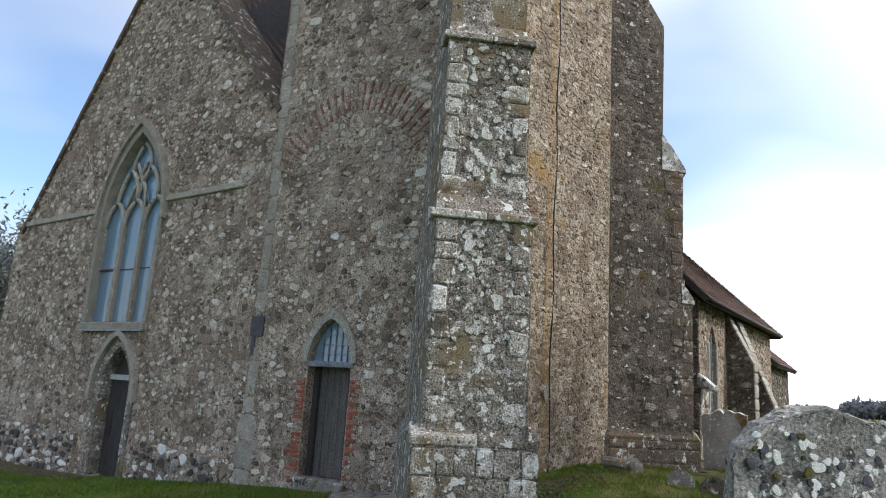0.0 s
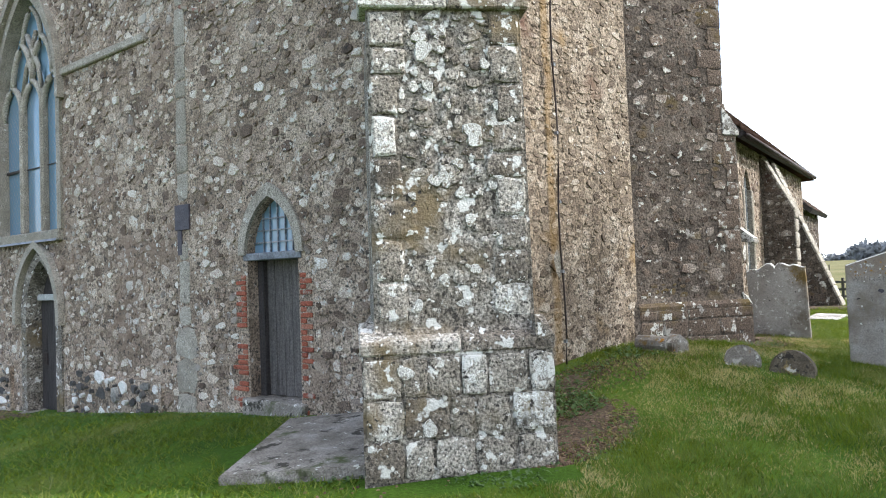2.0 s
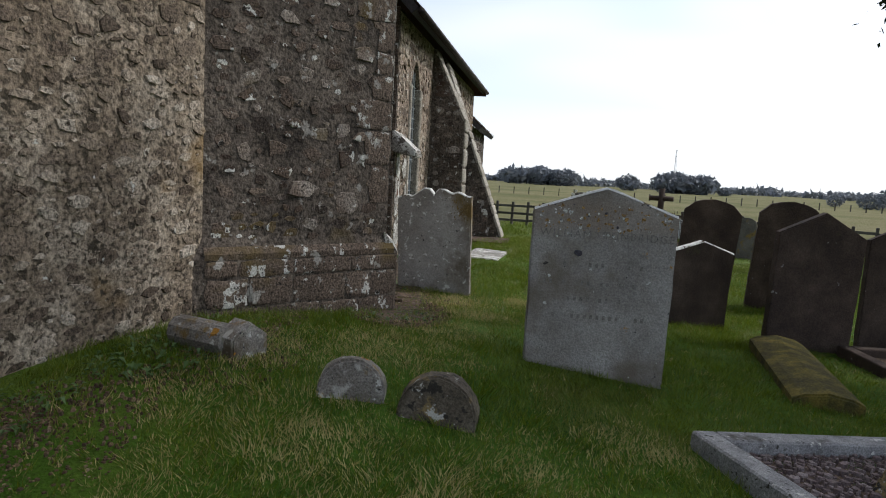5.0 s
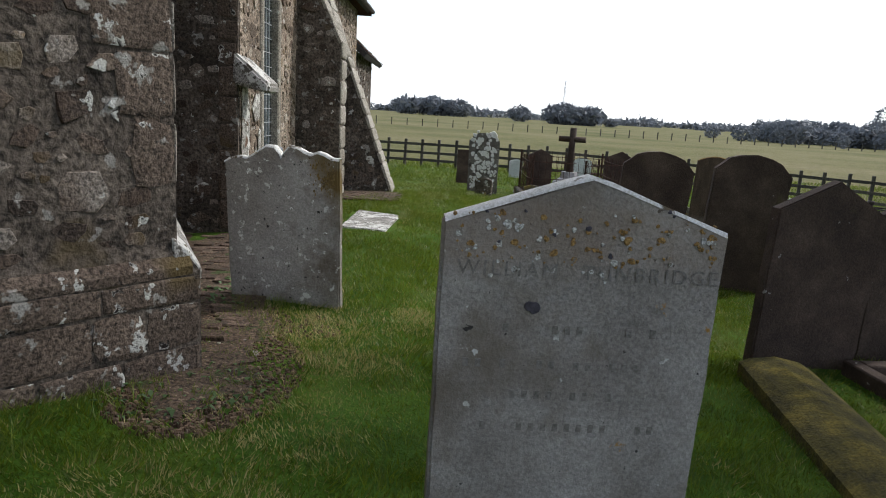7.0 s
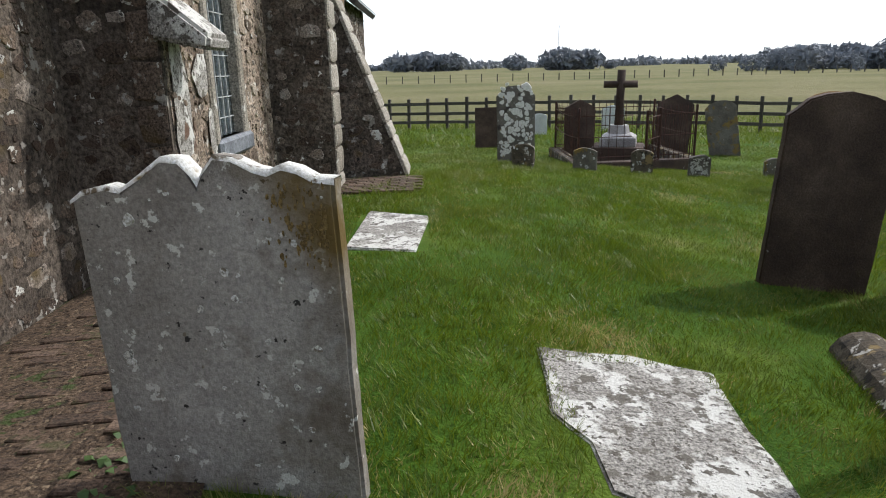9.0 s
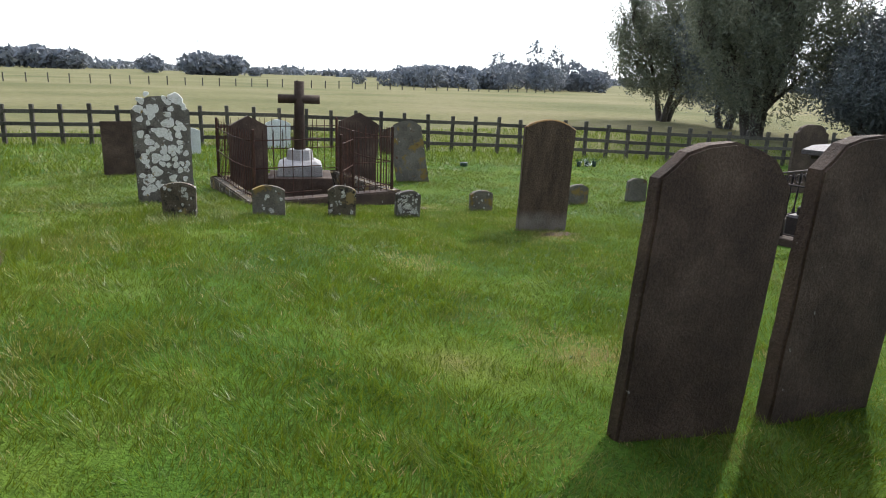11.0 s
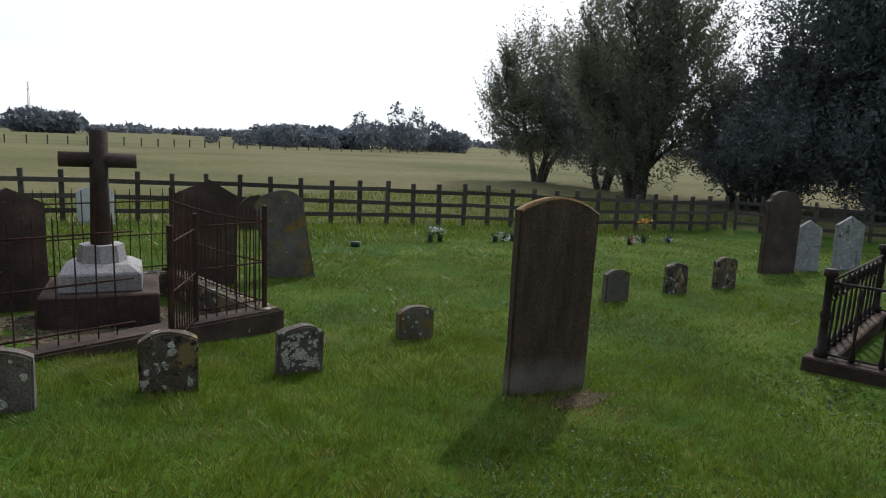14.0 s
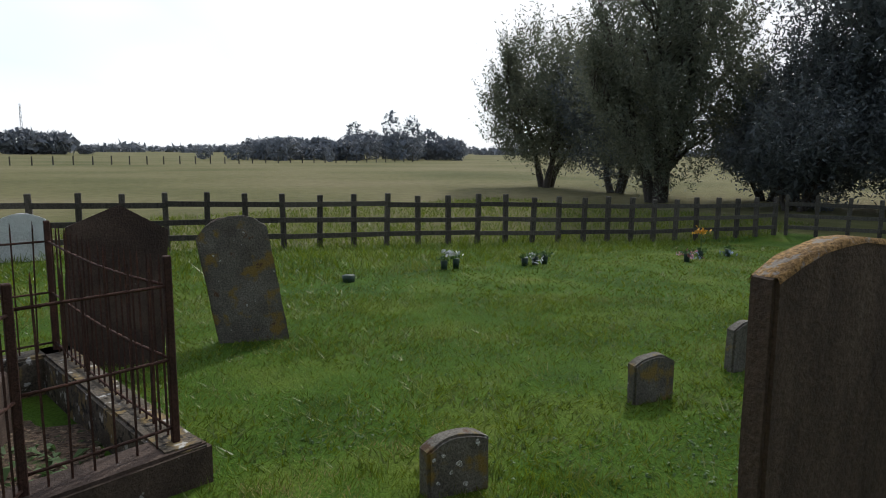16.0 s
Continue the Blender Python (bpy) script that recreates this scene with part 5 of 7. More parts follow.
z = 0.3
while z < 4.3:
    h = rngc.uniform(0.25, 0.4)
    block("quoin", (AX - 0.13, 18.5, z + h / 2), (1, 0, 0), (0, 0, 1), (0, -1, 0), 0.24, h - 0.02, 0.02, M["dark_rag"], aisle_west, rngc)
    z += h
corbel = bmesh.new()
vs = [corbel.verts.new(p) for p in [(x, y, z) for y in (18.42, 18.95) for x, z in ((-4.86, 2.12), (-4.42, 2.02), (-4.4, 2.13), (-4.84, 2.5))]]
for f in ((0, 1, 2, 3), (7, 6, 5, 4), (0, 4, 5, 1), (1, 5, 6, 2), (2, 6, 7, 3), (3, 7, 4, 0)):
    corbel.faces.new([vs[i] for i in f])
bmesh.ops.bevel(corbel, geom=corbel.edges[:], offset=0.03, segments=2, affect="EDGES")
part("corbel", corbel, M["ledger"], aisle_west, "projecting lichen-white weathering stone")
south = lambda s, z, d: (AX - d, s, z)
aw_open = arch(20.02, 0.46, 1.25, 3.1, 3.9)
aisle = holed_wall("aisle_wall", [(18.55, -0.6), (29.7, -0.6), (29.7, 4.55), (18.55, 4.45)], [aw_open], south, 0.7, M["mortar"], church, "warm rubble south wall of the aisle")
rngw = random.Random(12)
for k, (yc, zc, w, h) in enumerate(((18.74, 1.6, 0.4, 1.25), (18.72, 1.35, 0.36, 0.75), (18.66, 1.95, 0.2, 0.4), (19.25, 1.85, 0.4, 0.4), (18.8, 0.75, 0.5, 0.5), (19.4, 1.3, 0.2, 0.5))):
    pl = bmesh.new()
    pl.faces.new([pl.verts.new((AX + 0.017 + 0.001 * k, yc + w / 2 * math.cos(a) * rngw.uniform(0.75, 1.15), zc + h / 2 * math.sin(a) * rngw.uniform(0.75, 1.15))) for a in np.linspace(0, 6.28, 14, endpoint=False)])
    part("plaster_patch", pl, M["ledger"], aisle, "pale plaster patch on the rubble")
rubble("stones", (AX, 18.52, 0.0), (0, 1, 0), (0, 0, 1), 11.1, 4.4, (0.15, 0.1), M["rag"], aisle, seed=43,
       inside=lambda s, t: ~in_loop(s + 18.52, t, arch(20.02, 0.6, 1.0, 3.1, 4.1)))
awin = box("window", AX - 0.1, AX - 0.08, 19.55, 20.5, 1.2, 3.95, M["pane_dark"], church, "narrow leaded window in a pale stone frame")
for y0, y1 in ((19.45, 19.58), (20.4, 20.56)):
    box("jamb", AX - 0.3, AX + 0.035, y0, y1, 1.2, 3.4, M["quoin"], awin, "pale dressed jamb", 0.02)
box("window_sill", AX - 0.3, AX + 0.07, 19.5, 20.6, 1.06, 1.25, M["lead"], awin, "sloping grey lead sill", 0.03)
for k in range(11):
    box("glazing_bar", AX - 0.08, AX - 0.07, 19.58, 20.4, 1.42 + k * 0.2, 1.43 + k * 0.2, M["pale_wood"], awin)
for k in range(4):
    box("glazing_bar", AX - 0.08, AX - 0.065, 19.74 + k * 0.165, 19.752 + k * 0.165, 1.25, 3.7, M["pale_wood"], awin)
b3, zs3, xs3 = stepped_buttress("buttress", 21.75, 22.35, AX, [(-4.03, -0.3), (-4.05, 2.95), (-4.75, 4.42)], "upright aisle buttress of dark rubble with a pale edge", M["dark_rag"], M["dark_mortar"], 51, (0.16, 0.11))
z = 0.2
while z < 2.85:
    h = rngc.uniform(0.25, 0.45)
    block("quoin", (-4.04, 22.05, z + h / 2), (0, 1, 0), (0, 0, 1), (1, 0, 0), 0.58, h - 0.02, 0.03, M["quoin"], b3, rngc)
    z += h
qa, qb = Vector((-4.05, 22.05, 2.95)), Vector((-4.75, 22.05, 4.42))
qd = (qb - qa).normalized()
s = 0.0
while s < 1.5:
    block("coping", qa + qd * (s + 0.14), (0, 1, 0), qd, Vector((qd.z, 0, -qd.x)), 0.62, 0.285, 0.03, M["quoin"], b3, rngc)
    s += 0.28
b4, zs4, xs4 = stepped_buttress("buttress", 22.75, 23.45, AX, [(-3.08, -0.3), (-3.16, 0.35), (-4.7, 4.45)], "raking aisle buttress with a long pale sloping back", M["dark_rag"], M["dark_mortar"], 52, (0.16, 0.11))
rk0, rk1 = Vector((-3.16, 23.1, 0.35)), Vector((-4.7, 23.1, 4.45))
rkd = (rk1 - rk0).normalized()
rkn = Vector((rkd.z, 0, -rkd.x))
s = 0.0
while s < 4.2:
    h = rngc.uniform(0.2, 0.34)
    block("coping", rk0 + rkd * (s + h / 2), (0, 1, 0), rkd, rkn, 0.74, h + 0.002, 0.028, M["quoin"], b4, rngc)
    s += h
tiled("roof", (-4.42, 18.1, 4.42), (-4.42, 29.9, 4.62), (-8.2, 26.0, 8.4), (-8.2, 18.1, 8.4), church, 30, 46)
tube("gutter", [(-4.38, 18.1, 4.36), (-4.38, 24.0, 4.46), (-4.38, 29.9, 4.56)], 0.06, M["iron"], church, 6, "black eaves gutter")
raw("roof_hip", [(-4.42, 29.9, 4.62), (-12.0, 29.9, 4.62), (-12.0, 26.0, 8.4), (-8.2, 26.0, 8.4), (-4.42, 29.9, 4.45), (-12.0, 29.9, 4.45)], [(0, 1, 2, 3), (0, 4, 5, 1)], M["tile"], church, "hipped tile roof end")
box("aisle_end", -12.0, AX - 0.02, 29.0, 29.68, -0.6, 4.5, M["mortar"], church)
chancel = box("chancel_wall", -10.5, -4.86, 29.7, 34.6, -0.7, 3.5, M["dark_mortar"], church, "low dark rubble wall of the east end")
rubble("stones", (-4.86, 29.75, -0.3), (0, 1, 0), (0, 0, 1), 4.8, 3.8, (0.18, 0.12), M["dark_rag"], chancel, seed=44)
tiled("roof", (-4.5, 29.8, 3.42), (-4.5, 34.9, 3.42), (-7.6, 33.5, 6.2), (-7.6, 29.8, 6.2), church, 16, 18)


# ---- headstones ----
def profile_of(kind, w, h):
    """The outline of a headstone as (x, z), from its foot; h is the height of its top."""
    k = w / 2
    if kind == "peak":
        side, arc = h - 0.18 * w, [(-k * 0.98, h - 0.168 * w), (-k * 0.5, h - 0.083 * w), (-k * 0.14, h - 0.02 * w), (0, h), (k * 0.14, h - 0.02 * w), (k * 0.5, h - 0.083 * w), (k * 0.98, h - 0.168 * w)]
    elif kind == "shoulder":
        side, arc = h - 0.3 * w, [(-k, h - 0.26 * w), (0, h), (k, h - 0.26 * w)]
    elif kind == "gable":
        side, arc = h - 0.17 * w, [(-k, h - 0.15 * w), (0, h), (k, h - 0.15 * w)]
    elif kind == "scroll":
        side = h - 0.16
        arc = [(-k, h - 0.13), (-k * 0.9, h - 0.1), (-k * 0.72, h - 0.085), (-k * 0.6, h - 0.1), (-k * 0.42, h - 0.05), (-k * 0.25, h - 0.0), (-k * 0.12, h - 0.005), (-k * 0.04, h - 0.05), (0, h - 0.09), (k * 0.05, h - 0.05),
               (k * 0.15, h - 0.0), (k * 0.28, h - 0.01), (k * 0.42, h - 0.05), (k * 0.52, h - 0.065), (k * 0.63, h - 0.045), (k * 0.74, h - 0.06), (k * 0.85, h - 0.09), (k, h - 0.1)]
    elif kind == "round":
        side, arc = h - k * 0.95, [(-k * math.cos(a), h - k * 0.95 + k * 0.95 * math.sin(a)) for a in np.linspace(0.1, math.pi - 0.1, 11)]
    elif kind == "arch":
        side, arc = h - 0.16 * w, [(x * k, h - 0.16 * w + 0.16 * w * (1 - x * x)) for x in np.linspace(-0.98, 0.98, 9)]
    elif kind == "ogee":
        side, arc = h - 0.28 * w, [(-k, h - 0.24 * w), (-k * 0.86, h - 0.17 * w), (-k * 0.68, h - 0.08 * w), (-k * 0.4, h - 0.03 * w), (0, h), (k * 0.4, h - 0.03 * w), (k * 0.68, h - 0.08 * w), (k * 0.86, h - 0.17 * w), (k, h - 0.24 * w)]
    elif kind == "humped":
        side = h - 0.4
        arc = [(-k, h - 0.34), (-k * 0.93, h - 0.25), (-k * 0.84, h - 0.2), (-k * 0.74, h - 0.11), (-k * 0.62, h - 0.09), (-k * 0.5, h - 0.05), (-k * 0.38, h - 0.01), (-k * 0.2, h - 0.015), (-k * 0.1, h), (k * 0.1, h - 0.02), (k * 0.24, h - 0.05),
               (k * 0.36, h - 0.06), (k * 0.5, h - 0.13), (k * 0.62, h - 0.15), (k * 0.72, h - 0.2), (k * 0.78, h - 0.15), (k * 0.9, h - 0.2), (k * 0.97, h - 0.3)]
    elif kind == "bell":
        side = h - 0.3 * w
        arc = [(-k, h - 0.26 * w), (-k * 0.8, h - 0.2 * w), (-k * 0.72, h - 0.1 * w), (-k * 0.4, h - 0.02 * w), (0, h), (k * 0.4, h - 0.02 * w), (k * 0.72, h - 0.1 * w), (k * 0.8, h - 0.2 * w), (k, h - 0.26 * w)]
    else:
        side, arc = h - 0.02, [(-k, h), (k, h)]
    return [(-k * 0.98, 0.0), (-k, side)] + arc + [(k, side), (k * 0.98, 0.0)]


def headstone(label, left, right, top, kind, material, thick=0.1, lean=0.0, back=0.0, name="headstone", sunk=0.22, worn=0.006, group="", crust=False):
    """A headstone whose foot runs from left to right in plan; top: the height of its top in the world; lean: degrees to its right; back: degrees away."""
    l2, r2 = Vector((*left, 0)), Vector((*right, 0))
    mid, w = (l2 + r2) / 2, (r2 - l2).length
    z0 = gz(mid.x, mid.y)
    h = top - z0 + sunk
    bm = bmesh.new()
    extrude_outline(bm, profile_of(kind, w, h), thick, bevel=min(0.014, thick * 0.15))
    cutn = max(3, int(h / 0.14))
    for k in range(1, cutn):
        bmesh.ops.bisect_plane(bm, geom=bm.verts[:] + bm.edges[:] + bm.faces[:], plane_co=(0, 0, (h - 0.3) * k / cutn), plane_no=(0, 0, 1))
    rng = random.Random(int(abs(mid.x * 131 + mid.y * 17) * 10))
    off = rng.uniform(0, 50)
    for v in bm.verts:
        v.co.x += worn * 1.6 * noise.noise(v.co * 5 + Vector((off, 0, 0)))
        v.co.y += worn * noise.noise(v.co * 4 + Vector((0, off, 0)))
        v.co.z += worn * 1.5 * noise.noise(v.co * 7 + Vector((0, 0, off)))
    ob = part(name, bm, material)
    # thin strip along the top: lichen, but painted sunlight on the small pointed stone
    if crust:
        arc = profile_of(kind, w, h)[2:-2]
        cb = bmesh.new()
        rows_ = []
        for i, (x, z) in enumerate(arc):
            e = 0.004 + 0.006 * noise.noise(Vector((x * 9, z * 3, off)))
            low_ = 0.012 + 0.02 * abs(noise.noise(Vector((x * 14, 2.0, off))))
            t2 = thick / 2 + 0.004
            rows_.append([cb.verts.new(v) for v in ((x * 1.003, -t2, z - low_), (x * 1.003, -t2 * 0.85, z + e), (x * 1.003, t2 * 0.85, z + e), (x * 1.003, t2, z - low_))])
        for r0, r1 in zip(rows_, rows_[1:]):
            for q in range(3):
                cb.faces.new((r0[q], r0[q + 1], r1[q + 1], r1[q]))
        part("lichen_crust", cb, M["lichen_white" if crust is True else crust], ob, "lichen crust, or a painted lit rim, along the top", True)
    turn = math.degrees(math.atan2(r2.y - l2.y, r2.x - l2.x))
    ob.matrix_basis = Matrix.Translation((mid.x, mid.y, z0 - sunk)) @ pose(0, 0, 0, 0, 0, turn) @ pose(0, 0, 0, -back, lean, 0)
    return tagged(ob, label, "gravestone" if name == "headstone" else name.replace("_", " "), group)


def letters(text, size, parent, x, y, z, material, name="inscription"):
    """Letters set a hair proud of the stone's face; a darker colour paints the shade of cuts."""
    data = bpy.data.curves.new(name, "FONT")
    data.body, data.size, data.extrude, data.space_character = text, size, 0.001, 1.25
    data.align_x = "CENTER"
    tmp = new(name, data)
    bpy.context.view_layer.update()
    mesh = bpy.data.meshes.new_from_object(tmp.evaluated_get(bpy.context.evaluated_depsgraph_get()))
    bpy.data.objects.remove(tmp)
    mesh.materials.clear()
    ob = link_mesh(name, mesh, material, parent, "worn lettering, darkened to stand for shaded cuts")
    ob.matrix_basis = pose(x, y, z, 90, 0, 0)
    return ob


M["stone_ochre"] = surface("headstone with ochre lichen", [(0.1, (0.08, 0.07, 0.055)), (0.5, (0.145, 0.13, 0.105)), (0.9, (0.23, 0.21, 0.175))], 3.0, 0.85, 0.5, 60.0, fine=0.35, spots=[((0.25, 0.17, 0.05), 4.0, 0.54, 0.08), ((0.12, 0.07, 0.04), 6.0, 0.62, 0.06), (WHITE_LICHEN, 12.0, 0.68, 0.03)])
M["stone_mottled"] = surface("brown footstone mottled with lichen", [(0.1, (0.05, 0.04, 0.03)), (0.5, (0.11, 0.09, 0.065)), (0.9, (0.2, 0.17, 0.13))], 4.0, 0.88, 0.5, 60.0, fine=0.4, spots=[((0.25, 0.18, 0.08), 5.0, 0.55, 0.06), ((0.55, 0.53, 0.48), 9.0, 0.6, 0.04), ((0.035, 0.03, 0.024), 12.0, 0.56, 0.05)])
# darker than the stone, standing in for shade inside the cut letters
M["cut"] = surface("shadowed cut letters", [(0.2, (0.17, 0.155, 0.135)), (0.9, (0.24, 0.22, 0.195))], 8.0, 0.95, 0.2, 60.0)

s2 = headstone("broad grey headstone with a low pointed top and worn lettering", (-2.295, 12.67), (-1.16, 12.73), 1.725, "peak", M["stone_crowned"], 0.1, 0.5, 0.0, crust=True)
letters("WILLIAM", 0.085, s2, -0.3, -0.053, 1.33, M["cut"])
letters("TUNBRIDGE", 0.085, s2, 0.27, -0.053, 1.33, M["cut"])
lichen(s2, 90, 1.06, 1.38, 1.6, 0.051, (0.005, 0.019), M["lichen_orange"], 71, "ochre lichen", gap=0.5)
lichen(s2, 40, 1.06, 1.3, 1.6, 0.0515, (0.005, 0.02), M["lichen_pale"], 72, "pale lichen", gap=0.6)
lichen(s2, 8, 0.9, 1.4, 1.64, 0.052, (0.008, 0.022), M["slate"], 73, "black lichen")
for k, (w, zz, xx) in enumerate(((0.7, 1.1, 0.05), (0.9, 0.95, -0.05), (0.5, 0.82, 0.0), (0.8, 0.68, 0.04))):
    n = int(w / 0.05)
    for i in range(n):
        if random.random() < 0.6:
            box("letter_mark", xx - w / 2 + i * 0.05, xx - w / 2 + i * 0.05 + 0.022, -0.0535, -0.05, zz, zz + 0.035, M["cut"], s2)
# a dark disc painted where the stone has a shaded leaf-shaped hole
lichen(s2, 1, 0.1, 0.0, 0.1, 0.052, (0.03, 0.032), M["slate"], 74, "dark leaf-shaped disc drawn for a hole", lambda x, d, z: (x - 0.19, -0.052 - d, z + 1.17))
scrolled = headstone("grey headstone with a scrolled wavy top, leaning beside the aisle wall", (-3.99, 15.6), (-3.03, 15.46), 1.59, "scroll", M["stone_edged"], 0.09, -2.6, 1.0, crust=True)
lichen(scrolled, 110, 0.92, 1.1, 1.42, 0.047, (0.008, 0.022), M["lichen_brown"], 81, "brown and ochre lichen", lambda x, d, z: (0.26 + x * 0.42, -0.047 - d, z), 0.3, 1.6)
lichen(scrolled, 30, 0.92, 0.35, 1.42, 0.0475, (0.008, 0.026), M["lichen_pale"], 82, "pale lichen", gap=0.6)
old = headstone("big old headstone thick with pale lichen, its top rough and humped", (-1.12, 4.3), (-0.1, 5.1), 1.69, "humped", M["stone_crusty"], 0.16, 0.0, 0.0, worn=0.03)
lichen(old, 60, 1.2, 0.9, 1.75, 0.085, (0.02, 0.045), M["lichen_white"], 5, "crust of white lichen", gap=0.6)
lichen(old, 44, 1.2, 0.9, 1.75, 0.0855, (0.015, 0.04), M["slate"], 6, "black lichen", gap=0.6)
lichen(old, 16, 1.2, 1.0, 1.75, 0.086, (0.012, 0.03), M["moss"], 7, "ochre lichen")
headstone("tall dark headstone with a shouldered rounded top, tilted to one side", (-0.07, 18.62), (0.8, 18.5), 1.61, "ogee", M["stone_dark"], 0.1, 4.2, 0.0)
# the white strip on this one paints the sun along its top rim
headstone("small dark headstone with a plain pointed top", (-0.64, 15.94), (0.22, 16.36), 1.1, "gable", M["stone_dark"], 0.1, 1.5, 0.0, crust=True)
headstone("dark headstone with a shouldered curved top, leaning like its neighbour", (1.05, 18.5), (1.98, 18.4), 1.64, "ogee", M["stone_dark"], 0.11, 4.0, 0.0)
headstone("dark headstone with a low pointed top near the kerbed grave", (0.47, 15.62), (1.5, 15.78), 1.56, "shoulder", M["stone_dark"], 0.12, 2.5, 0.0)
headstone("dark headstone with a low pointed top beside a kerbed grave", (1.72, 16.1), (2.7, 16.2), 1.5, "shoulder", M["stone_dark"], 0.1, 1.0, 0.0)
spotted = headstone("headstone almost covered in round white lichen blotches", (-1.58, 26.05), (-0.86, 25.98), 1.5, "bell", M["stone_spotted"], 0.1, -0.5, 1.0)
lichen(spotted, 64, 0.68, 0.3, 1.72, 0.052, (0.05, 0.09), M["lichen_white"], 3, gap=0.66)
headstone("dark slab headstone standing behind the spotted one", (-1.72, 30.8), (-1.1, 30.8), 0.82, "flat", M["stone_dark"], 0.08)
headstone("tall brown headstone with a flattened curved top, leaning slightly", (2.77, 23.37), (3.44, 23.16), 1.38, "arch", M["stone_foot"], 0.09, 2.5, 2.5, crust="lichen_orange")
headstone("leaning headstone with a curved top and ochre lichen", (3.77, 28.98), (4.4, 28.7), 0.98, "ogee", M["stone_ochre"], 0.1, -9.5, 2.0)
headstone("pale headstone in front of the timber fence", (5.85, 34.5), (6.6, 34.3), 0.38, "round", M["stone_dark"], 0.08)
headstone("clean white rounded headstone by the fence", (3.05, 36.75), (3.8, 36.6), 0.16 + 0.28, "arch", M["stone_white"], 0.09)
headstone("small white headstone near the fence", (0.35, 35.0), (0.85, 34.95), 0.35, "arch", M["stone_white"], 0.08)
headstone("tall narrow mossy headstone with shoulders", (11.4, 25.15), (12.1, 24.85), 1.16, "bell", M["stone_dark"], 0.12, 0.5)
headstone("small white-grey headstone with a pointed top", (12.5, 25.0), (13.05, 24.75), 0.6, "shoulder", M["kerb"], 0.08)
headstone("small grey headstone with a pointed top", (13.7, 24.7), (14.3, 24.4), 0.66, "shoulder", M["kerb"], 0.08)
SMALL = "row of low footstones"
for x, y, w, top, mat, kind, lean in ((-1.3, 24.36, 0.36, 0.6, "stone_mottled", "arch", 0), (-0.21, 24.6, 0.38, 0.48, "stone_ochre", "arch", 1), (0.775, 24.6, 0.36, 0.42, "stone_mottled", "arch", 0),
                                      (1.79, 24.65, 0.35, 0.3, "stone_spotted", "arch", 1), (3.37, 25.13, 0.36, 0.14, "stone_ochre", "arch", -2)):
    low_stone = headstone("low weathered footstone with a curved top, set in the grass", (x - w / 2, y + 0.05), (x + w / 2, y - 0.05), top, kind, M[mat], 0.11, lean, 0, "footstone", group=SMALL, worn=0.012)
    lichen(low_stone, 60 if mat == "stone_spotted" else 9, w * 0.96, 0.24, top - gz(x, y) + 0.19, 0.057, (0.012, 0.04), M["lichen_pale"], int(x * 10) + 40, "patch of pale lichen", gap=0.45)
for x, y, w, top, mat in ((5.44, 25.2, 0.36, 0.12, "stone_ochre"), (6.72, 25.05, 0.36, 0.2, "stone_ochre"), (7.98, 24.9, 0.36, 0.2, "stone_mottled"), (9.07, 24.7, 0.38, 0.22, "stone_mottled")):
    headstone("small dark footstone standing in the lawn", (x - w / 2, y + 0.06), (x + w / 2, y - 0.06), top, "arch", M[mat], 0.1, 0, 0, "footstone", group="footstones on the open lawn", worn=0.012)
headstone("low round-topped footstone with a pale worn rim", (-3.45, 10.97), (-3.05, 11.05), 0.65, "round", M["stone_grey"], 0.18, 0, 4, "footstone", worn=0.012, group="pair of round footstones")
headstone("low round-topped footstone blotched with lichen", (-2.94, 10.95), (-2.49, 10.97), 0.61, "round", M["stone_mottled"], 0.2, 0, 4, "footstone", worn=0.014, group="pair of round footstones")


# ---- slabs and body stones ----
def slab(name, corners, thick, material, label, category="slab", lift=0.05, bevel=0.012, group=""):
    """A flat stone in the grass, following the ground under its corners."""
    bm = bmesh.new()
    n = len(corners)
    cx, cy = sum(c[0] for c in corners) / n, sum(c[1] for c in corners) / n
    z0 = gz(cx, cy)
    zc = gz(cx, cy)
    gx_, gy_ = (gz(cx + 0.4, cy) - gz(cx - 0.4, cy)) / 0.8, (gz(cx, cy + 0.4) - gz(cx, cy - 0.4)) / 0.8
    flat = [(x - cx, y - cy, (x - cx) * gx_ + (y - cy) * gy_ + lift) for x, y in corners]
    top = [bm.verts.new(p) for p in flat]
    low = [bm.verts.new((p[0], p[1], p[2] - thick)) for p in flat]
    bm.faces.new(top)
    bm.faces.new(low[::-1])
    for i in range(n):
        bm.faces.new((top[i], low[i], low[(i + 1) % n], top[(i + 1) % n]))
    bmesh.ops.recalc_face_normals(bm, faces=bm.faces)
    bmesh.ops.bevel(bm, geom=[e for e in bm.edges if e.verts[0] in top and e.verts[1] in top], offset=bevel, segments=2, affect="EDGES")
    ob = part(name, bm, material)
    ob.matrix_basis = Matrix.Translation((cx, cy, z0))
    return tagged(ob, label, category, group)


slab("ledger_slab", [(-2.19, 16.88), (-1.92, 16.84), (-1.65, 16.85), (-1.42, 16.75), (-1.21, 16.69), (-1.25, 16.4), (-1.28, 16.1), (-1.27, 15.8), (-1.3, 15.53), (-1.45, 15.37), (-1.63, 15.42), (-1.78, 15.39), (-1.92, 15.45), (-2.09, 15.53), (-2.1, 15.88), (-2.235, 16.12), (-2.2, 16.5)], 0.25, M["ledger"], "broken ledger slab whitened by lichen, flush with the lawn", "slab", 0.014)
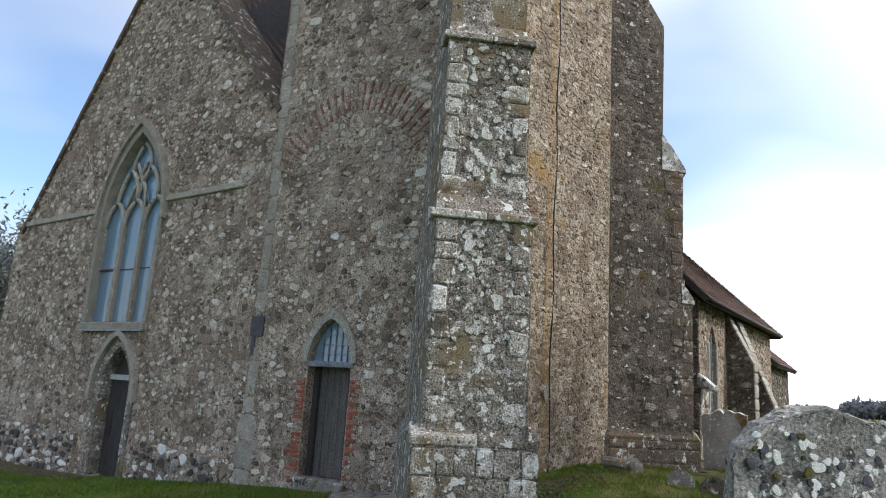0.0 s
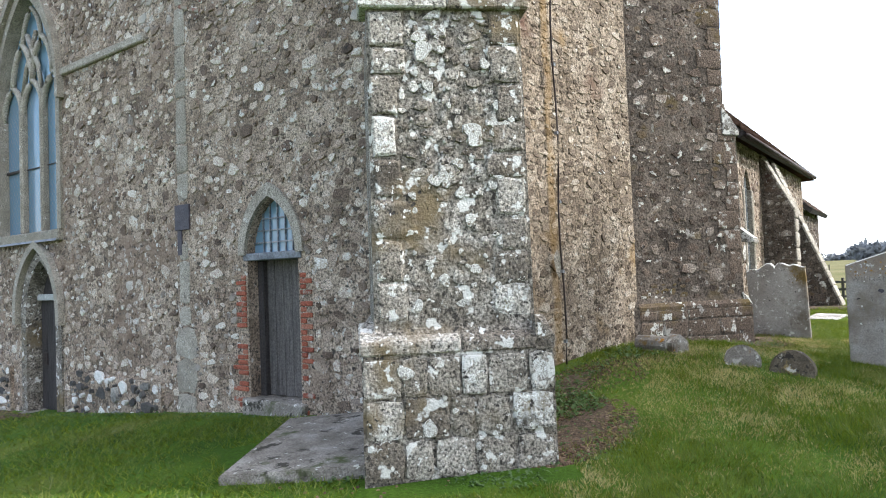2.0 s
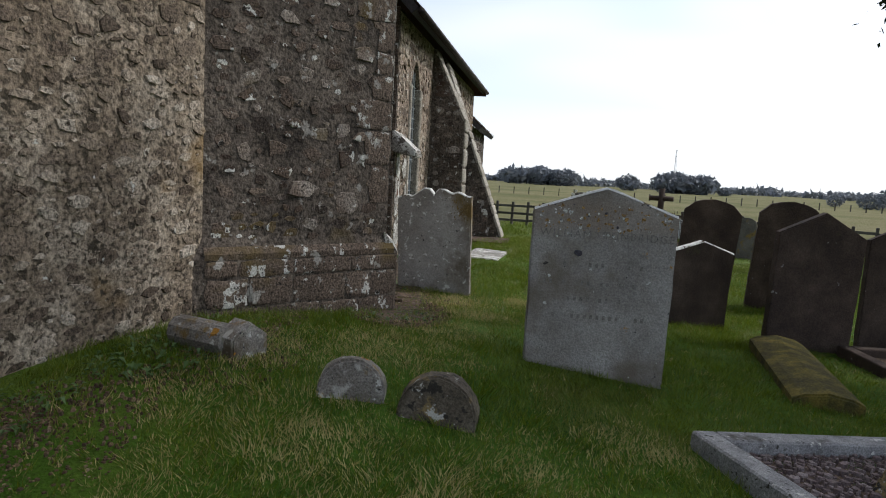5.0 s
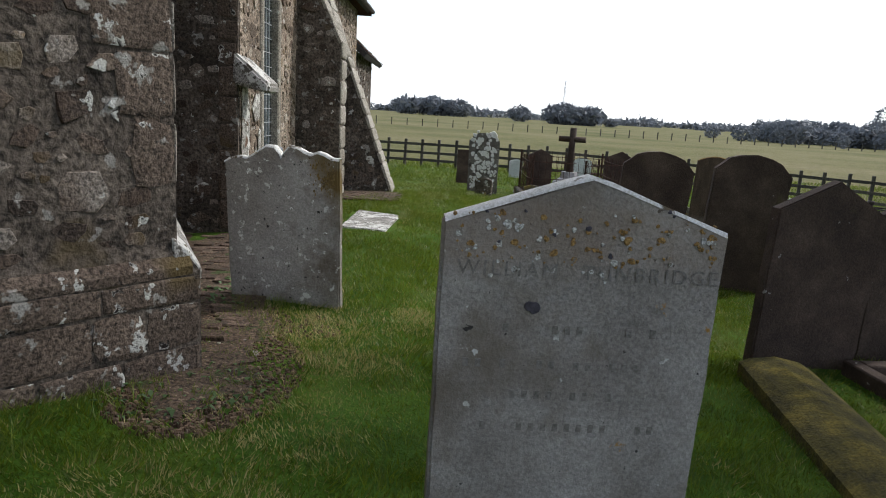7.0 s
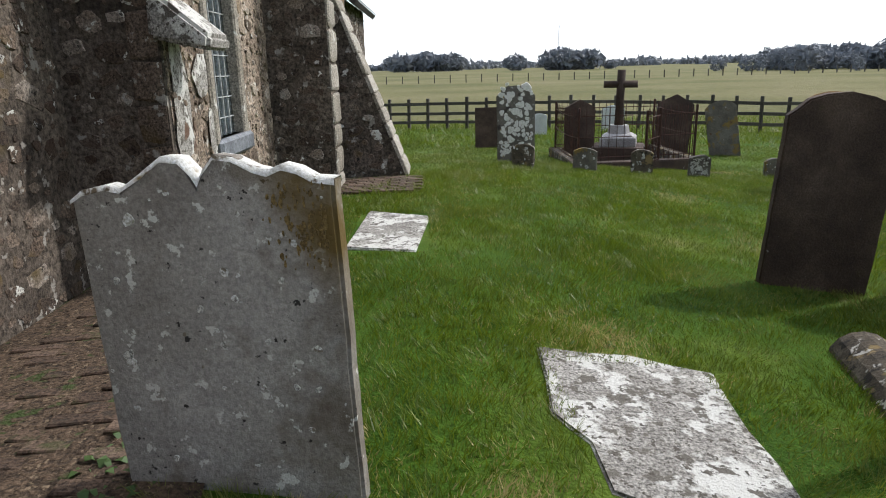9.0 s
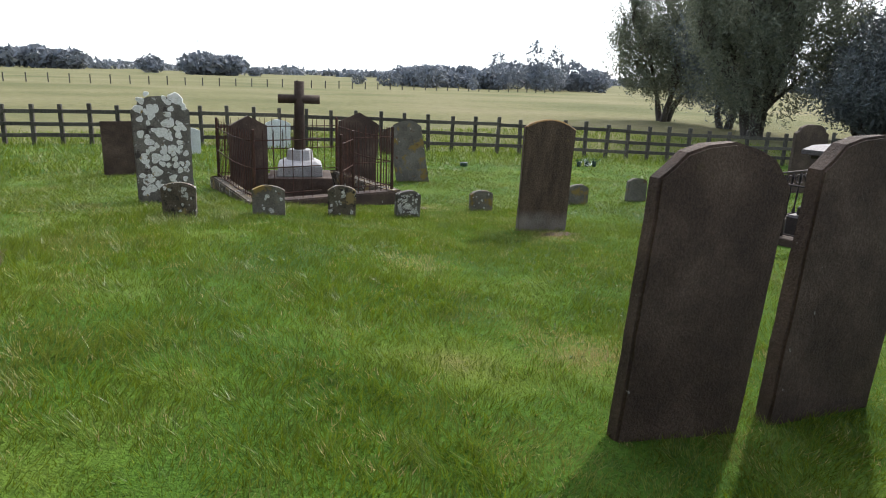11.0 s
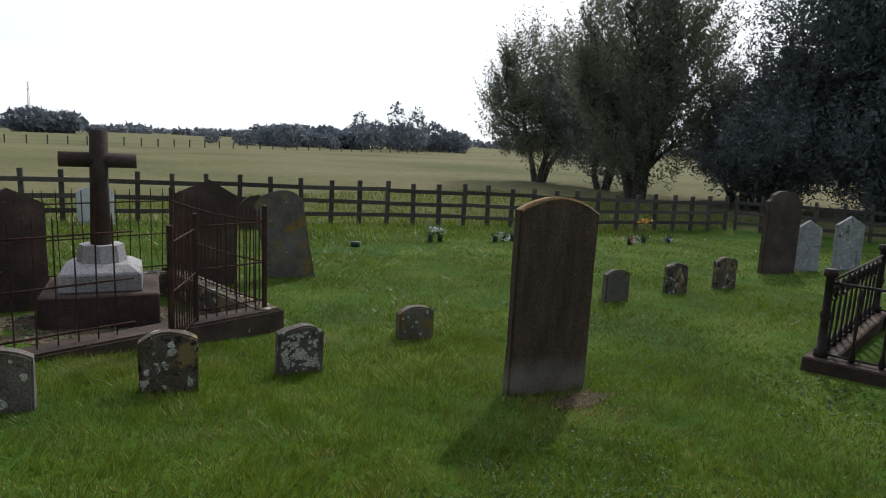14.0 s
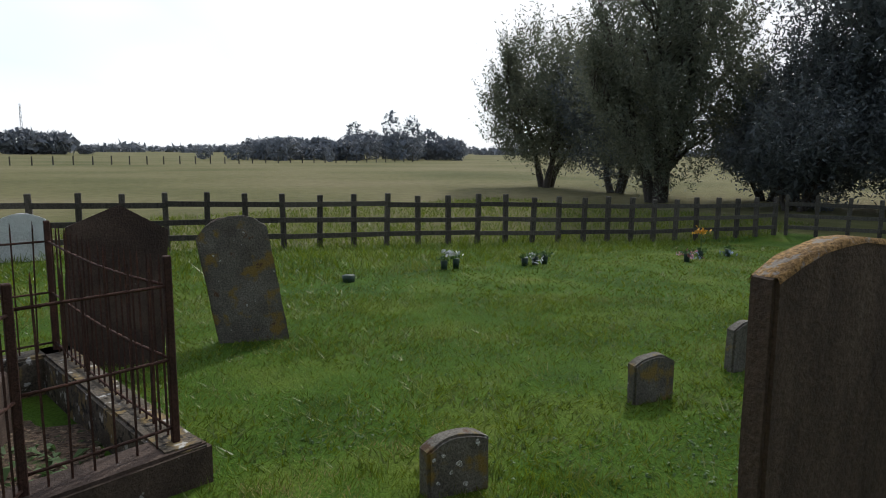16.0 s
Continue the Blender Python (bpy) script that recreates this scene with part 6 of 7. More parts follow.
slab("ledger_slab", [(-3.5, 20.4), (-2.84, 20.1), (-2.95, 18.76), (-3.58, 18.92)], 0.25, M["ledger"], "flat ledger slab whitened by lichen near the aisle wall", "slab", 0.02)
slab("doorstep", [(-6.35, 6.01), (-5.2, 6.65), (-6.0, 7.7), (-6.69, 8.2), (-7.45, 7.75)], 0.3, M["concrete"], "worn mossy stone slab lying beside the buttress", "slab", 0.1)
slab("flat_marker", [(-1.69, 10.52), (-1.28, 10.57), (-1.3, 10.05), (-1.75, 9.99)], 0.15, M["stone_mottled"], "small flat marker stone sunk in the grass", "slab", 0.008)
def body_stone(label, a, b, r, material, sink=0.25, ridge=False):
    """A half-round stone lying along a grave."""
    a, b = Vector((*a, gz(*a))), Vector((*b, gz(*b)))
    d = (b - a)
    ln = d.length
    bm = bmesh.new()
    prof = [(r * math.cos(t), r * 0.95 * math.sin(t)) for t in np.linspace(0, math.pi, 9)]
    if ridge:
        prof = [(r, 0.0), (r, r * 0.45), (r * 0.7, r * 0.6), (0, r * 0.72), (-r * 0.7, r * 0.6), (-r, r * 0.45), (-r, 0.0)]
    extrude_outline(bm, prof + [(-r, -0.2), (r, -0.2)], ln, bevel=0.02)
    ob = part("body_stone", bm, material)
    ob.matrix_basis = Matrix.Translation((a + b) / 2 - Vector((0, 0, sink * r))) @ pose(0, 0, 0, 0, 0, math.degrees(math.atan2(d.y, d.x)) - 90)
    return tagged(ob, label, "body stone")
body_stone("half-round grey body stone lying in the grass", (-0.04, 17.2), (-0.25, 16.25), 0.2, M["stone_mottled"], 0.1)
body_stone("mossy body stone lying along a grave", (0.5, 15.2), (0.2, 12.95), 0.27, M["moss"], 0.05, True)
fallen = thing("fallen_stone", Matrix.Translation((-4.35, 11.45, gz(-4.35, 11.45))), "short fallen stone shaft lying at the foot of the tower wall", "stone")
bm = bmesh.new()
add_tube(bm, [(-0.3, 0.06, 0.08), (0.16, -0.1, 0.08)], 0.11, 10)
part("shaft", bm, M["stone_grey"], fallen)
bm = bmesh.new()
extrude_outline(bm, [(-0.14, -0.1), (0.14, -0.1), (0.14, 0.1), (0.0, 0.2), (-0.14, 0.1)], 0.2, Matrix.Translation((0.22, -0.06, 0.02)) @ pose(0, 0, 0, 0, 0, 60), 0.015)
part("block", bm, M["stone_grey"], fallen)

# kerbed grave with chippings
KG = (-1.1, 11.42)
kg = thing("kerbed_grave", Matrix.Translation((KG[0], KG[1], gz(KG[0], KG[1]) - 0.02)) @ pose(0, 0, 0, 0, 0, 21.0) @ pose(0, 0, 0, 0, 3.6, 0), "grave edged with granite kerbs and filled with chippings", "grave")
for n_, x0, x1, y0, y1 in (("kerb", -0.08, 0.08, -2.1, 0.08), ("kerb", 0.08, 2.5, -0.08, 0.08), ("kerb", 0.08, 2.5, -2.1, -1.94), ("kerb", 2.34, 2.5, -1.94, -0.08)):
    box(n_, x0, x1, y0, y1, -0.2, 0.13, M["kerb"], kg, "", 0.012)
box("corner_post", 1.9, 2.1, -0.1, 0.1, -0.2, 0.2, M["kerb"], kg, "", 0.015)
rubble("chippings", (0.08, -1.94, 0.05), (1, 0, 0), (0, 1, 0), 2.26, 1.86, (0.035, 0.033), M["gravel"], kg, seed=77, depth=0.018, tilt=0.0)
box("bed", 0.08, 2.34, -1.94, -0.08, -0.2, 0.045, M["soil"], kg)
bm = bmesh.new()
extrude_outline(bm, [(-0.3, 0.0), (0.3, 0.0), (0.24, 0.13), (-0.2, 0.18)], 0.45, Matrix.Translation((0.95, -0.75, 0.05)), 0.03)
part("tablet", bm, M["stone_mottled"], kg, "rough grey tablet lying on the chippings")
kg2 = thing("kerbed_grave", Matrix.Translation((1.5, 14.0, gz(2.0, 14.5))) @ pose(0, 0, 0, 0, 0, 4.0), "second kerbed grave with a dark low surround", "grave")
for n_, x0, x1, y0, y1 in (("kerb", -0.07, 0.07, -1.0, 1.6), ("kerb", 0.07, 1.4, 1.46, 1.6), ("kerb", 0.07, 1.4, -1.0, -0.86), ("kerb", 1.26, 1.4, -0.86, 1.46)):
    box(n_, x0, x1, y0, y1, -0.2, 0.12, M["stone_dark"], kg2, "", 0.012)
box("bed", 0.07, 1.26, -0.86, 1.46, -0.2, 0.03, M["soil"], kg2)

# ---- railed grave with a stone cross ----
RZ = -0.12
rail_things = thing("railed_grave", Matrix.Translation((1.1, 27.2, -0.3)), "rusted iron railing on a stone kerb, its gate hanging open", "railing")
WORLD_OF[rail_things.name] = Matrix.Translation((1.1, 27.2, -0.3)).inverted()
FL, FR, BL, BR = (-0.05, 25.9), (2.28, 26.2), (-0.05, 28.35), (2.2, 28.5)
def kerb_run(a, b, w=0.24, h0=-0.5, h1=0.04):
    a, b = Vector((*a, 0)), Vector((*b, 0))
    d = (b - a).normalized()
    n = Vector((-d.y, d.x, 0)) * w / 2
    a, b = a - d * w / 2, b + d * w / 2
    bm = bmesh.new()
    vs = [bm.verts.new(p + Vector((0, 0, z))) for z in (h0, h1) for p in (a - n, b - n, b + n, a + n)]
    for f in ((3, 2, 1, 0), (4, 5, 6, 7), (0, 1, 5, 4), (1, 2, 6, 5), (2, 3, 7, 6), (3, 0, 4, 7)):
        bm.faces.new([vs[i] for i in f])
    bmesh.ops.bevel(bm, geom=[e for e in bm.edges if e.verts[0].co.z > h1 - 0.01 and e.verts[1].co.z > h1 - 0.01], offset=0.02, segments=2, affect="EDGES")
    part("kerb", bm, M["stone_mottled"] if w < 0.25 else M["stone_dark"], rail_things, "lichened stone kerb")
for a, b in ((FL, BL), (BL, BR), (FR, BR)):
    kerb_run(a, b)
kerb_run(FL, FR, 0.27, -0.5, 0.03)
def rail_run(a, b, n, top=1.0, post0=True, post1=True, sag=0.0, low=0.1, tall=1.06, parent=None):
    """Uprights on two thin rails between two posts."""
    a3, b3 = Vector((*a, 0)), Vector((*b, 0))
    P = lambda s, z: a3.lerp(b3, s) + Vector((0, 0, z))
    for on, s in ((post0, 0.0), (post1, 1.0)):
        if on:
            c = P(s, 0)
            box("post", c.x - 0.02, c.x + 0.02, c.y - 0.02, c.y + 0.02, 0.0, tall, M["rust"], parent, "", 0.005)
    for z in (top - 0.1, top - 0.5, low):
        tube("rail", [P(s, z - sag * math.sin(math.pi * s)) for s in (0, 0.25, 0.5, 0.75, 1)], 0.009, M["rust"], parent, 5)
    for k in range(1, n):
        s = k / n
        jig = random.uniform(-0.015, 0.015)
        tube("upright", [P(s, 0.02), P(s + jig, top - sag * math.sin(math.pi * s)), P(s + jig, top + 0.06 - sag * math.sin(math.pi * s))], [0.007, 0.007, 0.002], M["rust"], parent, 4, smooth=False)
rail_run(FL, BL, 22, sag=0.05, parent=rail_things)
rail_run(BL, BR, 18, post0=False, parent=rail_things)
rail_run(FR, BR, 22, post1=False, sag=0.04, parent=rail_things)
rail_run(FL, (1.0, 26.03), 7, post0=False, post1=False, low=0.12, parent=rail_things)
rail_run((1.55, 26.1), FR, 7, post0=False, post1=False, low=0.12, parent=rail_things)
rail_run((1.08, 25.4), (1.55, 26.1), 10, top=0.98, low=0.06, tall=1.02, parent=rail_things)

cross = thing("stone_cross", Matrix.Translation((1.1, 27.35, RZ)) @ pose(0, 0, 0, 0, 0, -18), "weathered round-shafted stone cross on a stepped marble base", "cross")
box("plinth", -0.52, 0.52, -0.5, 0.5, -0.25, 0.3, M["stone_dark"], cross, "dark square plinth", 0.015)
bm = bmesh.new()
vs = [[bm.verts.new((sx * w, sy * w, z)) for sx, sy in ((-1, -1), (1, -1), (1, 1), (-1, 1))] for z, w in ((0.3, 0.37), (0.48, 0.36), (0.55, 0.25))]
for r0, r1 in zip(vs, vs[1:]):
    for k in range(4):
        bm.faces.new((r0[k], r0[(k + 1) % 4], r1[(k + 1) % 4], r1[k]))
bm.faces.new(vs[0][::-1]); bm.faces.new(vs[-1])
bmesh.ops.bevel(bm, geom=bm.edges[:], offset=0.012, segments=1, affect="EDGES")
part("step", bm, M["marble"], cross, "pale weathered marble step")
bm = bmesh.new()
add_tube(bm, [(0, 0, 0.55), (0, 0, 0.72)], [0.23, 0.2], 8)
part("step", bm, M["marble"], cross, "octagonal pale base")
tube("shaft", [(0, 0, 0.7), (0, 0, 1.3), (0.01, 0, 1.84)], [0.1, 0.085, 0.085], M["stone_dark"], cross, 12)
tube("arm", [(-0.34, 0, 1.55), (0.34, 0, 1.55)], [0.075, 0.075], M["stone_dark"], cross, 12, "round lichened arm")
for k in range(4):
    for i in range(9 - k):
        box("letter_mark", -0.22 + i * 0.05 + 0.01 * k, -0.19 + i * 0.05 + 0.01 * k, -0.372, -0.366, 0.45 - k * 0.035, 0.465 - k * 0.035, M["kerb"], cross)
headstone("dark headstone with a pointed top inside the railings", (0.12, 28.2), (0.78, 28.22), 1.1, "shoulder", M["stone_dark"], 0.1)
headstone("broad dark headstone leaning behind the railings", (2.32, 28.95), (3.1, 28.75), 1.13, "shoulder", M["stone_dark"], 0.12, 4.0, 3.0)

# ---- chest tomb in cast-iron railings ----
tomb_base = thing("tomb_railing", Matrix.Translation((5.67, 22.2, gz(6.5, 21.5))) @ pose(0, 0, 0, 0, 0, -84), "low cast-iron railing with twisted balusters on a dark kerb", "railing")
TL, TW = 3.9, 2.56      # along, across
for x0, x1, y0, y1 in ((-0.12, TL, -0.12, 0.12), (-0.12, TL, TW - 0.12, TW + 0.12), (-0.12, 0.12, 0.12, TW - 0.12), (TL - 0.24, TL, 0.12, TW - 0.12)):
    box("kerb", x0, x1, y0, y1, -0.2, 0.12, M["stone_dark"], tomb_base, "", 0.015)
def baluster(x, y, parent, h=0.78, lean=(0.0, 0.0)):
    pts = [(0.0, 0.11, 0.02), (0.0, 0.16, 0.03), (0.0, 0.26, 0.012), (0.0, 0.45, 0.016), (0.0, 0.6, 0.011), (0.0, 0.7, 0.026), (0.0, h, 0.01)]
    tube("baluster", [(x + lean[0] * p[1], y + lean[1] * p[1], p[1]) for p in pts], [p[2] for p in pts], M["iron"], parent, 6)
for k in range(1, 17):
    baluster(0.02 + k * 0.225, 0.0, tomb_base)
    baluster(0.02 + k * 0.225, TW, tomb_base)
for k in range(1, 11):
    baluster(0.0, k * 0.235, tomb_base, lean=(0.0, 0.12))
    baluster(TL - 0.12, k * 0.235, tomb_base)
for x, y in ((0, 0), (0, TW), (TL - 0.12, 0), (TL - 0.12, TW), (TL / 2, 0), (TL / 2, TW)):
    pts = [(0.1, 0.06), (0.18, 0.06), (0.2, 0.04), (0.45, 0.035), (0.5, 0.05), (0.55, 0.035), (0.84, 0.035), (0.86, 0.06), (0.92, 0.06)]
    tube("post", [(x, y, z) for z, r in pts], [r for z, r in pts], M["iron"], tomb_base, 8)
for a, b in (((0, 0), (TL - 0.12, 0)), ((0, TW), (TL - 0.12, TW)), ((0, 0), (0, TW)), ((TL - 0.12, 0), (TL - 0.12, TW))):
    for z, r in ((0.8, 0.014), (0.15, 0.012)):
        tube("rail", [(*a, z), (*b, z)], r, M["iron"], tomb_base, 6)
# leafy ironwork under the top rail of the short end
rngi = random.Random(5)
for k in range(20):
    y = 0.1 + k * 0.12
    tube("scroll", [(rngi.uniform(-0.02, 0.02), y + 0.06 * math.cos(a), 0.68 + 0.07 * math.sin(a)) for a in np.linspace(0, 5.2, 8)], 0.009, M["iron"], tomb_base, 4)
tomb_at = Matrix.Translation((5.67, 22.2, gz(6.5, 21.5))) @ pose(0, 0, 0, 0, 0, -84)
tomb = thing("chest_tomb", tomb_at @ Matrix.Translation((2.08, 1.28, 0.03)), "large dark chest tomb with a smooth pale lid, inside iron railings", "tomb")
box("base", -1.6, 1.6, -0.82, 0.82, -0.2, 0.3, M["tomb"], tomb, "dark moulded base", 0.03)
box("base", -1.5, 1.5, -0.74, 0.74, 0.3, 0.42, M["tomb"], tomb, "", 0.02)
box("chest", -1.38, 1.38, -0.62, 0.62, 0.42, 1.08, M["tomb"], tomb, "dark panelled chest", 0.012)
for k in range(6):
    box("pilaster", -1.38 + k * 0.54, -1.32 + k * 0.54, -0.64, -0.6, 0.44, 1.06, M["tomb"], tomb, "", 0.006)
box("cornice", -1.46, 1.46, -0.7, 0.7, 1.08, 1.14, M["tomb"], tomb, "", 0.015)
bm = bmesh.new()
extrude_outline(bm, [(-0.78, 1.14), (0.78, 1.14), (0.78, 1.2), (0.5, 1.25), (-0.5, 1.25), (-0.78, 1.2)], 3.1, pose(0, 0, 0, 0, 0, 90), 0.012)
part("lid", bm, M["tomb_top"], tomb, "smooth pale sloping lid")

# ---- flowers and small things on the lawn ----
def petals(name, c, r, n, size, material, parent, seed, flat=0.6):
    rng = np.random.default_rng(seed)
    verts, faces = [], []
    for k in range(n):
        p = Vector(c) + Vector((rng.normal(0, r), rng.normal(0, r), abs(rng.normal(0, r * flat))))
        a, b = Vector(rng.normal(0, 1, 3)).normalized() * size, Vector(rng.normal(0, 1, 3)).normalized() * size
        i = len(verts)
        verts += [p - a - b * 0.4, p + a - b * 0.4, p + a * 0.6 + b, p - a * 0.6 + b]
        faces.append((i, i + 1, i + 2, i + 3))
    ob = raw(name, verts, faces, material, parent)
    ob["kind"] = "stuff"
    return ob
def pot_of_flowers(x, y, colour, label, h=0.18, spread_=0.07, n=26, seed=1, pots=1, extra=None):
    t = thing("grave_flowers", Matrix.Translation((x, y, gz(x, y))), label, "flowers")
    for k in range(pots):
        tube("pot", [(k * 0.28 - 0.14 * (pots - 1), 0, -0.03), (k * 0.28 - 0.14 * (pots - 1), 0, 0.16)], [0.05, 0.065], M["plastic_green"], t, 10)
        petals("leaves", (k * 0.28 - 0.14 * (pots - 1), 0, 0.16), 0.06, 30, 0.03, M["weed"], t, seed + 5 + k)
    petals("blooms", (0.0, 0.0, h), spread_, n, 0.035, M[colour], t, seed)
    if extra:
        petals("blooms", extra[0], extra[1], extra[2], 0.03, M[extra[3]], t, seed + 9)
    return t
pot_of_flowers(8.75, 31.0, "petal_white", "white grave flowers with dark green pots on the lawn", 0.24, 0.07, 40, 3, 2)
pot_of_flowers(10.35, 30.45, "petal_white", "two dark pots and white flowers laid on the grass", 0.06, 0.1, 26, 4, 3)
pot_of_flowers(13.4, 29.1, "petal_pink", "pot with pink and blue wrapped flowers", 0.1, 0.12, 30, 5, 1, ((0.2, 0, 0.05), 0.1, 20, "petal_blue"))
of = pot_of_flowers(14.35, 29.3, "petal_orange", "tall orange flowers in a grave vase", 0.52, 0.09, 34, 6, 1)
tube("stem", [(0, 0, 0.1), (0.02, 0, 0.52)], 0.01, M["weed"], of, 5)
pot_of_flowers(15.4, 29.2, "petal_blue", "pale blue wrapped bouquet lying on the grass", 0.04, 0.1, 24, 7, 1)
tube("flower_holder", [(6.62, 30.95, gz(6.62, 30.95) - 0.02), (6.62, 30.95, gz(6.62, 30.95) + 0.1)], [0.09, 0.1], M["plastic_green"], None, 10)
tagged(bpy.data.objects["flower_holder"], "small black flower holder set in the lawn", "flower holder")

# ---- timber fence ----
def fence_run(name, a, b, n, label):
    t = thing(name, Matrix.Translation((*a, gz(*a))), label, "fence")
    a3, b3 = Vector((*a, 0)), Vector((*b, 0))
    d = (b3 - a3)
    turn = math.degrees(math.atan2(d.y, d.x))
    rng = random.Random(n)
    step = d.length / n
    top = []
    for k in range(n + 1):
        p = a3 + d * (k / n)
        top.append(gz(p.x, p.y))
    smooth = np.convolve(np.pad(top, 4, mode="edge"), np.ones(9) / 9, "valid")
    for k in range(n + 1):
        p = a3 + d * (k / n) - a3
        z = smooth[k] - gz(*a)
        box("post", -0.055, 0.055, -0.06, 0.06, -0.4, 1.2 + rng.uniform(-0.03, 0.05), M["fence_wood"], t, "", 0.012, Matrix.Translation((p.x, p.y, z)) @ pose(0, 0, 0, rng.uniform(-1.5, 1.5), rng.uniform(-1.5, 1.5), turn))
    for zr in (0.28, 0.62, 0.98):
        for k in range(0, n, 3):
            k1 = min(k + 3, n)
            p, q = d * (k / n), d * (k1 / n)
            z0, z1 = smooth[k] - gz(*a) + zr + rng.uniform(-0.02, 0.02), smooth[k1] - gz(*a) + zr + rng.uniform(-0.02, 0.02)
            side = Vector((d.y, -d.x, 0)).normalized() * 0.075
            bm = bmesh.new()
            up = Vector((0, 0, 0.055))
            th = side.normalized() * 0.02
            vs = [bm.verts.new(v) for v in (Vector((p.x, p.y, z0)) + side - th - up, Vector((q.x, q.y, z1)) + side - th - up, Vector((q.x, q.y, z1)) + side - th + up, Vector((p.x, p.y, z0)) + side - th + up,
                                            Vector((p.x, p.y, z0)) + side + th - up, Vector((q.x, q.y, z1)) + side + th - up, Vector((q.x, q.y, z1)) + side + th + up, Vector((p.x, p.y, z0)) + side + th + up)]
            for f in ((0, 1, 2, 3), (7, 6, 5, 4), (0, 4, 5, 1), (1, 5, 6, 2), (2, 6, 7, 3), (3, 7, 4, 0)):
                bm.faces.new([vs[i] for i in f])
            part("rail", bm, M["fence_wood"], t)
    return t
fence_run("timber_fence", (-12.0, 42.5), (22.35, 30.96), 46, "dark weathered post and rail fence between churchyard and field")
fence_run("timber_fence", (22.6, 30.7), (29.0, 14.0), 22, "dark weathered post and rail fence under the willows")

# ---- trees ----
def tree(name, x, y, height, spread_r, seed, material, label, leaves=26000, leaf=0.1, droop=0.25, stems=3, low=0.12, clump=0.085, dense=1.0):
    rng = random.Random(seed)
    nrg = np.random.default_rng(seed)
    t = thing(name, Matrix.Translation((x, y, gz(x, y))), label, "tree")
    bm = bmesh.new()
    tips = []
    def limb(p, d, length, r, depth):
        pts, rad = [p], [r]
        for k in range(4):
            d = (d + Vector((rng.uniform(-0.25, 0.25), rng.uniform(-0.25, 0.25), rng.uniform(-0.05, 0.2)))).normalized()
            p = p + d * length / 4
            far = math.hypot(p.x, p.y) / (spread_r * 0.82)
            if far > 1:
                p = Vector((p.x / far, p.y / far, p.z))
            pts.append(p)
            rad.append(r * (1 - 0.2 * (k + 1)))
        add_tube(bm, pts, rad, 7 if depth < 2 else 5, cap=False)
        if depth < 3:
            for k in range(rng.randint(3, 5)):
                q = pts[rng.randint(1, 4)]
                nd = (d + Vector((rng.uniform(-1, 1), rng.uniform(-1, 1), rng.uniform(-0.2, 0.7)))).normalized()
                limb(q, nd, length * rng.uniform(0.45, 0.7), r * 0.5, depth + 1)
        if depth >= 1:
            tips.extend(pts[2:])
    for k in range(stems):
        a = k * 2 * math.pi / stems + rng.uniform(-0.5, 0.5)
        limb(Vector((0.25 * math.cos(a), 0.25 * math.sin(a), -0.2)), Vector((0.35 * math.cos(a), 0.35 * math.sin(a), 1)).normalized(), height * 0.5, height * 0.026, 0)
    part("trunk", bm, M["bark"], t, "rough grey-brown trunk and limbs", True)
    # leafy tufts on an uneven, lobed shell, each tuft pointing up and out, with a dense dark inside
    lob = nrg.normal(0, 1, (11, 3))
    lob /= np.linalg.norm(lob, axis=1)[:, None]
    tufts = int(90 + 11 * spread_r * height)
    d = nrg.normal(0, 1, (tufts, 3))
    d /= np.linalg.norm(d, axis=1)[:, None]
    lobed = 0.68 + 0.4 * np.clip(np.max(d @ lob.T, axis=1), 0, 1) ** 3
    rr = nrg.uniform(0.35, 1.0, tufts) ** 0.45 * lobed
    half = np.array((spread_r, spread_r, height * (0.48 - low / 2)))
    cen = d * rr[:, None] * half + (0, 0, height * (0.5 + low / 2))
    tp = np.array([list(p) for p in tips])
    tp = tp[(np.hypot(tp[:, 0], tp[:, 1]) < spread_r) & (tp[:, 2] > height * max(low, 0.1)) & (tp[:, 2] < height)]
    cen = np.concatenate([cen, tp[nrg.integers(0, len(tp), tufts // 3)]])
    out = (cen - (0, 0, height * 0.4)) / half
    wide = spread_r * clump * nrg.uniform(0.5, 1.5, len(cen))
    share = wide ** 2
    pick = nrg.choice(len(cen), leaves, p=share / share.sum())
    way = out[pick] * 0.7 + (0, 0, 0.75)
    way /= np.linalg.norm(way, axis=1)[:, None]
    along = np.abs(nrg.normal(0, 2.6, leaves)) * wide[pick] - wide[pick]
    c = cen[pick] + way * along[:, None] + nrg.normal(0, 0.6, (leaves, 3)) * (wide[pick] * np.clip(1.1 - along / (7 * wide[pick]), 0.25, 1.2))[:, None]
    a = way * 0.5 + nrg.normal(0, 0.7, (leaves, 3))
    a[:, 2] -= droop
    a /= np.linalg.norm(a, axis=1)[:, None]
    b = np.cross(a, nrg.normal(0, 1, (leaves, 3)))
    b /= np.linalg.norm(b, axis=1)[:, None]
    sz = leaf * nrg.uniform(0.6, 1.4, leaves)[:, None]
    inner = int(leaves * 0.12 * dense)
    if inner:
        q = nrg.normal(0, 1, (inner, 3))
        q /= np.linalg.norm(q, axis=1)[:, None]
        c[:inner] = q * nrg.uniform(0.1, 0.74, (inner, 1)) * half + (0, 0, height * (0.5 + low / 2))
        sz[:inner] *= 2.6
    c[:, 2] = np.maximum(c[:, 2], 0.1)
    verts = np.stack([c - a * sz, c + b * sz * 0.3, c + a * sz, c - b * sz * 0.3], 1).reshape(-1, 3)
    idx = np.arange(leaves * 4).reshape(-1, 4)
    mesh = bpy.data.meshes.new("crown")
    mesh.from_pydata(verts.tolist(), [], idx.tolist())
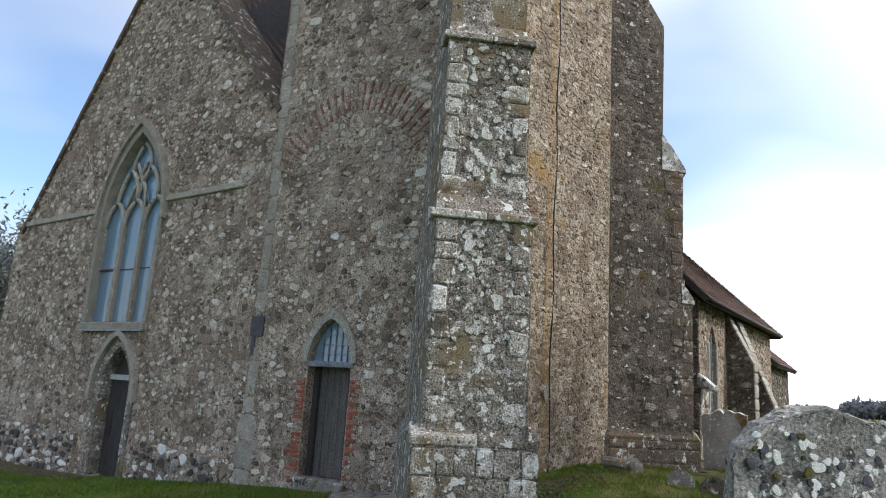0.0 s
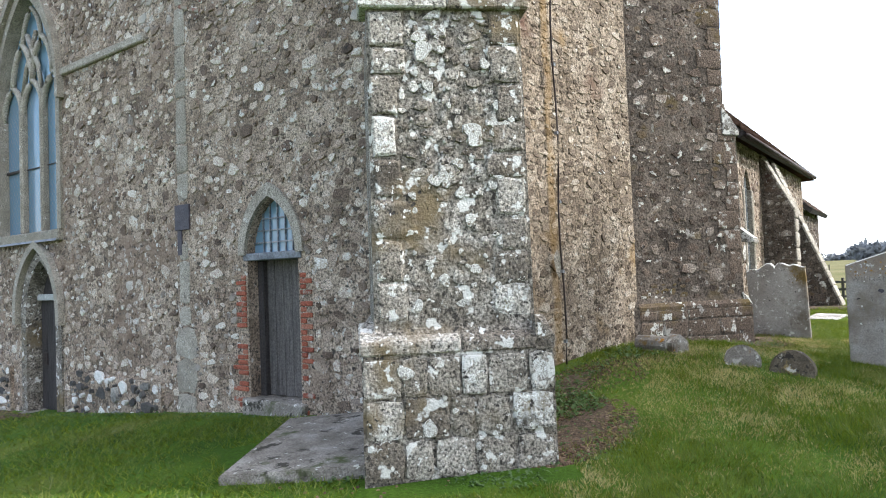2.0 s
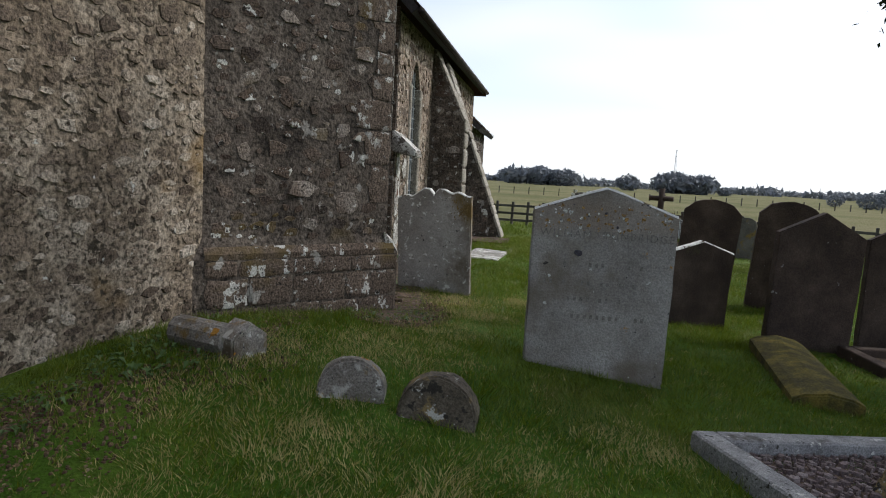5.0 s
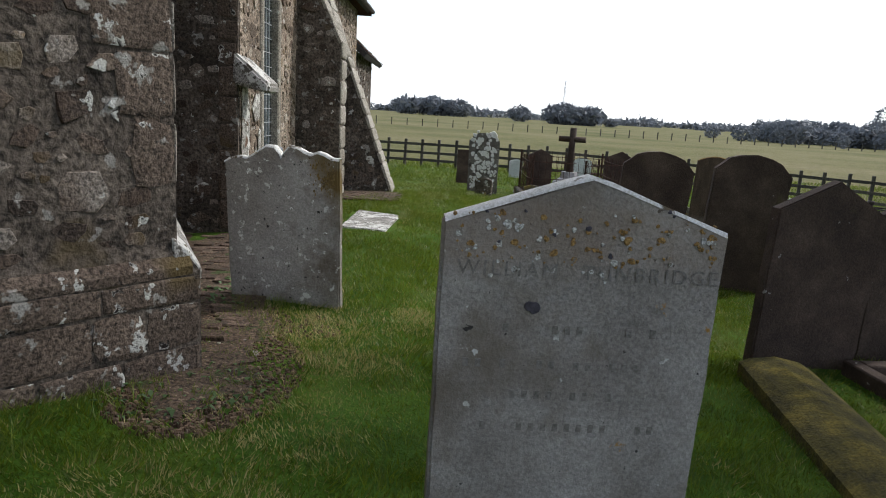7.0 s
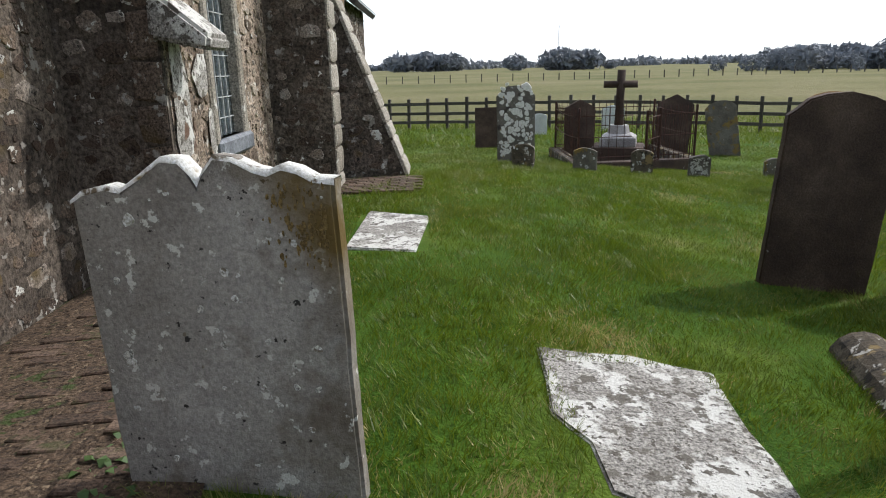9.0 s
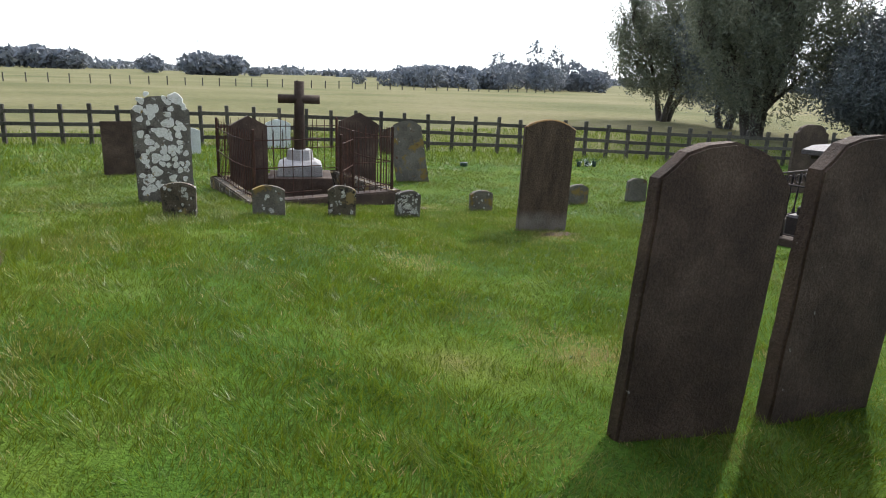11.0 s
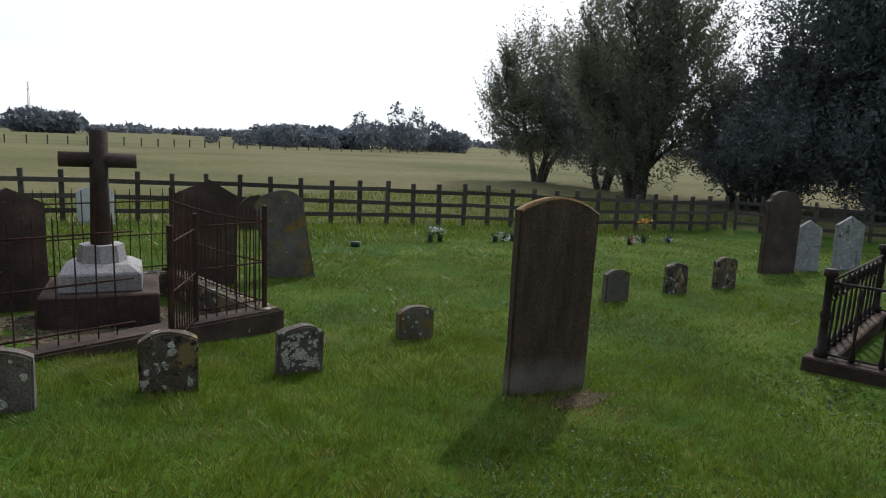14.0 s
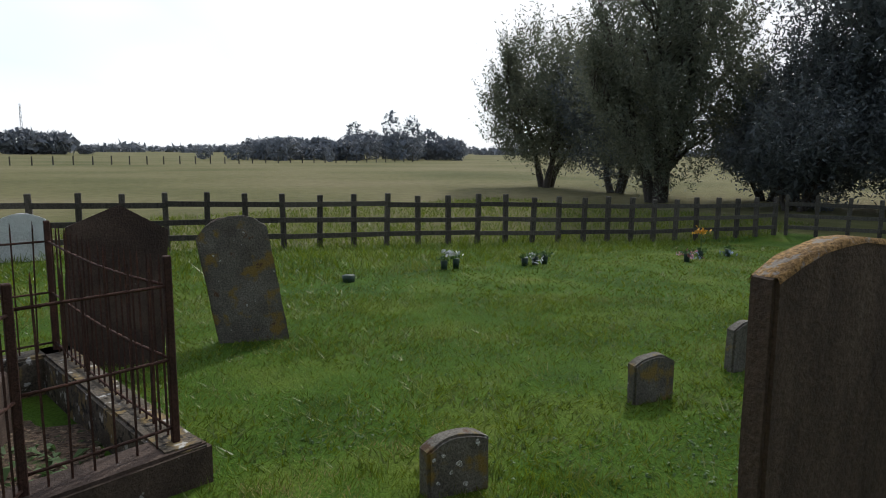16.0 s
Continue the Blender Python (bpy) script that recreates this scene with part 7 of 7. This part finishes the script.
    mesh.update()
    link_mesh("crown", mesh, material, t, "loose crown of small narrow leaves")
    return t
tree("willow_tree", 36.5, 51.5, 10.5, 4.4, 3, M["willow"], "silvery willow standing in the pasture", 60000, 0.105, low=0.04, clump=0.062, dense=0.25)
tree("willow_tree", 30.2, 39.5, 12.5, 4.2, 7, M["willow"], "grey-green willow beyond the fence corner", 74000, 0.095, low=0.03, clump=0.06, dense=0.2)
tree("willow_tree", 33.4, 34.0, 8.0, 3.2, 11, M["willow_dark"], "dark willow leaning over the fence", 34000, 0.105, low=0.02, clump=0.06, dense=0.1)
tree("willow_tree", 35.2, 29.6, 17.5, 6.4, 13, M["willow_dark"], "large dark willow with low branches over the fence", 100000, 0.125, low=0.0, clump=0.075, dense=0.8)
tree("willow_tree", 34.0, 24.0, 17.0, 6.2, 17, M["willow_dark"], "large dark willow at the end of the row", 80000, 0.13, low=0.0, clump=0.07, dense=0.7)
for bx, by, bh, br, sd in ((30.6, 33.4, 5.0, 3.0, 51), (31.8, 28.6, 6.0, 3.4, 53), (32.0, 23.4, 6.0, 3.6, 57), (35.5, 36.5, 6.0, 3.6, 59), (38.0, 30.0, 6.5, 4.2, 61)):
    tree("willow_bush", bx, by, bh, br, sd, M["willow_dark"], "low dark willow scrub under the larger trees", 22000, 0.1, stems=5, low=-0.02)
tree("willow_tree", 35.0, 45.0, 9.0, 3.6, 19, M["willow_dark"], "smaller willow in the row", 24000, 0.13, low=0.05)
tree("yew_tree", 5.15, 13.2, 9.4, 4.9, 23, M["yew"], "dark spreading yew overhanging the southern graves", 130000, 0.065, droop=0.4, stems=2, low=0.24, clump=0.05, dense=1.6)
for hx, hy, hh, hr, sd in ((-62.0, 20.0, 12.0, 6.5, 29), (-66.0, 27.0, 14.0, 7.5, 31), (-60.0, 13.0, 11.0, 6.0, 37), (-58.0, 34.0, 12.0, 6.5, 41)):
    tree("field_tree", hx, hy, hh, hr, sd, M["willow_dark"], "dark hedgerow tree beyond the west field", 16000, 0.28, low=0.03)

def far_clump(verts, faces, x, y, z0, r, h, n, rng):
    """Foliage of one far tree as loose leaf sprays in a rounded, gappy mass."""
    d = rng.normal(0, 1, (n, 3))
    d /= np.linalg.norm(d, axis=1)[:, None]
    rad = rng.uniform(0.3, 1, n) ** 0.4
    lob = rng.normal(0, 1, (6, 3))
    lob /= np.linalg.norm(lob, axis=1)[:, None]
    rad *= 0.72 + 0.4 * np.max(d @ lob.T, axis=1)
    c = np.stack([x + d[:, 0] * rad * r, y + d[:, 1] * rad * r, z0 + h * 0.52 + d[:, 2] * rad * h * 0.5], 1)
    a = rng.normal(0, 1, (n, 3)) * r * 0.11
    b = rng.normal(0, 1, (n, 3)) * r * 0.11
    i = len(verts)
    v = np.stack([c - a, c + b, c + a], 1).reshape(-1, 3)
    verts.extend(v.tolist())
    faces.extend((i + np.arange(n * 3).reshape(-1, 3)).tolist())


def far_wood(name, spots, label, seed, n=420):
    rng = np.random.default_rng(seed)
    verts, faces = [], []
    for x, y, r, h in spots:
        far_clump(verts, faces, x, y, -0.8, r, h, n, rng)
    ob = raw(name, verts, faces, M["far_leaf_haze"])
    return tagged(ob, label, "trees", kind="stuff")


rngf = random.Random(33)
def at_bearing(deg, dist):
    return dist * math.sin(radians(deg)), 16 + dist * math.cos(radians(deg))
belt = []
for k in range(110):
    b = -35 + k * 1.15 + rngf.uniform(-0.5, 0.5)
    x, y = at_bearing(b, rngf.uniform(520, 700))
    belt.append((x, y, rngf.uniform(9, 16), rngf.uniform(3.5, 7.0)))
far_wood("far_woodland", belt, "line of trees along the horizon, haze put into their colour", 1, 160)
spots = []
for b, dist, r, h in ((10.0, 300, 9, 8.5), (11.7, 305, 9, 8.0), (14.0, 310, 3, 3.5), (-3, 400, 11, 9), (-1.0, 405, 12, 10), (1.0, 400, 10, 9), (6.4, 330, 6, 7)):
    x, y = at_bearing(b, dist)
    spots.append((x, y, r, h))
far_wood("far_trees", spots, "dark rounded field trees far across the pasture", 2, 700)
spots = []
for k in range(34):
    b = 25.5 + k * 0.5
    x, y = at_bearing(b, rngf.uniform(170, 210))
    h = rngf.uniform(3.5, 6.0) if b < 33 else rngf.uniform(4.0, 8.0)
    spots.append((x, y, rngf.uniform(2.6, 4.2), h))
for b, dist, r, h in ((24.5, 165, 2.6, 3.6), (28.0, 160, 3.6, 5.0), (22.0, 180, 1.8, 2.8), (31.5, 150, 1.2, 3.0), (36.6, 175, 2.6, 11.5), (38.4, 175, 3.0, 10.8), (33.6, 178, 2.4, 9.5)):
    x, y = at_bearing(b, dist)
    spots.append((x, y, r, h))
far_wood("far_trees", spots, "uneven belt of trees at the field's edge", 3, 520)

# slender far mast; its white colour stands in for haze in the air
mx, my = at_bearing(10.1, 800)
mast = thing("mast", Matrix.Translation((mx, my, -0.8)), "slender far lattice mast, whitened to suggest haze", "mast")
for sx, sy in ((-1, -1), (1, -1), (0, 1)):
    tube("leg", [(sx * 1.6, sy * 1.6, 0), (sx * 0.5, sy * 0.5, 46)], 0.25, M["stone_white"], mast, 4)
for k in range(9):
    tube("brace", [(-1.5 + k * 0.1, -1.5 + k * 0.1, k * 5), (1.5 - k * 0.1, -1.5 + k * 0.1, k * 5 + 5)], 0.18, M["stone_white"], mast, 4)

# thin stock fence out in the pasture
stock = thing("stock_fence", Matrix.Translation((0, 120, -0.72)), "distant stock fence of thin posts across the pasture", "fence")
for k in range(60):
    box("post", -60 + k * 2.6, -59.85 + k * 2.6, -0.07 + k * 0.25, 0.08 + k * 0.25, -0.2, 1.25 + random.uniform(-0.1, 0.1), M["fence_wood"], stock)

# ---- brick path in the angle behind the buttress ----
path = raw("path", [(-4.3, 15.2, 0.0), (-3.66, 13.9, 0.0), (-3.45, 14.2, 0.0), (-3.95, 17.0, 0.0), (-4.4, 18.45, 0.0), (-5.58, 18.45, 0.0), (-5.58, 15.2, 0.0)], [(0, 1, 2, 3, 4, 5, 6)], M["soil"])
for v in path.data.vertices:
    v.co.z = gz(v.co.x, v.co.y) + 0.012
tagged(path, "worn brick path littered with soil and stone chips", "path", kind="structure")
rngp = random.Random(15)
proto = []
for k in range(3):
    bm = bmesh.new()
    add_box(bm, -0.105, 0.105, -0.05, 0.05, -0.04, 0.02)
    bmesh.ops.bevel(bm, geom=[e for e in bm.edges if min(v.co.z for v in e.verts) > 0], offset=0.008, segments=1, affect="EDGES")
    me = bpy.data.meshes.new("brick")
    bm.to_mesh(me)
    bm.free()
    me.materials.append(M["paver"])
    proto.append(me)
y = 14.3
row = 0
while y < 18.4:
    x = -5.5 + (row % 2) * 0.1
    lim = -3.75 - max(0, y - 15.8) * 0.25
    x = max(x, -3.6 - 0.49 * (y - 13.83)) if y < 15.2 else x
    while x < lim:
        if rngp.random() < 0.42 and x > -5.5 + rngp.random() * 0.2:
            b = link_mesh("brick", proto[rngp.randint(0, 2)], None, path)
            b.matrix_basis = Matrix.Translation((x + 0.1, y, gz(x, y) + 0.012 + rngp.uniform(-0.008, 0.01))) @ pose(0, 0, 0, rngp.uniform(-3, 3), rngp.uniform(-3, 3), rngp.uniform(-5, 5))
        x += 0.225
    y += 0.112
    row += 1
apron = raw("path", [(-4.7, 21.3, 0.0), (-2.95, 21.5, 0.0), (-2.9, 22.7, 0.0), (-4.7, 22.7, 0.0)], [(0, 1, 2, 3)], M["soil"])
for v in apron.data.vertices:
    v.co.z = gz(v.co.x, v.co.y) + 0.015
tagged(apron, "small brick apron at the foot of the aisle buttress", "path", kind="structure")
for r in range(10):
    for c in range(7):
        b = link_mesh("brick", proto[(r + c) % 3], None, apron)
        xx, yy = -4.5 + c * 0.225 + (r % 2) * 0.1, 21.5 + r * 0.115
        b.matrix_basis = Matrix.Translation((xx, yy, gz(xx, yy) + 0.018)) @ pose(0, 0, 0, rngp.uniform(-2, 2), rngp.uniform(-2, 2), rngp.uniform(-4, 4))


# ---- grass ----
def kept(x, y):
    """Where grass grows: not under the church, slabs, graves or paths."""
    k = ~((y > 8.2) & (x < -5.72 + 0.214 * (y - 8.75)) & (y < 12.4)) & ~((y > 12.35) & (y < 15.2) & (x < -3.6 - 0.49 * (y - 13.83)) & (x < -4.95 + 0.845 * (y - 12.35)))
    k &= ~((x < -5.2) & (y > 8.2)) & ~((x < -3.9) & (y > 14.0) & (y < 18.6)) & ~((x < -4.6) & (y > 18))
    k &= ~((x > -3.58) & (x < -2.84) & (y > 18.8) & (y < 20.3)) & ~((x > -2.12) & (x < -1.3) & (y > 15.3) & (y < 16.7))
    k &= ~((x > -0.1) & (x < 2.3) & (y > 25.9) & (y < 28.5)) & ~((x > 5.4) & (x < 8.0) & (y > 18.2) & (y < 22.3))
    k &= ~((np.abs((x + 4.9) * 0.735 + (y - 7.4) * 0.678) < 0.85) & (np.abs((x + 4.9) * 0.678 - (y - 7.4) * 0.735) < 1.0))
    k &= ~((np.abs((x + 6.5) * 0.5 + (y - 7.1) * 0.85) < 0.75) & (np.abs((x + 6.5) * 0.85 - (y - 7.1) * 0.5) < 0.6))
    ca, sa = math.cos(radians(21)), math.sin(radians(21))
    lx, ly = (x + 1.1) * ca + (y - 11.42) * sa, -(x + 1.1) * sa + (y - 11.42) * ca
    k &= ~((lx > -0.1) & (lx < 2.5) & (ly > -2.1) & (ly < 0.1))
    bare = (np.hypot((x + 4.7) / 0.75, (y - 9.5) / 1.3) < 1) | (np.hypot((x + 4.15) / 0.5, (y - 8.3) / 0.95) < 1) | (np.hypot((x + 3.55) / 0.45, (y - 13.75) / 0.85) < 1)
    return k & ~(bare & (np.sin(x * 37) * np.sin(y * 31) < 0.15))


# the trodden line round the tower, beside which the turf is finest
WAY = [(-0.2, 0.0), (-0.6, 5.0), (-2.0, 9.5), (-2.7, 12.5), (-2.75, 14.5), (-2.2, 17.5), (-0.6, 20.0), (1.05, 22.7)]


# spots of dry turf: place and radius
DRY = [(-3.3, 10.4, 0.7), (-2.2, 10.6, 0.5), (-3.9, 9.6, 0.7), (-4.0, 11.6, 0.6), (-3.3, 12.0, 0.8), (-2.9, 9.0, 0.5), (-1.5, 11.2, 0.4), (-3.2, 14.9, 0.7), (-2.9, 14.2, 0.5), (-2.4, 15.4, 0.4), (-2.0, 8.3, 0.5), (-3.6, 7.2, 0.4), (-4.2, 10.6, 0.5),
       (-1.7, 17.1, 0.4), (-3.6, 9.1, 0.8), (-2.6, 10.1, 0.6), (-2.8, 13.5, 0.45), (-3.1, 13.1, 0.5), (-3.9, 8.4, 0.5), (0.5, 21.9, 0.4), (3.0, 22.8, 0.4), (2.6, 25.5, 0.5), (0.6, 19.6, 0.5)]


def dryness(x, y):
    d = np.zeros(len(x))
    for cx, cy, r in DRY:
        d = np.maximum(d, 1.0 - np.hypot(x - cx, y - cy) / r * 0.8)
    return np.clip(d + 0.25 * np.sin(x * 9 + 2 * np.sin(y * 7)) * np.sin(y * 8 + np.sin(x * 5)), 0, 1)


def tufts(x, y, size, seed):
    """Smooth uneven swells from 0 to 1, about `size` metres across."""
    table = np.random.default_rng(seed).uniform(0, 1, (256, 256))
    u, v = x / size, y / size
    i, j = np.floor(u).astype(int), np.floor(v).astype(int)
    fu, fv = u - i, v - j
    fu, fv = fu * fu * (3 - 2 * fu), fv * fv * (3 - 2 * fv)
    i0, i1, j0, j1 = i % 256, (i + 1) % 256, j % 256, (j + 1) % 256
    return (table[i0, j0] * (1 - fu) + table[i1, j0] * fu) * (1 - fv) + (table[i0, j1] * (1 - fu) + table[i1, j1] * fu) * fv


def lawn(name, n, xr, yr, height, width, seed, near=None, label="short mown green lawn grass", material="blade", dry=False, bend=0.55):
    rng = np.random.default_rng(seed)
    x, y = rng.uniform(*xr, n), rng.uniform(*yr, n)
    k = kept(x, y)
    if dry:
        k &= rng.uniform(0, 1, n) < 0.85 * dryness(x, y)
    else:
        k &= rng.uniform(0, 1, n) > 0.95 * dryness(x, y)
    if near is not None:
        px, py = np.array(WAY).T
        d = np.full(n, 1e9)
        for ax, ay, bx, by in zip(px[:-1], py[:-1], px[1:], py[1:]):
            t = np.clip(((x - ax) * (bx - ax) + (y - ay) * (by - ay)) / ((bx - ax) ** 2 + (by - ay) ** 2 + 1e-9), 0, 1)
            d = np.minimum(d, np.hypot(x - ax - t * (bx - ax), y - ay - t * (by - ay)))
        k &= (d < near[1]) & (d >= near[0])
    x, y = x[k], y[k]
    n = len(x)
    patch = 0.9 + 0.18 * np.sin(x * 1.9 + 1.3 * np.sin(y * 1.1)) * np.sin(y * 2.3 + np.sin(x * 0.9))
    tuft = 0.6 * tufts(x, y, 0.17, 21) + 0.4 * tufts(x + 0.3 * y, y - 0.3 * x, 0.42, 22)
    h = height * rng.uniform(0.5, 1.35, n) * patch * (0.35 + 1.35 * tuft)
    a = rng.uniform(0, 2 * np.pi, n)
    lean = np.clip(rng.normal(0, bend, (n, 2)), -1.5, 1.5) * h[:, None]
    lean += 1.6 * (np.stack([tufts(x, y, 0.14, 23), tufts(x, y, 0.14, 24)], 1) - 0.5) * h[:, None]
    w = width * rng.uniform(0.6, 1.3, n)
    z = ground_z(x, y)
    dx, dy = np.cos(a) * w, np.sin(a) * w
    v = np.empty((n, 3, 3))
    v[:, 0] = np.stack([x - dx, y - dy, z - 0.005], 1)
    v[:, 1] = np.stack([x + dx, y + dy, z - 0.005], 1)
    v[:, 2] = np.stack([x + lean[:, 0], y + lean[:, 1], z + h], 1)
    mesh = bpy.data.meshes.new(name)
    mesh.vertices.add(n * 3)
    mesh.vertices.foreach_set("co", v.astype(np.float32).ravel())
    mesh.loops.add(n * 3)
    mesh.loops.foreach_set("vertex_index", np.arange(n * 3, dtype=np.int32))
    mesh.polygons.add(n)
    mesh.polygons.foreach_set("loop_start", np.arange(0, n * 3, 3, dtype=np.int32))
    mesh.update(calc_edges=True)
    ob = link_mesh(name, mesh, M[material])
    return tagged(ob, label, "grass", kind="stuff")


lawn("grass", 1500000, (-8, 8), (1, 31), 0.056, 0.0033, 1, (0.0, 3.6), bend=0.5)
lawn("grass", 1100000, (-17, 14), (0, 34), 0.045, 0.0065, 2, (3.6, 9.0), bend=1.1)
lawn("grass", 420000, (-22, 22), (-2, 36), 0.045, 0.012, 3, (9.0, 20.0), bend=1.3)
lawn("dry_grass", 900000, (-5, 4), (6, 26), 0.032, 0.0035, 8, None, "patches of dry straw-coloured turf", "straw", True)
lawn("grass", 60000, (-14, 26), (31, 46), 0.16, 0.012, 4, None, "longer rough grass along the fence")


def scatter(name, spots, label, material, seed, flat=False, category="plants"):
    """Low broad-leaved weeds or loose chips lying about; spots: (x, y, radius x, radius y, count, size)."""
    rng = np.random.default_rng(seed)
    verts, faces = [], []
    for cx, cy, rx, ry, n, size in spots:
        for k in range(n):
            a, r = rng.uniform(0, 2 * math.pi), math.sqrt(rng.uniform(0, 1))
            x, y = cx + rx * r * math.cos(a), cy + ry * r * math.sin(a)
            z = gz(x, y)
            s = size * rng.uniform(0.5, 1.4)
            t = rng.uniform(0, 2 * math.pi)
            i = len(verts)
            if flat:
                h = s * rng.uniform(0.25, 0.6)
                pts = [(s * rng.uniform(0.6, 1) * math.cos(t + q * 1.257), s * rng.uniform(0.6, 1) * math.sin(t + q * 1.257)) for q in range(5)]
                verts += [(x + p[0], y + p[1], z - 0.01) for p in pts] + [(x + 0.6 * p[0], y + 0.6 * p[1], z + h) for p in pts]
                faces += [(i + q, i + (q + 1) % 5, i + 5 + (q + 1) % 5, i + 5 + q) for q in range(5)] + [tuple(i + 5 + q for q in range(5))]
            else:
                h = s * rng.uniform(0.4, 1.2)
                c, d = math.cos(t), math.sin(t)
                verts += [(x, y, z), (x + c * s - d * s * 0.4, y + d * s + c * s * 0.4, z + h), (x + c * s * 1.8, y + d * s * 1.8, z + h * 0.8), (x + c * s + d * s * 0.4, y + d * s - c * s * 0.4, z + h)]
                faces.append((i, i + 1, i + 2, i + 3))
    return tagged(raw(name, verts, faces, material), label, category, kind="stuff")


scatter("weeds", [(-3.6, 13.5, 0.4, 0.5, 160, 0.028), (-4.5, 8.9, 0.35, 0.4, 420, 0.035), (-4.0, 8.0, 0.5, 0.8, 300, 0.025), (-4.75, 8.9, 0.5, 0.5, 260, 0.025), (-4.9, 9.4, 0.3, 0.3, 120, 0.04), (-4.9, 10.2, 0.3, 0.5, 160, 0.03), (2.2, 22.3, 0.7, 0.5, 500, 0.018), (0.9, 22.1, 0.8, 0.5, 400, 0.018), (3.9, 23.0, 0.8, 0.6, 500, 0.018), (-0.5, 22.6, 0.9, 0.6, 400, 0.018), (5.4, 24.2, 1.0, 0.6, 400, 0.02), (7.6, 26.5, 1.2, 0.8, 300, 0.022), (-4.6, 11.2, 0.4, 0.5, 200, 0.035), (-4.3, 7.0, 0.45, 0.25, 220, 0.025), (-5.0, 12.6, 0.3, 0.6, 200, 0.03), (-4.0, 15.7, 0.25, 0.5, 200, 0.04), (-1.9, 17.5, 1.2, 0.8, 260, 0.018),
                  (1.0, 20.5, 1.2, 1.2, 420, 0.02), (2.3, 21.3, 0.9, 0.7, 300, 0.02), (4.6, 21.8, 0.8, 0.9, 420, 0.022), (4.0, 24.6, 1.0, 0.9, 260, 0.02), (5.6, 26.2, 1.2, 0.9, 240, 0.02), (3.3, 26.3, 0.5, 0.4, 90, 0.02), (1.5, 26.9, 0.5, 0.5, 160, 0.05), (0.4, 27.0, 0.3, 0.8, 90, 0.04),
                  (-6.6, 8.0, 0.6, 0.2, 160, 0.03), (-5.5, 6.75, 0.3, 0.4, 140, 0.03), (-10.0, 8.15, 2.0, 0.12, 200, 0.03), (-13.0, 8.1, 1.5, 0.15, 200, 0.03)],
        "broad-leaved weeds and clover in the turf and along the wall foot", M["weed"], 2)
scatter("stone_chips", [(-4.75, 9.4, 0.5, 1.2, 300, 0.016), (-4.6, 12.3, 0.5, 0.8, 260, 0.022), (-4.0, 14.5, 0.3, 0.45, 300, 0.028), (-4.3, 15.3, 0.4, 0.7, 260, 0.02), (-5.0, 17.0, 0.4, 1.2, 200, 0.018), (-3.3, 14.9, 0.35, 0.3, 120, 0.016), (-16.9, 7.9, 1.8, 0.35, 160, 0.03), (1.1, 26.9, 1.0, 0.9, 260, 0.03)],
        "loose stone chips and dry leaves at the wall foot", M["litter"], 3, True, "stones")
scatter("leaf_litter", [(-3.55, 13.8, 0.5, 0.9, 2600, 0.018), (-4.15, 8.25, 0.5, 0.95, 4200, 0.02), (-4.8, 9.5, 0.4, 0.9, 900, 0.016), (-4.6, 9.5, 0.6, 1.4, 1700, 0.014), (-4.2, 11.4, 0.5, 0.7, 500, 0.013), (-3.8, 14.6, 0.5, 0.8, 900, 0.022), (-4.7, 16.5, 0.8, 1.6, 1400, 0.022), (-4.6, 12.5, 0.5, 0.6, 300, 0.02), (-17.0, 7.9, 2.5, 0.4, 500, 0.03), (-5.5, 7.0, 1.1, 0.9, 160, 0.02), (1.1, 27.0, 1.0, 1.1, 500, 0.03)],
        "brown leaf litter and crumbled stone on the bare ground", M["litter"], 4, True, "leaves")
scatter("stone_chips", [(-3.75, 14.15, 0.35, 0.35, 200, 0.02), (-3.8, 14.5, 0.3, 0.3, 100, 0.018)], "heap of pale broken stone beside the buttress foot", M["quoin"], 6, True, "stones")
for cx, cy, rx, ry in ((-4.8, 9.5, 0.2, 0.6), (-4.15, 8.3, 0.26, 0.7), (-3.6, 13.75, 0.3, 0.6), (-17.6, 7.95, 2.6, 0.4), (-4.35, 15.2, 0.5, 0.9), (-3.62, 14.7, 0.2, 0.5), (1.1, 27.2, 1.05, 1.1), (3.2, 22.98, 0.3, 0.14), (2.45, 25.55, 0.22, 0.13)):
    n = 44
    ring = [(cx + rx * (1 + 0.16 * math.sin(5 * a + cx) + 0.14 * math.sin(11 * a)) * math.cos(a), cy + ry * (1 + 0.16 * math.sin(4 * a + cy)) * math.sin(a)) for a in np.linspace(0, 2 * math.pi, n, endpoint=False)]
    verts = [(cx, cy, gz(cx, cy) + 0.02)] + [((x + cx) / 2, (y + cy) / 2, gz((x + cx) / 2, (y + cy) / 2) + 0.02) for x, y in ring] + [(x, y, gz(x, y) + 0.006) for x, y in ring]
    faces = [(0, 1 + i, 1 + (i + 1) % n) for i in range(n)] + [(1 + i, 1 + n + i, 1 + n + (i + 1) % n, 1 + (i + 1) % n) for i in range(n)]
    tagged(raw("bare_earth", verts, faces, M["soil"], smooth=True), "patch of bare brown earth among the grass", "ground", kind="structure")
